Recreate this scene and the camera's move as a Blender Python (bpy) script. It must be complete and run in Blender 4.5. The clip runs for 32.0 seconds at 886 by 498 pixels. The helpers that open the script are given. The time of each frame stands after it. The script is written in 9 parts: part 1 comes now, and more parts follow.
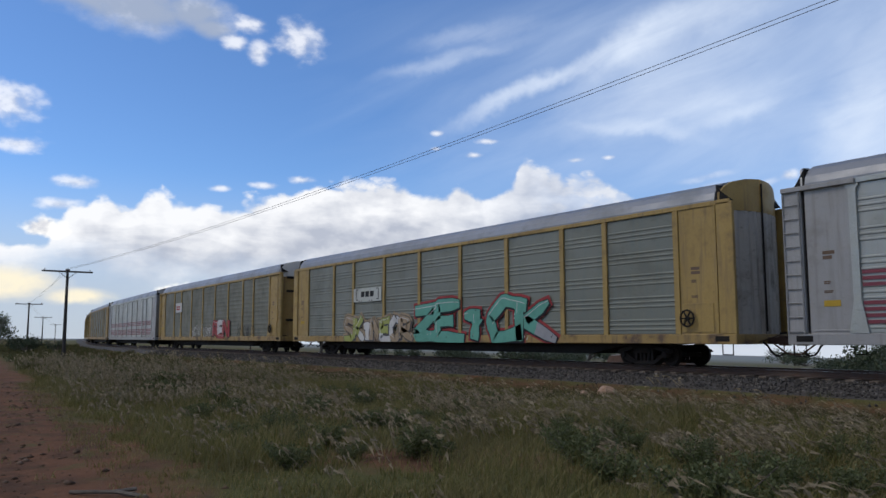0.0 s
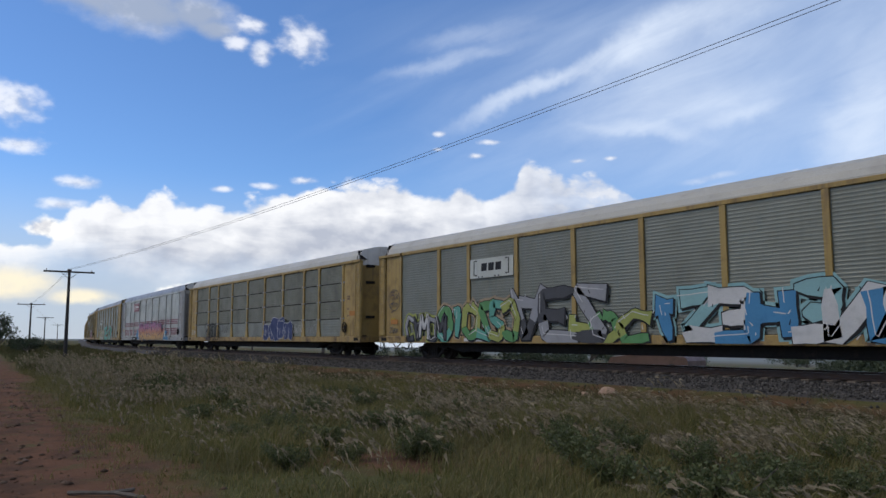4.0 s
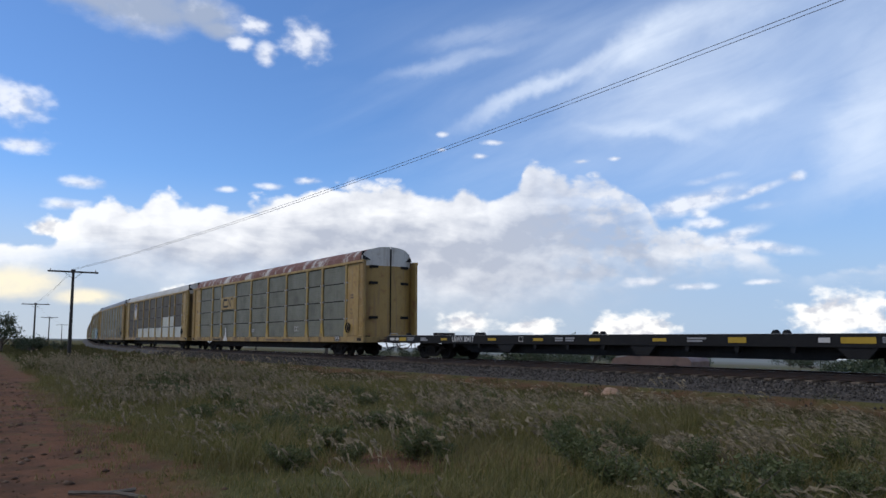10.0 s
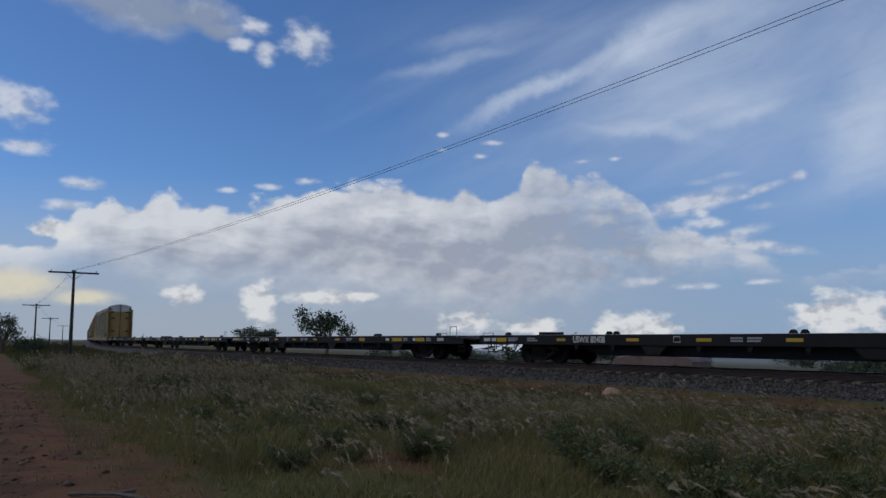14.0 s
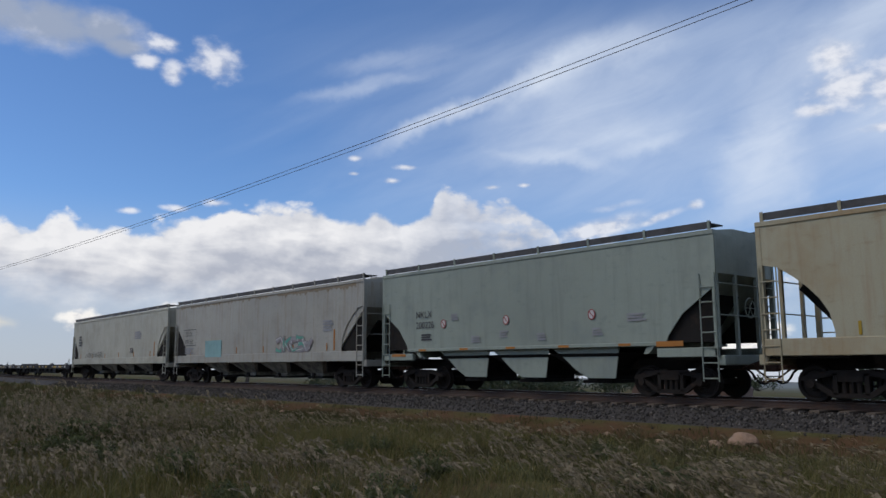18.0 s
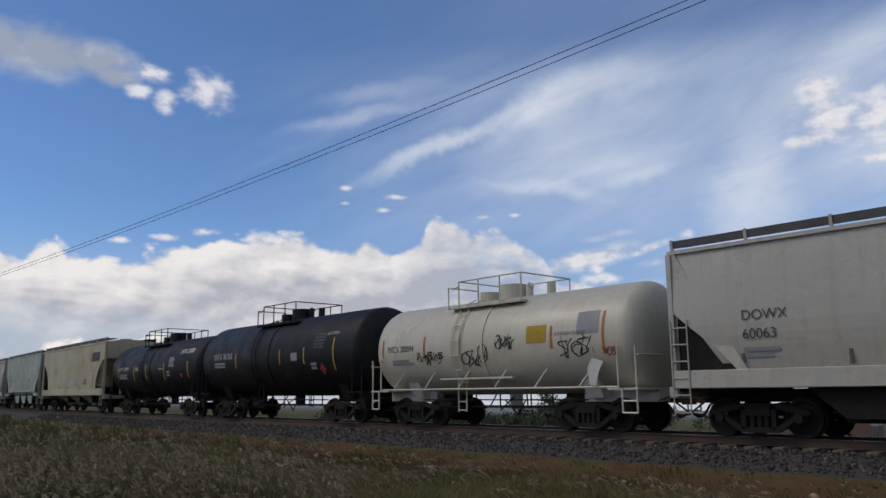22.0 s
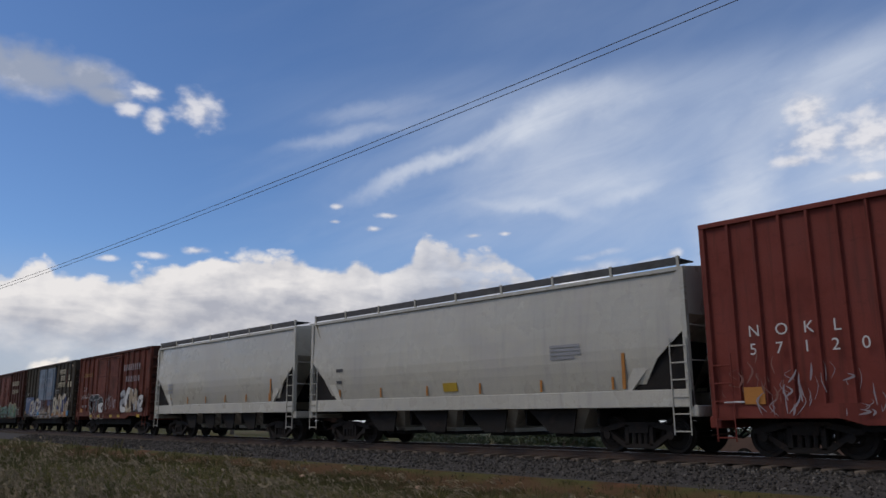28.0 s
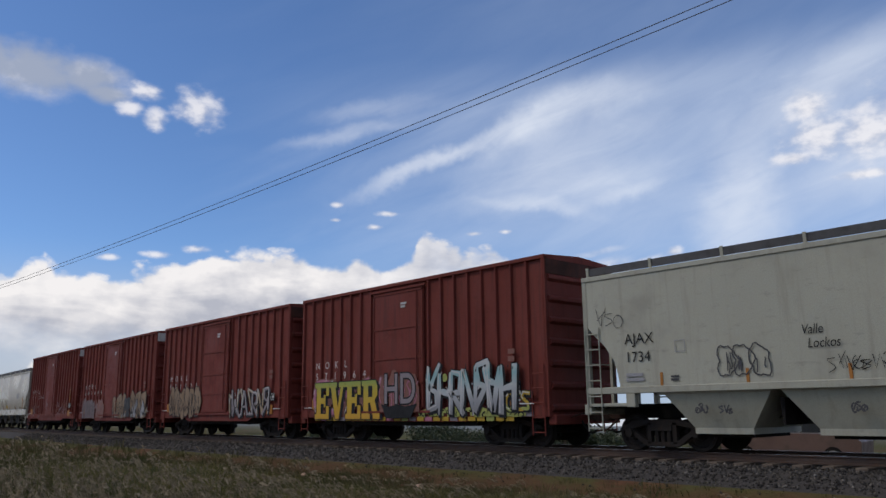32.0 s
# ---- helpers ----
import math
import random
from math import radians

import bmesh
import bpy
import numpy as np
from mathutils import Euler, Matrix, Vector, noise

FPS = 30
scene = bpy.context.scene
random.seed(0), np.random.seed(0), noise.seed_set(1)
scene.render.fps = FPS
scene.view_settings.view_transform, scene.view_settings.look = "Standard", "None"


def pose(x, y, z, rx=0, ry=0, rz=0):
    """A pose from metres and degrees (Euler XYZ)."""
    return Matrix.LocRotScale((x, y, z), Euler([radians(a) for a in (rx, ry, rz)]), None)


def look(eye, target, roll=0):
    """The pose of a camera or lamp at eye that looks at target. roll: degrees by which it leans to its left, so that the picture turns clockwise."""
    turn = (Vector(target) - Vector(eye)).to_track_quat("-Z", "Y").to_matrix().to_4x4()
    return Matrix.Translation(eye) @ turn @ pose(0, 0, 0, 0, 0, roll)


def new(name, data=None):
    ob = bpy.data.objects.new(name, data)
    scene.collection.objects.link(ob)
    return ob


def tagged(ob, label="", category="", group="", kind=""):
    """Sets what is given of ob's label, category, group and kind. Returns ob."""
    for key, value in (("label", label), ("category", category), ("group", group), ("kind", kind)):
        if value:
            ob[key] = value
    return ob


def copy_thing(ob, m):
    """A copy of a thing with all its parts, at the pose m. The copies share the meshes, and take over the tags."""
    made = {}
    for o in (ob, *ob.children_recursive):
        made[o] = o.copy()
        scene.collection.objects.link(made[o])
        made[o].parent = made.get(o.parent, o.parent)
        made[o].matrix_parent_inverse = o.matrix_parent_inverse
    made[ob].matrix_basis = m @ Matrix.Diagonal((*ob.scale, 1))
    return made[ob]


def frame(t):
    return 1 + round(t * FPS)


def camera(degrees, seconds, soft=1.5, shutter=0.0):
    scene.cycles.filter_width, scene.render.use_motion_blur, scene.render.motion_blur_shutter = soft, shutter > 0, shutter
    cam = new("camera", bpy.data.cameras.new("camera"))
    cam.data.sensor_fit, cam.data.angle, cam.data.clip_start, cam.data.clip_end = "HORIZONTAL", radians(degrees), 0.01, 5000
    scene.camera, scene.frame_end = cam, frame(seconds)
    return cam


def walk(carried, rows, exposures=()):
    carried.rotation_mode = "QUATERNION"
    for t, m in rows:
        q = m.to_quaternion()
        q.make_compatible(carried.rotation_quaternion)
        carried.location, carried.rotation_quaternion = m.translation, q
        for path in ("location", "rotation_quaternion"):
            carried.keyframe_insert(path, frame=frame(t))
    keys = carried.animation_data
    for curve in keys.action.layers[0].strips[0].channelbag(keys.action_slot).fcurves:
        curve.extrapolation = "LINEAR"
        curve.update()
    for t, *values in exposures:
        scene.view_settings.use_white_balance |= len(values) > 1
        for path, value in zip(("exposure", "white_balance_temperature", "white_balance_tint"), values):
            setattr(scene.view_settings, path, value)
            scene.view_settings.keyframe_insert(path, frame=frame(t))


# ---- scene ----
# A long freight train runs past a grass verge; x lies along the track, y across it, z up from the rail heads.
cam = camera(58.5, 32.0, soft=1.5, shutter=0.0)
walk(cam, [
    (0.0, pose(0.00, -21.75, 0.93, 96.38, 0.07, 54.68)),
    (1.0, pose(0.00, -21.73, 0.93, 96.37, -0.02, 54.70)),
    (2.0, pose(0.00, -21.73, 0.93, 96.40, -0.08, 54.72)),
    (3.0, pose(0.00, -21.72, 0.93, 96.42, -0.04, 54.76)),
    (6.0, pose(0.00, -21.69, 0.93, 96.46, 0.01, 54.91)),
    (7.0, pose(0.00, -21.68, 0.93, 96.48, -0.03, 54.96)),
    (8.0, pose(0.00, -21.68, 0.93, 96.48, -0.03, 55.02)),
    (9.0, pose(0.00, -21.68, 0.93, 96.46, -0.08, 55.07)),
    (10.0, pose(0.00, -21.68, 0.93, 96.46, -0.08, 55.07)),
    (11.0, pose(0.00, -21.68, 0.93, 96.46, -0.07, 55.09)),
    (12.0, pose(0.00, -21.67, 0.93, 96.48, 0.03, 55.10)),
    (13.0, pose(0.00, -21.67, 0.93, 96.48, -0.00, 55.13)),
    (13.5, pose(0.00, -21.67, 0.93, 96.48, -0.00, 55.13)),
    (15.5, pose(0.00, -21.66, 0.93, 96.52, 0.10, 55.19)),
    (16.0, pose(0.00, -21.65, 0.93, 96.53, 0.17, 55.22)),
    (16.5, pose(-1.50, -21.21, 0.94, 97.06, 0.25, 53.61)),
    (17.0, pose(-4.20, -20.62, 0.94, 97.67, 0.32, 51.65)),
    (17.5, pose(-6.80, -19.99, 0.95, 98.14, 0.58, 49.68)),
    (18.0, pose(-8.20, -19.66, 0.96, 98.20, 0.44, 48.71)),
    (18.5, pose(-8.60, -19.70, 0.96, 97.95, 0.60, 49.71)),
    (19.0, pose(-9.00, -19.91, 0.97, 97.79, 0.75, 53.88)),
    (19.5, pose(-9.20, -19.99, 0.98, 97.69, 0.73, 55.53)),
    (20.0, pose(-10.80, -19.39, 0.99, 98.27, 0.61, 53.93)),
    (20.5, pose(-13.00, -18.45, 0.99, 99.24, 0.73, 50.61)),
    (21.0, pose(-14.00, -17.84, 1.00, 99.80, 0.66, 48.63)),
    (21.5, pose(-14.00, -17.80, 1.00, 99.95, 0.51, 48.30)),
    (22.0, pose(-14.00, -17.77, 1.00, 100.34, 0.48, 48.06)),
    (22.5, pose(-14.00, -17.76, 1.00, 100.85, 0.45, 47.94)),
    (23.0, pose(-14.00, -17.75, 1.00, 101.16, 0.49, 47.96)),
    (23.5, pose(-14.00, -17.73, 1.00, 101.45, 0.47, 47.86)),
    (24.0, pose(-14.00, -17.72, 1.00, 101.61, 0.50, 47.80)),
    (24.5, pose(-14.00, -17.73, 1.00, 101.66, 0.51, 47.82)),
    (25.0, pose(-14.00, -17.71, 1.00, 101.73, 0.53, 47.71)),
    (25.5, pose(-14.00, -17.70, 1.00, 101.75, 0.48, 47.62)),
    (27.5, pose(-14.00, -17.67, 1.00, 101.72, 0.52, 47.36)),
    (28.0, pose(-14.00, -17.67, 1.00, 101.67, 0.58, 47.36)),
    (29.0, pose(-14.00, -17.67, 1.00, 101.61, 0.59, 47.36)),
    (30.0, pose(-14.00, -17.67, 1.00, 101.55, 0.58, 47.35)),
    (31.0, pose(-14.00, -17.67, 1.00, 101.51, 0.63, 47.38)),
    (32.0, pose(-14.00, -17.68, 1.00, 101.54, 0.71, 47.42)),
], exposures=[(0, 0.12, 6420, 10), (9, 0.16, 6400, 10), (10, 0.16, 6350, 10), (11, -0.24, 6150, 10), (11.6, -0.38, 6100, 10), (13.5, -0.5, 6080, 10), (16, -0.48, 6120, 10),
                (17, -0.22, 6350, 10), (18.5, -0.05, 6550, 11), (21, -0.1, 6800, 12), (25, -0.2, 6800, 12), (28, -0.18, 6760, 12), (30, -0.06, 6720, 12), (32, -0.02, 6720, 12)])

# ---- world and sun ----
SUN_AZ, SUN_EL = -144.0, 47.0


def node(tree, kind, x=None, **values):
    n = tree.nodes.new(kind)
    for key, value in values.items():
        setattr(n, key, value)
    for key, value in (x or {}).items():
        if isinstance(value, bpy.types.NodeSocket):
            tree.links.new(value, n.inputs[key])
        else:
            n.inputs[key].default_value = value
    return n


def calc(tree, op, a, b=0.0, c=0.0, clamp=False):
    return node(tree, "ShaderNodeMath", {0: a, 1: b, 2: c}, operation=op, use_clamp=clamp).outputs[0]


def ramp(tree, fac, lo, hi, a=0.0, b=1.0):
    return node(tree, "ShaderNodeMapRange", {"Value": fac, "From Min": lo, "From Max": hi, "To Min": a, "To Max": b},
                interpolation_type="SMOOTHSTEP").outputs[0]


def ramp_lin(tree, fac, lo, hi):
    return node(tree, "ShaderNodeMapRange", {"Value": fac, "From Min": lo, "From Max": hi}).outputs[0]


def blend(tree, fac, a, b, mode="MIX"):
    n = node(tree, "ShaderNodeMix", data_type="RGBA", blend_type=mode)
    for i, v in ((0, fac), (6, a), (7, b)):
        if isinstance(v, bpy.types.NodeSocket):
            tree.links.new(v, n.inputs[i])
        elif i == 0:
            n.inputs[i].default_value = v
        else:
            n.inputs[i].default_value = (*v, 1)
    return n.outputs[2]


def noisy(tree, vector, scale, detail=4.0, rough=0.55, distort=0.0):
    return node(tree, "ShaderNodeTexNoise", {"Vector": vector, "Scale": scale, "Detail": detail, "Roughness": rough,
                                             "Distortion": distort}).outputs[0]


def cloud_field(tree, vec, blobs):
    """The distance, in cloud radii, to the nearest of the clouds (azimuth, elevation, half width, half height in degrees)."""
    best = None
    for az, el, w, h in blobs:
        v = node(tree, "ShaderNodeVectorMath", {0: vec, 1: (1 / w, 1 / h, 0), 2: (-az / w, -el / h, 0)}, operation="MULTIPLY_ADD")
        d = node(tree, "ShaderNodeVectorMath", {0: v.outputs[0]}, operation="LENGTH").outputs["Value"]
        best = d if best is None else node(tree, "ShaderNodeMath", {0: best, 1: d, 2: 0.25}, operation="SMOOTH_MIN").outputs[0]
    return best


# clouds by azimuth (from the track's normal towards the east) and elevation, with half sizes, in degrees
PUFFS = [(-65.3, 20.8, 1.7, 1.3), (-84.1, 14.9, 2.0, 1.4), (-83.5, 12.3, 1.6, 0.5), (-69.0, 21.6, 1.3, 0.6), (-69.9, 20.3, 0.9, 0.6), (-68.2, 19.8, 0.9, 0.8), (-67.6, 10.7, 1.0, 0.24),
         (-65.0, 11.2, 0.9, 0.3), (-52.4, 13.1, 0.7, 0.22), (-51.3, 14.1, 0.8, 0.2), (-55.1, 14.7, 0.5, 0.24), (-55.2, 13.6, 0.45, 0.16), (-80.9, 8.7, 1.4, 0.4), (-79.9, 10.2, 1.6, 0.4), (-70.6, 10.4, 0.7, 0.24), (-45.0, 12.6, 0.6, 0.18),
         (-42.6, 12.7, 0.5, 0.16), (-43.7, 8.4, 1.7, 0.45), (-36.5, 7.9, 1.4, 0.45), (-36.9, 8.6, 0.6, 0.4), (-30.7, 10.7, 0.6, 0.4), (-37.6, 3.6, 1.6, 0.25), (-33.0, 3.8, 1.2, 0.2), (-40.9, 4.0, 1.6, 0.35),
         (-21.2, 19.4, 1.5, 1.2), (-20.6, 17.4, 2.2, 1.5), (-17.6, 17.2, 2.6, 1.8), (-14.0, 18.2, 3.6, 2.6), (-22.4, 16.2, 1.5, 0.5), (-18.2, 14.6, 1.8, 0.35)]
SHELF = [(-79.4, 22.3, 3.4, 1.2), (-76.5, 21.9, 3.8, 1.6), (-72.8, 22.1, 2.6, 1.1), (-71.4, 21.2, 1.6, 0.7)]
HEADS = [(-81.4, 7.1, 1.6, 0.95), (-28.3, 1.5, 4.0, 2.1), (-41.6, 0.8, 3.7, 1.4), (-68.2, 2.6, 1.6, 1.9), (-73.3, 3.0, 1.4, 1.0), (-53.4, 1.2, 2.6, 0.9), (-48.6, 0.9, 2.6, 0.8), (-63.2, 3.0, 4.4, 0.7)]
GLOW = [(-83.6, 3.5, 4.2, 1.5), (-79.6, 2.7, 2.6, 0.8)]
# cirrus strokes: azimuth, elevation, half length, half width, slant in degrees, density
STROKES = [(-38.0, 21.3, 6.8, 1.7, 14, 0.75), (-42.0, 20.0, 3.5, 1.2, 30, 0.3), (-48.3, 17.9, 6.6, 0.8, 27, 0.7), (-54.6, 19.7, 6.0, 0.6, 16, 0.3), (-52.5, 21.6, 5.0, 0.7, 12, 0.22), (-38.3, 15.9, 7.4, 1.9, 6, 0.55),
           (-40.5, 14.4, 4.2, 0.6, -14, 0.35), (-35.0, 14.9, 4.0, 0.6, 16, 0.3), (-38.0, 18.6, 7.5, 1.6, 12, 0.35), (-25.6, 13.6, 3.0, 4.4, -18, 0.6), (-28.0, 10.0, 5.0, 1.4, 20, 0.25), (-20.0, 21.0, 9.0, 2.0, 24, 0.4), (-14.0, 16.0, 9.0, 2.0, 20, 0.5)]
# wedges of thin cloud that trail off the bank
WEDGES = [(-37.4, 9.4, 3.4, 0.7, 14, 1.0), (-33.2, 10.0, 1.9, 0.3, 18, 0.7), (-35.6, 6.7, 3.2, 0.6, 16, 0.9), (-33.0, 6.1, 3.0, 0.45, -6, 0.9), (-33.8, 5.2, 1.6, 0.4, 0, 0.5), (-32.6, 9.0, 1.4, 0.3, 10, 0.3), (-36.0, 11.0, 2.0, 0.25, 8, 0.25)]
BANK = [(-100, 5.4), (-84, 5.8), (-81.8, 6.0), (-79.8, 8.0), (-78.7, 8.8), (-76.4, 8.6), (-75.5, 9.7), (-74.4, 9.7), (-73.6, 9.1), (-70.6, 9.0), (-68, 9.6), (-63.1, 10.4), (-60.7, 11.0), (-57.8, 11.1), (-56.3, 10.2),
        (-54.9, 10.1), (-53.2, 10.8), (-51.5, 10.1), (-49.7, 11.0), (-48.6, 12.3), (-47.4, 11.6), (-43.8, 11.2), (-41.4, 10.0), (-39.6, 7.4), (-35, 6.2), (-31, 4.0), (-26.5, 4.5), (-23, 5.6), (-20, 6.4)]
BASE = [(-100, 3.0), (-84, 4.6), (-79.3, 5.2), (-75, 4.8), (-70.5, 4.5), (-65.8, 4.0), (-61, 3.4), (-54.5, 2.8), (-49, 2.6), (-44, 3.4), (-40, 4.4), (-35, 5.2), (-26.5, 4.5), (-20, 4.4)]


def brushed(tree, vec, strokes):
    """The summed density of slanted soft strokes."""
    total = None
    for az, el, long, wide, slant, dense in strokes:
        v = node(tree, "ShaderNodeVectorMath", {0: vec, 1: (-az, -el, 0)}, operation="ADD").outputs[0]
        v = node(tree, "ShaderNodeVectorRotate", {"Vector": v, "Angle": radians(-slant)}, rotation_type="Z_AXIS").outputs[0]
        v = node(tree, "ShaderNodeVectorMath", {0: v, 1: (1 / long, 1 / wide, 0)}, operation="MULTIPLY").outputs[0]
        d = ramp(tree, node(tree, "ShaderNodeVectorMath", {0: v}, operation="LENGTH").outputs["Value"], 1.35, 0.1, 0.0, dense)
        total = d if total is None else calc(tree, "ADD", total, d)
    return total


def profile(tree, az, steps):
    """An elevation that runs through the (azimuth, degrees) steps."""
    r = node(tree, "ShaderNodeValToRGB", {0: ramp_lin(tree, az, -100.0, -20.0)})
    r.color_ramp.interpolation = "EASE"
    while len(r.color_ramp.elements) < len(steps):
        r.color_ramp.elements.new(0.5)
    for i, (a, h) in enumerate(steps):
        r.color_ramp.elements[i].position = (a + 100) / 80
        r.color_ramp.elements[i].color = (h / 20, h / 20, h / 20, 1)
    return calc(tree, "MULTIPLY", r.outputs[0], 20.0)


def billow(tree, vec, shift):
    """Cauliflower swells of cumulus, about nought."""
    v = node(tree, "ShaderNodeVectorMath", {0: vec, 1: shift}, operation="ADD").outputs[0]
    warp = node(tree, "ShaderNodeTexNoise", {"Vector": v, "Scale": 0.5, "Detail": 4.0, "Roughness": 0.6}).outputs["Color"]
    v2 = node(tree, "ShaderNodeVectorMath", {0: warp, 1: (2.4, 2.4, 0.0), 2: v}, operation="MULTIPLY_ADD").outputs[0]
    cells = node(tree, "ShaderNodeTexVoronoi", {"Vector": v2, "Scale": 0.36, "Smoothness": 0.35}, feature="SMOOTH_F1", voronoi_dimensions="2D").outputs["Distance"]
    small = node(tree, "ShaderNodeTexVoronoi", {"Vector": v2, "Scale": 1.0, "Smoothness": 0.4}, feature="SMOOTH_F1", voronoi_dimensions="2D").outputs["Distance"]
    h = calc(tree, "ADD", calc(tree, "MULTIPLY", calc(tree, "SUBTRACT", noisy(tree, v, 0.13, 3.0, 0.5), 0.5), 2.0), calc(tree, "MULTIPLY", calc(tree, "SUBTRACT", 0.42, cells), 1.2))
    h = calc(tree, "ADD", h, calc(tree, "MULTIPLY", calc(tree, "SUBTRACT", 0.4, small), 0.45))
    return calc(tree, "ADD", h, calc(tree, "MULTIPLY", calc(tree, "SUBTRACT", noisy(tree, v, 1.6, 4.0, 0.6), 0.5), 0.35))


def make_world():
    world = bpy.data.worlds.new("sky")
    scene.world = world
    world.use_nodes = True
    t = world.node_tree
    t.nodes.clear()
    sky = node(t, "ShaderNodeTexSky", sky_type="NISHITA", sun_disc=False, sun_elevation=radians(SUN_EL),
               sun_rotation=radians(SUN_AZ), altitude=1200, air_density=1.0, dust_density=0.6, ozone_density=2.0)
    blue = node(t, "ShaderNodeVectorMath", {0: sky.outputs[0], 1: (0.079, 0.104, 0.134)}, operation="MULTIPLY").outputs[0]
    way = node(t, "ShaderNodeTexCoord").outputs["Generated"]
    xyz = node(t, "ShaderNodeSeparateXYZ", {0: way})
    az = calc(t, "MULTIPLY", calc(t, "ARCTAN2", xyz.outputs[0], xyz.outputs[1]), 57.2958)
    el = calc(t, "MULTIPLY", calc(t, "ARCSINE", xyz.outputs[2]), 57.2958)
    flat = node(t, "ShaderNodeCombineXYZ", {0: az, 1: el, 2: 0.0}).outputs[0]
    stretch = node(t, "ShaderNodeVectorMath", {0: flat, 1: (1.0, 1.5, 1.0)}, operation="MULTIPLY").outputs[0]
    n1 = noisy(t, stretch, 0.19, 6.0, 0.52)
    n2 = noisy(t, stretch, 0.7, 4.0, 0.5)
    n3 = noisy(t, node(t, "ShaderNodeVectorMath", {0: stretch, 1: (7.1, -1.6, 3.0)}, operation="ADD").outputs[0], 0.16, 6.0, 0.62)
    # cirrus, drawn out along a slant that climbs to the right
    turned = node(t, "ShaderNodeVectorRotate", {"Vector": flat, "Angle": radians(-20)}, rotation_type="Z_AXIS").outputs[0]
    drawn = node(t, "ShaderNodeVectorMath", {0: turned, 1: (0.05, 0.24, 1.0)}, operation="MULTIPLY").outputs[0]
    c1 = noisy(t, drawn, 1.0, 6.0, 0.55, 0.9)
    c2 = noisy(t, node(t, "ShaderNodeVectorMath", {0: turned, 1: (0.035, 0.09, 1.0)}, operation="MULTIPLY").outputs[0], 1.0, 3.0, 0.5, 0.4)
    swirl = node(t, "ShaderNodeTexNoise", {"Vector": flat, "Scale": 0.11, "Detail": 5.0, "Roughness": 0.62}).outputs["Color"]
    loose = node(t, "ShaderNodeVectorMath", {0: swirl, 1: (7.0, 4.4, 0.0), 2: node(t, "ShaderNodeVectorMath", {0: flat, 1: (-3.5, -2.2, 0.0)}, operation="ADD").outputs[0]}, operation="MULTIPLY_ADD").outputs[0]
    fibre = noisy(t, node(t, "ShaderNodeVectorMath", {0: turned, 1: (0.13, 0.5, 1.0)}, operation="MULTIPLY").outputs[0], 1.0, 7.0, 0.6, 0.7)
    thin = calc(t, "MULTIPLY", brushed(t, loose, STROKES), ramp(t, calc(t, "ADD", calc(t, "MULTIPLY", c1, 0.5), calc(t, "MULTIPLY", fibre, 0.5)), 0.30, 0.70, 0.6, 1.15))
    low = ramp(t, calc(t, "ADD", el, calc(t, "MULTIPLY", c2, 3.0)), 27.0, 23.0, 0.25, 1.0)
    col = blend(t, calc(t, "MULTIPLY", calc(t, "MINIMUM", thin, 0.82), low), blue, (0.80, 0.86, 0.95))
    milky = calc(t, "MULTIPLY", low, ramp(t, calc(t, "ADD", az, calc(t, "MULTIPLY", c1, 24.0)), -56.0, -14.0))
    milky = calc(t, "MULTIPLY", milky, ramp(t, el, 6.0, 13.0))
    col = blend(t, calc(t, "MULTIPLY", milky, ramp(t, calc(t, "ADD", calc(t, "MULTIPLY", c2, 0.6), calc(t, "MULTIPLY", fibre, 0.4)), 0.3, 0.7, 0.30, 0.56)), col, (0.66, 0.77, 0.94))
    # a milky band of haze above the horizon
    haze = ramp(t, el, 12.0, 2.0, 0.0, 0.82)
    col = blend(t, haze, col, blend(t, ramp(t, az, -60.0, -30.0), (0.47, 0.51, 0.60), (0.36, 0.47, 0.66)))
    # a soft grey shelf of cloud, and scattered puffs
    shelf = calc(t, "ADD", calc(t, "SUBTRACT", 1.0, cloud_field(t, flat, SHELF)), calc(t, "MULTIPLY", calc(t, "SUBTRACT", n2, 0.5), 0.9))
    col = blend(t, ramp(t, shelf, -0.4, 0.7, 0, 0.9), col, blend(t, ramp(t, calc(t, "ADD", n3, calc(t, "MULTIPLY", shelf, -0.12)), 0.36, 0.58), (0.36, 0.42, 0.54), (0.60, 0.64, 0.74)))
    puffs = cloud_field(t, flat, PUFFS)
    pd = calc(t, "ADD", calc(t, "SUBTRACT", 1.0, puffs), calc(t, "MULTIPLY", calc(t, "SUBTRACT", n2, 0.5), 1.7))
    col = blend(t, ramp(t, pd, -0.3, 0.9, 0, 0.82), col, blend(t, ramp(t, calc(t, "ADD", n2, calc(t, "MULTIPLY", puffs, -0.1)), 0.28, 0.55), (0.58, 0.62, 0.72), (0.90, 0.91, 0.95)))
    wedge = calc(t, "MULTIPLY", brushed(t, node(t, "ShaderNodeVectorMath", {0: swirl, 1: (2.4, 1.6, 0.0), 2: node(t, "ShaderNodeVectorMath", {0: flat, 1: (-1.2, -0.8, 0.0)}, operation="ADD").outputs[0]}, operation="MULTIPLY_ADD").outputs[0], WEDGES), ramp(t, n2, 0.3, 0.6, 0.5, 1.3))
    col = blend(t, calc(t, "MINIMUM", wedge, 0.88), col, blend(t, ramp(t, n2, 0.35, 0.6), (0.62, 0.65, 0.74), (0.84, 0.86, 0.91)))
    # the bank of cumulus: its top and its flat base run up and down along the horizon
    top, base = profile(t, az, BANK), profile(t, az, BASE)
    under = calc(t, "SUBTRACT", top, el)
    h0 = billow(t, stretch, (0.0, 0.0, 0.0))
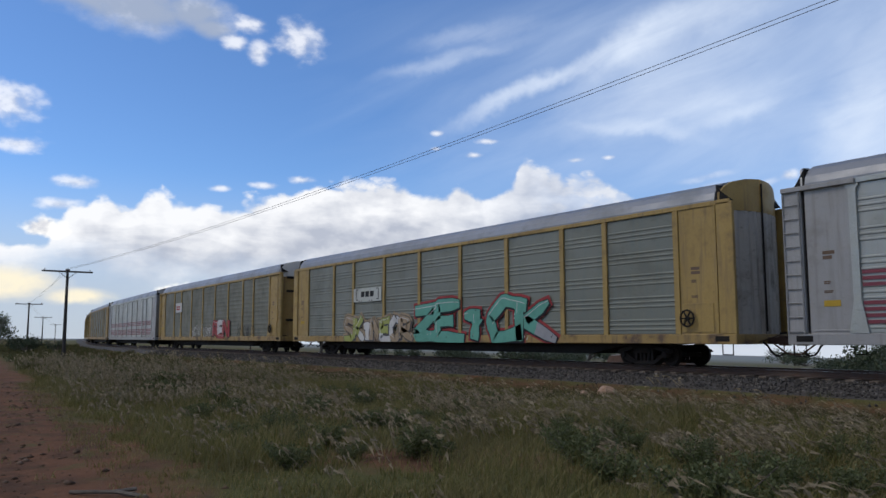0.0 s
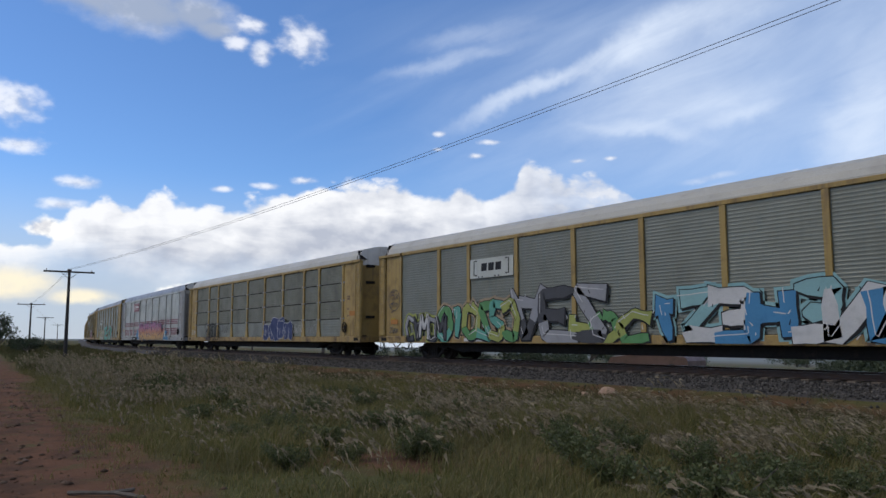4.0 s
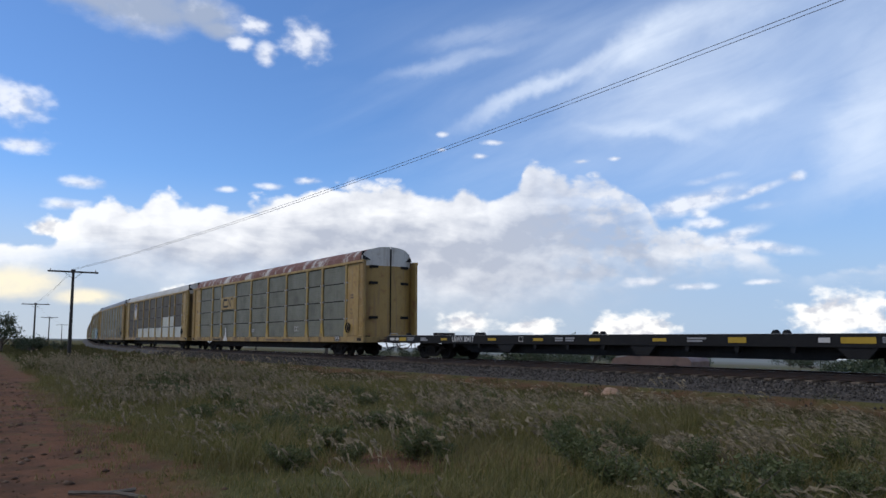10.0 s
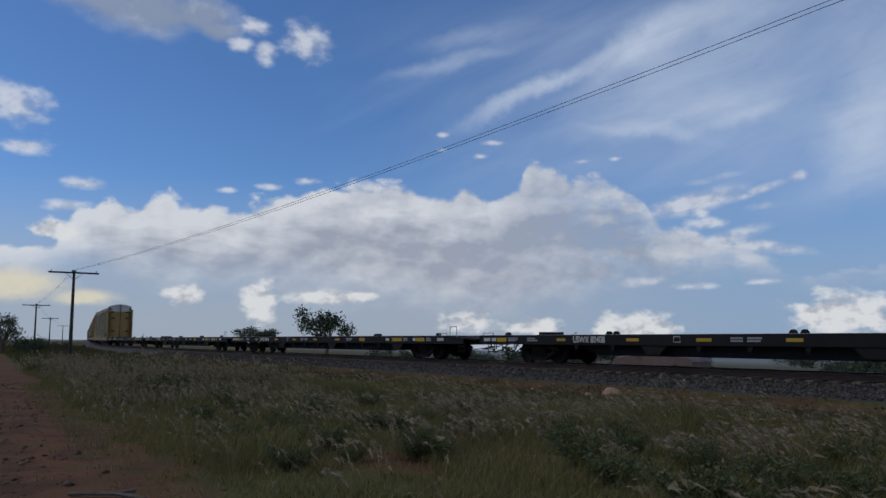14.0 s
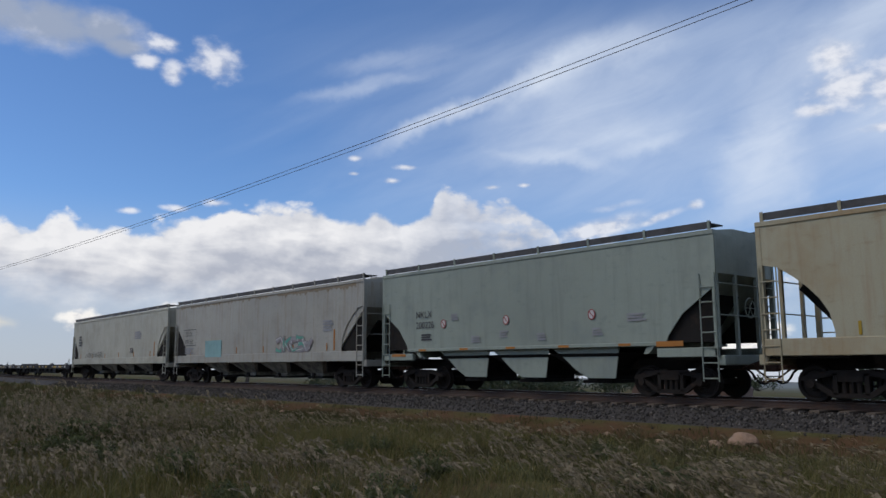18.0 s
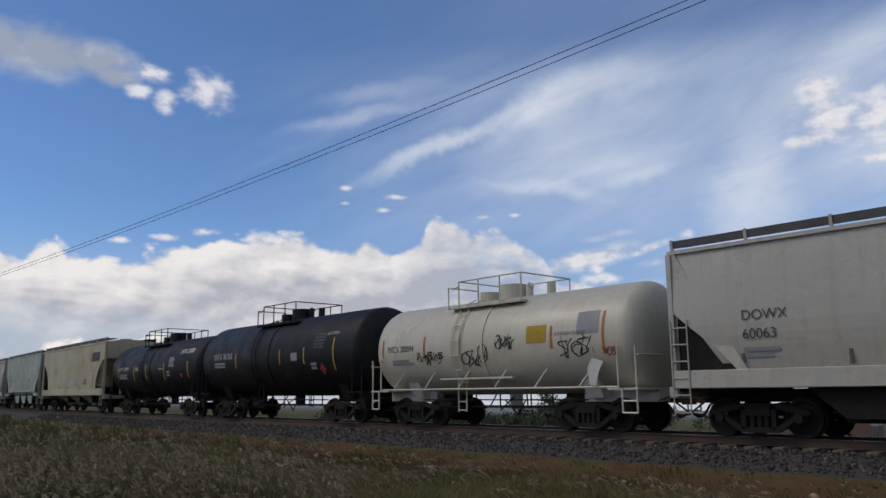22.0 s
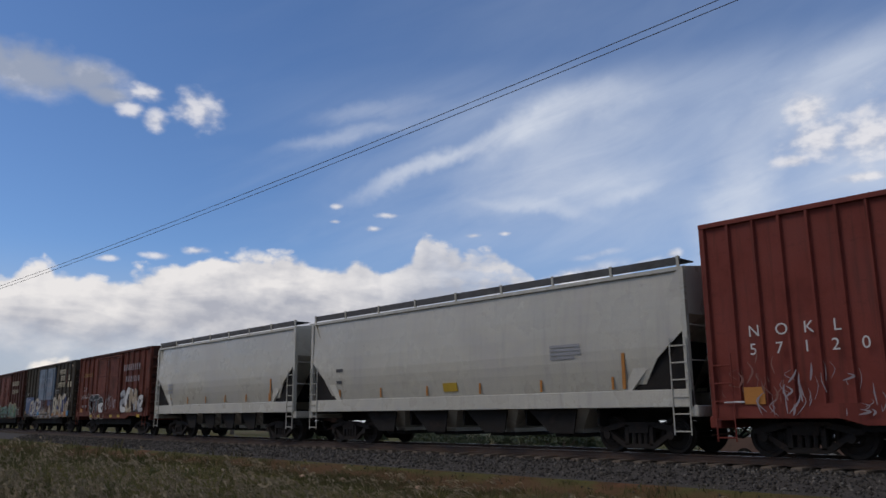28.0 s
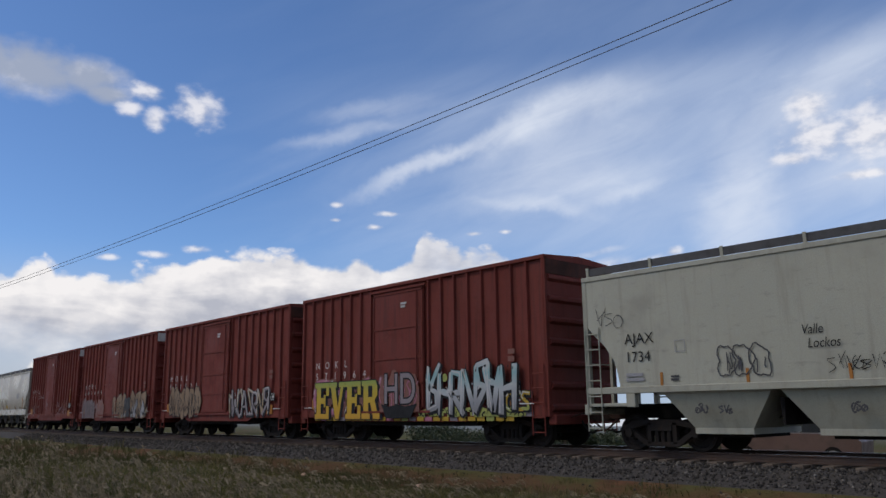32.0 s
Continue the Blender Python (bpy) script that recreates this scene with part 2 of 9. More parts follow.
    h1 = billow(t, stretch, (-0.6, 1.1, 0.0))
    over = calc(t, "ADD", calc(t, "MULTIPLY", calc(t, "SUBTRACT", el, base), 0.5), calc(t, "MULTIPLY", calc(t, "SUBTRACT", n3, 0.5), 2.0))
    bd = calc(t, "ADD", calc(t, "MULTIPLY", calc(t, "ADD", under, 0.25), 0.8), calc(t, "MULTIPLY", h0, 0.8))
    # lit crowns, a soft dark belly some way below them, paler stratus under that
    layer = noisy(t, node(t, "ShaderNodeVectorMath", {0: flat, 1: (0.10, 0.42, 1.0)}, operation="MULTIPLY").outputs[0], 1.0, 6.0, 0.6, 0.6)
    deep = calc(t, "ADD", under, calc(t, "MULTIPLY", calc(t, "SUBTRACT", layer, 0.5), 6.5))
    lit = calc(t, "ADD", ramp(t, deep, 0.4, 4.2, 0.92, 0.18), ramp(t, deep, 4.0, 6.2, 0.0, 0.34))
    lit = calc(t, "ADD", lit, calc(t, "MULTIPLY", calc(t, "SUBTRACT", h0, h1), 0.42))
    lit = calc(t, "ADD", lit, calc(t, "ADD", calc(t, "MULTIPLY", calc(t, "SUBTRACT", n3, 0.5), 0.7), ramp(t, az, -66.0, -47.0, 0.10, -0.26)))
    grey = blend(t, ramp_lin(t, lit, 0.0, 1.05), (0.46, 0.49, 0.57), (0.91, 0.91, 0.92))
    mask = calc(t, "MULTIPLY", ramp(t, bd, -0.12, 0.42), ramp(t, over, -0.9, 0.9))
    # towards the east the bank breaks up, and the blue shows through
    torn = calc(t, "MULTIPLY", ramp(t, az, -50.0, -42.0), ramp(t, calc(t, "ADD", calc(t, "MULTIPLY", n3, 0.6), calc(t, "MULTIPLY", n2, 0.4)), 0.52, 0.42, 0.0, 0.4))
    mask = calc(t, "MULTIPLY", mask, calc(t, "SUBTRACT", 1.0, torn))
    col = blend(t, calc(t, "MULTIPLY", mask, ramp(t, az, -57.0, -45.0, 0.97, 0.84)), col, grey)
    heads = cloud_field(t, flat, HEADS)
    hd = calc(t, "ADD", calc(t, "SUBTRACT", 1.0, heads), calc(t, "MULTIPLY", calc(t, "SUBTRACT", n2, 0.5), 1.6))
    col = blend(t, ramp(t, hd, 0.05, 0.6, 0, 0.95), col, blend(t, ramp(t, calc(t, "ADD", n2, calc(t, "MULTIPLY", calc(t, "SUBTRACT", h0, h1), 0.25)), 0.26, 0.52), (0.62, 0.62, 0.66), (1.0, 0.98, 0.94)))
    # where the low sun stands behind the cloud
    glow = cloud_field(t, flat, GLOW)
    gd = calc(t, "ADD", calc(t, "SUBTRACT", 1.0, glow), calc(t, "MULTIPLY", calc(t, "SUBTRACT", n1, 0.5), 1.3))
    gm = calc(t, "MULTIPLY", ramp(t, gd, 0.0, 0.7, 0, 0.95), ramp(t, calc(t, "ADD", el, calc(t, "MULTIPLY", calc(t, "SUBTRACT", n2, 0.5), 1.2)), 2.0, 2.7))
    col = blend(t, gm, col, blend(t, ramp(t, n3, 0.4, 0.6), (0.80, 0.76, 0.66), (0.96, 0.87, 0.66)))
    # the bare half of the sky behind the camera carries loose cloud too
    rest = calc(t, "MULTIPLY", ramp(t, n3, 0.48, 0.6), ramp(t, calc(t, "ABSOLUTE", calc(t, "ADD", az, 30)), 55, 80))
    col = blend(t, rest, col, (0.8, 0.82, 0.88))
    # bright mist along and below the horizon
    col = blend(t, ramp(t, el, 0.3, -0.8), col, (0.60, 0.65, 0.73))
    out = node(t, "ShaderNodeBackground", {"Color": col, "Strength": 1.0})
    t.links.new(out.outputs[0], node(t, "ShaderNodeOutputWorld").inputs[0])


make_world()
sun = new("sun", bpy.data.lights.new("sun", "SUN"))
sun.data.energy, sun.data.angle, sun.data.color = 1.25, radians(20), (1.0, 0.90, 0.76)
sun.matrix_world = look((-48, -66, 88), (0, 0, 0))


# ---- materials ----
def surface(name, colour, rough=0.6, metal=0.0, spot=None, spot_scale=3.0, spot_range=(0.5, 0.75), grain=0.12, grain_scale=40.0,
            bump=0.15, streak=None, streak_amount=0.6, stretch=(1, 1, 1), spec=0.5):
    """A painted, rusted or earthy surface: stains of a second colour, fine grain, optional downward streaks of dirt."""
    m = bpy.data.materials.new(name)
    m.use_nodes = True
    t = m.node_tree
    b = t.nodes["Principled BSDF"]
    vec = node(t, "ShaderNodeTexCoord").outputs["Object"]
    info = node(t, "ShaderNodeObjectInfo").outputs["Random"]
    shift = node(t, "ShaderNodeVectorMath", {0: vec, 1: node(t, "ShaderNodeVectorMath", {0: info, 1: (37.0, 91.0, 53.0)},
                                                              operation="MULTIPLY").outputs[0]}, operation="ADD").outputs[0]
    if stretch != (1, 1, 1):
        shift = node(t, "ShaderNodeVectorMath", {0: shift, 1: stretch}, operation="MULTIPLY").outputs[0]
    fine = noisy(t, shift, grain_scale, 4.0, 0.65)
    big = noisy(t, shift, spot_scale, 6.0, 0.62)
    wide = noisy(t, shift, spot_scale * 0.23, 3.0, 0.5)
    col = blend(t, ramp(t, fine, 0.25, 0.75), [c * (1 - grain) for c in colour], [min(1, c * (1 + grain)) for c in colour])
    col = blend(t, ramp(t, wide, 0.35, 0.7, 0, 0.35), col, [c * 0.62 for c in colour])
    if spot:
        patchy = calc(t, "ADD", big, calc(t, "MULTIPLY", calc(t, "SUBTRACT", fine, 0.5), 0.35))
        col = blend(t, ramp(t, patchy, *spot_range), col, spot)
        scuff = noisy(t, node(t, "ShaderNodeVectorMath", {0: shift, 1: (1.0, 1.0, 2.6)}, operation="MULTIPLY").outputs[0], spot_scale * 3.7, 5.0, 0.7)
        col = blend(t, ramp(t, scuff, 0.56, 0.72, 0, 0.55), col, [c * 0.8 for c in spot])
    if streak:
        run = noisy(t, node(t, "ShaderNodeVectorMath", {0: shift, 1: (2.2, 2.2, 0.16)}, operation="MULTIPLY").outputs[0], 2.6, 5.0, 0.6)
        col = blend(t, ramp(t, run, 0.48, 0.72, 0, streak_amount), col, streak)
    t.links.new(col, b.inputs["Base Color"])
    t.links.new(ramp(t, big, 0.3, 0.7, max(0.05, rough - 0.12), min(1, rough + 0.12)), b.inputs["Roughness"])
    b.inputs["Metallic"].default_value = metal
    b.inputs["Specular IOR Level"].default_value = spec
    if bump:
        n = node(t, "ShaderNodeBump", {"Height": fine, "Strength": bump, "Distance": 0.02})
        t.links.new(n.outputs[0], b.inputs["Normal"])
    return m


def mix_ground():
    """Earth, litter and short turf in patches, bare red soil on the cart track."""
    m = bpy.data.materials.new("soil_and_turf")
    m.use_nodes = True
    t = m.node_tree
    b = t.nodes["Principled BSDF"]
    vec = node(t, "ShaderNodeTexCoord").outputs["Object"]
    a = noisy(t, vec, 0.35, 6.0, 0.6)
    f = noisy(t, vec, 9.0, 5.0, 0.7)
    g = noisy(t, vec, 60.0, 3.0, 0.6)
    turf = blend(t, f, (0.05, 0.052, 0.016), (0.125, 0.115, 0.042))
    soil = blend(t, f, (0.085, 0.040, 0.021), (0.20, 0.098, 0.052))
    soil = blend(t, ramp(t, noisy(t, vec, 1.1, 5.0, 0.65), 0.42, 0.66, 0.0, 0.7), soil, (0.055, 0.033, 0.02))
    col = blend(t, ramp(t, a, 0.50, 0.66), turf, soil)
    # cart track of red soil beside the camera
    xyz = node(t, "ShaderNodeSeparateXYZ", {0: vec})
    off = calc(t, "ABSOLUTE", calc(t, "ADD", calc(t, "ADD", xyz.outputs[1], TRACK_Y), calc(t, "MULTIPLY", xyz.outputs[0], TRACK_SLOPE)))
    off = calc(t, "ADD", off, calc(t, "MULTIPLY", calc(t, "SUBTRACT", noisy(t, vec, 0.8, 4.0), 0.5), 2.2))
    tufty = calc(t, "MULTIPLY", ramp(t, noisy(t, vec, 1.7, 5.0, 0.65), 0.55, 0.68), 0.75)
    col = blend(t, ramp(t, off, 2.7, 1.5), col, blend(t, tufty, soil, turf))
    # a strip of washed-out red earth below the ballast
    strip = calc(t, "ADD", calc(t, "ABSOLUTE", calc(t, "ADD", xyz.outputs[1], 4.1)), calc(t, "MULTIPLY", calc(t, "SUBTRACT", a, 0.55), 5.0))
    col = blend(t, ramp(t, strip, 1.1, 0.3, 0, 0.75), col, blend(t, f, (0.07, 0.036, 0.022), (0.16, 0.072, 0.042)))
    # aerial haze painted into the soil colour, paling the plain far beyond the track
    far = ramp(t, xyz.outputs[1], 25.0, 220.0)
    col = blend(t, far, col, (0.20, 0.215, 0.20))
    t.links.new(col, b.inputs["Base Color"])
    b.inputs["Roughness"].default_value = 0.95
    b.inputs["Specular IOR Level"].default_value = 0.1
    n = node(t, "ShaderNodeBump", {"Height": calc(t, "ADD", f, calc(t, "MULTIPLY", g, 0.4)), "Strength": 0.6, "Distance": 0.08})
    t.links.new(n.outputs[0], b.inputs["Normal"])
    return m


TRACK_Y, TRACK_SLOPE = 21.9, 0.083


# ---- helpers for meshes ----
def mesh_from(name, verts, faces, mats, indices=None, smooth=False):
    me = bpy.data.meshes.new(name)
    me.from_pydata([tuple(v) for v in verts], [], faces)
    for m in mats:
        me.materials.append(m)
    if indices is not None:
        me.polygons.foreach_set("material_index", indices)
    if smooth:
        me.polygons.foreach_set("use_smooth", [True] * len(me.polygons))
    me.update()
    return me


def part(name, bm, material, parent, label="", at=None, smooth=False):
    """Links a bmesh, or a mesh made before, as one mesh object under a thing or a part."""
    if isinstance(bm, bpy.types.Mesh):
        me = bm
    else:
        me = bpy.data.meshes.new(name)
        bm.normal_update()
        bm.to_mesh(me)
        bm.free()
        for m in material if isinstance(material, (list, tuple)) else [material]:
            me.materials.append(m)
        if smooth:
            me.polygons.foreach_set("use_smooth", [True] * len(me.polygons))
    ob = new(name, me)
    ob.parent = parent
    if at is not None:
        ob.matrix_basis = at
    if label:
        ob["label"] = label
    return ob


def thing(name, label, category, group="", kind=""):
    return tagged(new(name), label, category, group, kind)


def box(bm, x0, x1, y0, y1, z0, z1, bevel=0.0, mat=0):
    vs = [bm.verts.new((x, y, z)) for x in (x0, x1) for y in (y0, y1) for z in (z0, z1)]
    fs = [bm.faces.new([vs[i] for i in f]) for f in ((0, 1, 3, 2), (4, 6, 7, 5), (0, 4, 5, 1), (2, 3, 7, 6), (0, 2, 6, 4), (1, 5, 7, 3))]
    for f in fs:
        f.material_index = mat
    if bevel:
        bmesh.ops.bevel(bm, geom=list({e for f in fs for e in f.edges}), offset=bevel, segments=1, affect="EDGES", profile=0.5)
    return bm


def bx(*a, bevel=0.0):
    return box(bmesh.new(), *a, bevel=bevel)


def rod(bm, a, b, r, sides=6, mat=0):
    a, b = Vector(a), Vector(b)
    turn = (b - a).to_track_quat("Z", "Y").to_matrix()
    ring = []
    for p in (a, b):
        ring.append([bm.verts.new(p + turn @ Vector((r * math.cos(i * 2 * math.pi / sides), r * math.sin(i * 2 * math.pi / sides), 0)))
                     for i in range(sides)])
    for i in range(sides):
        j = (i + 1) % sides
        bm.faces.new((ring[0][i], ring[0][j], ring[1][j], ring[1][i])).material_index = mat
    bm.faces.new(ring[0][::-1]).material_index = mat
    bm.faces.new(ring[1]).material_index = mat
    return bm


def rods(pairs, r, sides=6):
    bm = bmesh.new()
    for a, b in pairs:
        rod(bm, a, b, r, sides)
    return bm


def prism(bm, outline, axis, lo, hi, mat=0):
    """An outline of (u, v) drawn out along axis: 'x' takes (y, z), 'y' takes (x, z), 'z' takes (x, y)."""
    put = {"x": lambda u, v, w: (w, u, v), "y": lambda u, v, w: (u, w, v), "z": lambda u, v, w: (u, v, w)}[axis]
    a = [bm.verts.new(put(u, v, lo)) for u, v in outline]
    b = [bm.verts.new(put(u, v, hi)) for u, v in outline]
    n = len(a)
    fs = [bm.faces.new((a[i], a[(i + 1) % n], b[(i + 1) % n], b[i])) for i in range(n)]
    fs += [bm.faces.new(a[::-1]), bm.faces.new(b)]
    for f in fs:
        f.material_index = mat
    bmesh.ops.recalc_face_normals(bm, faces=fs)
    return bm


# ---- the line of the track: straight, then a long curve away to the north ----
CURVE_X, CURVE_R, CURVE_END = -34.0, 700.0, 0.185


def along(s, off=0.0):
    """The place and the heading, in degrees, s metres along the track."""
    if s > CURVE_X:
        return s, off, 0.0
    a = min(CURVE_END, (CURVE_X - s) / CURVE_R)
    rest = CURVE_X - s - a * CURVE_R
    return (CURVE_X - (CURVE_R - off) * math.sin(a) - rest * math.cos(a), CURVE_R - (CURVE_R - off) * math.cos(a) + rest * math.sin(a), -math.degrees(a))


def offset(x, y):
    """Metres from the track's centre line, positive on its far side."""
    if x > CURVE_X:
        return y
    c, s = math.cos(CURVE_END), math.sin(CURVE_END)
    u, v = x - CURVE_X + CURVE_R * s, y - CURVE_R * (1 - c)
    if v * s - u * c > 0:
        return u * s + v * c
    return CURVE_R - math.hypot(x - CURVE_X, y - CURVE_R)


def ground_height(x, y):
    d = offset(x, y)
    lump = 0.12 * noise.noise((x * 0.11, y * 0.11, 0.3)) + 0.05 * noise.noise((x * 0.5, y * 0.5, 1.7))
    bed = -0.42 if abs(d) < 2.2 else -0.42 - min(abs(d) - 2.2, 1.6) * 0.22
    if d > 3.8:
        return bed - 0.03 * (d - 3.8) + lump
    if d < -3.8:
        w = min(1.0, (-d - 3.8) / 4)
        return bed + w * (0.05 + lump) 
    return bed


def make_ground():
    xs = sorted(set([-4500, -3000, -1800, -1100, -700, -450, -320, 80, 120, 200, 400, 900, 2000, 4000]
                    + [-240 + 6 * i for i in range(20)] + [-120 + 1.0 * i for i in range(180)]))
    ys = sorted(set([-4000, -1500, -500, -200, -100, -60, 14, 18, 24, 32, 45, 65, 95, 140, 220, 360, 600, 1000, 1800, 3000, 4500]
                    + [-50 + 2 * i for i in range(10)] + [-30 + 0.6 * i for i in range(68)]))
    verts = [(x, y, ground_height(x, y)) for x in xs for y in ys]
    ny = len(ys)
    faces = [(i * ny + j, (i + 1) * ny + j, (i + 1) * ny + j + 1, i * ny + j + 1) for i in range(len(xs) - 1) for j in range(ny - 1)]
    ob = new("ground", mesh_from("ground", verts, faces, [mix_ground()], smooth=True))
    return tagged(ob, "red earth with short turf and weeds", "ground", kind="structure")


make_ground()


# ---- rails, sleepers, ballast ----
RUST = surface("rusty_rail_steel", (0.055, 0.034, 0.025), 0.8, 0.1, spot=(0.085, 0.045, 0.028), spot_scale=5)
WORN = surface("polished_rail_head", (0.32, 0.31, 0.30), 0.35, 0.9, grain=0.2)
TIMBER = surface("weathered_timber", (0.10, 0.075, 0.055), 0.9, spot=(0.17, 0.14, 0.11), spot_scale=4, stretch=(1, 0.15, 1), bump=0.4)
BALLAST = surface("grey_ballast", (0.032, 0.027, 0.023), 0.95, spot=(0.062, 0.054, 0.046), spot_scale=30, spot_range=(0.45, 0.6), grain=0.4, grain_scale=18, bump=0.9)


def varied(name, colours, rough=0.9, grain_scale=30.0, translucent=0.0, spec=0.3, drift=None):
    """A material whose colour is picked island by island from a few, with fine grain."""
    m = bpy.data.materials.new(name)
    m.use_nodes = True
    t = m.node_tree
    b = t.nodes["Principled BSDF"]
    isle = node(t, "ShaderNodeNewGeometry").outputs["Random Per Island"]
    r = node(t, "ShaderNodeValToRGB", {0: isle})
    r.color_ramp.interpolation = "LINEAR"
    while len(r.color_ramp.elements) < len(colours):
        r.color_ramp.elements.new(0.5)
    for i, c in enumerate(colours):
        r.color_ramp.elements[i].position = i / max(1, len(colours) - 1)
        r.color_ramp.elements[i].color = (*c, 1)
    f = noisy(t, node(t, "ShaderNodeTexCoord").outputs["Object"], grain_scale, 4.0, 0.6)
    col = blend(t, ramp(t, f, 0.3, 0.7, 0.0, 0.4), r.outputs[0], [c * 0.5 for c in colours[0]])
    if drift:
        wide = noisy(t, node(t, "ShaderNodeTexCoord").outputs["Object"], 0.55, 4.0, 0.6)
        col = blend(t, ramp(t, wide, 0.47, 0.62, 0.0, 0.75), col, drift)
    t.links.new(col, b.inputs["Base Color"])
    b.inputs["Roughness"].default_value = rough
    b.inputs["Specular IOR Level"].default_value = spec
    if translucent:
        out = [n for n in t.nodes if n.type == "OUTPUT_MATERIAL"][0]
        thin = node(t, "ShaderNodeBsdfTranslucent", {"Color": col})
        both = node(t, "ShaderNodeMixShader", {0: translucent, 1: b.outputs[0], 2: thin.outputs[0]})
        t.links.new(both.outputs[0], out.inputs[0])
    return m


STONE = varied("crushed_stone", [(0.022, 0.019, 0.016), (0.04, 0.035, 0.03), (0.066, 0.058, 0.05), (0.19, 0.17, 0.145)], grain_scale=25)
BLADE = varied("grass_blades", [(0.095, 0.098, 0.024), (0.165, 0.152, 0.042), (0.225, 0.192, 0.066), (0.31, 0.235, 0.11)], 0.7, 6.0, 0.35, drift=(0.17, 0.145, 0.06))
TURF = varied("short_dark_turf", [(0.04, 0.048, 0.012), (0.07, 0.074, 0.02), (0.105, 0.098, 0.032), (0.16, 0.125, 0.055)], 0.8, 6.0, 0.25, drift=(0.085, 0.075, 0.03))
STRAW = varied("dry_seed_grass", [(0.07, 0.08, 0.024), (0.11, 0.115, 0.04), (0.17, 0.15, 0.07), (0.25, 0.21, 0.11)], 0.8, 8.0, 0.45)
PLUME = varied("feathery_seed_heads", [(0.17, 0.135, 0.08), (0.23, 0.185, 0.112), (0.30, 0.242, 0.152), (0.38, 0.31, 0.205)], 0.9, 8.0, 0.4)
LEAF = varied("weed_leaves", [(0.06, 0.075, 0.024), (0.11, 0.125, 0.042), (0.17, 0.175, 0.08)], 0.6, 12.0, 0.3)
TREELEAF = varied("acacia_leaves", [(0.03, 0.045, 0.022), (0.05, 0.07, 0.032), (0.085, 0.095, 0.05)], 0.65, 10.0)
BARK = surface("grey_bark", (0.11, 0.09, 0.07), 0.95, spot=(0.06, 0.05, 0.04), spot_scale=6, bump=0.6)
ROCK = surface("tan_boulder", (0.34, 0.22, 0.14), 0.9, spot=(0.20, 0.13, 0.09), spot_scale=5, bump=0.7)


def ribbon_along(profile, s_list):
    """A profile of (offset, height) swept along the track."""
    verts, faces, n = [], [], len(profile)
    for s in s_list:
        for off, z in profile:
            x, y, _ = along(s, off)
            verts.append((x, y, z))
    for i in range(len(s_list) - 1):
        for j in range(n):
            k = (j + 1) % n
            faces.append((i * n + j, i * n + k, (i + 1) * n + k, (i + 1) * n + j))
    return verts, faces


STATIONS = [60, 30] + [10 - 6 * i for i in range(60)] + [-400, -500, -650, -850]


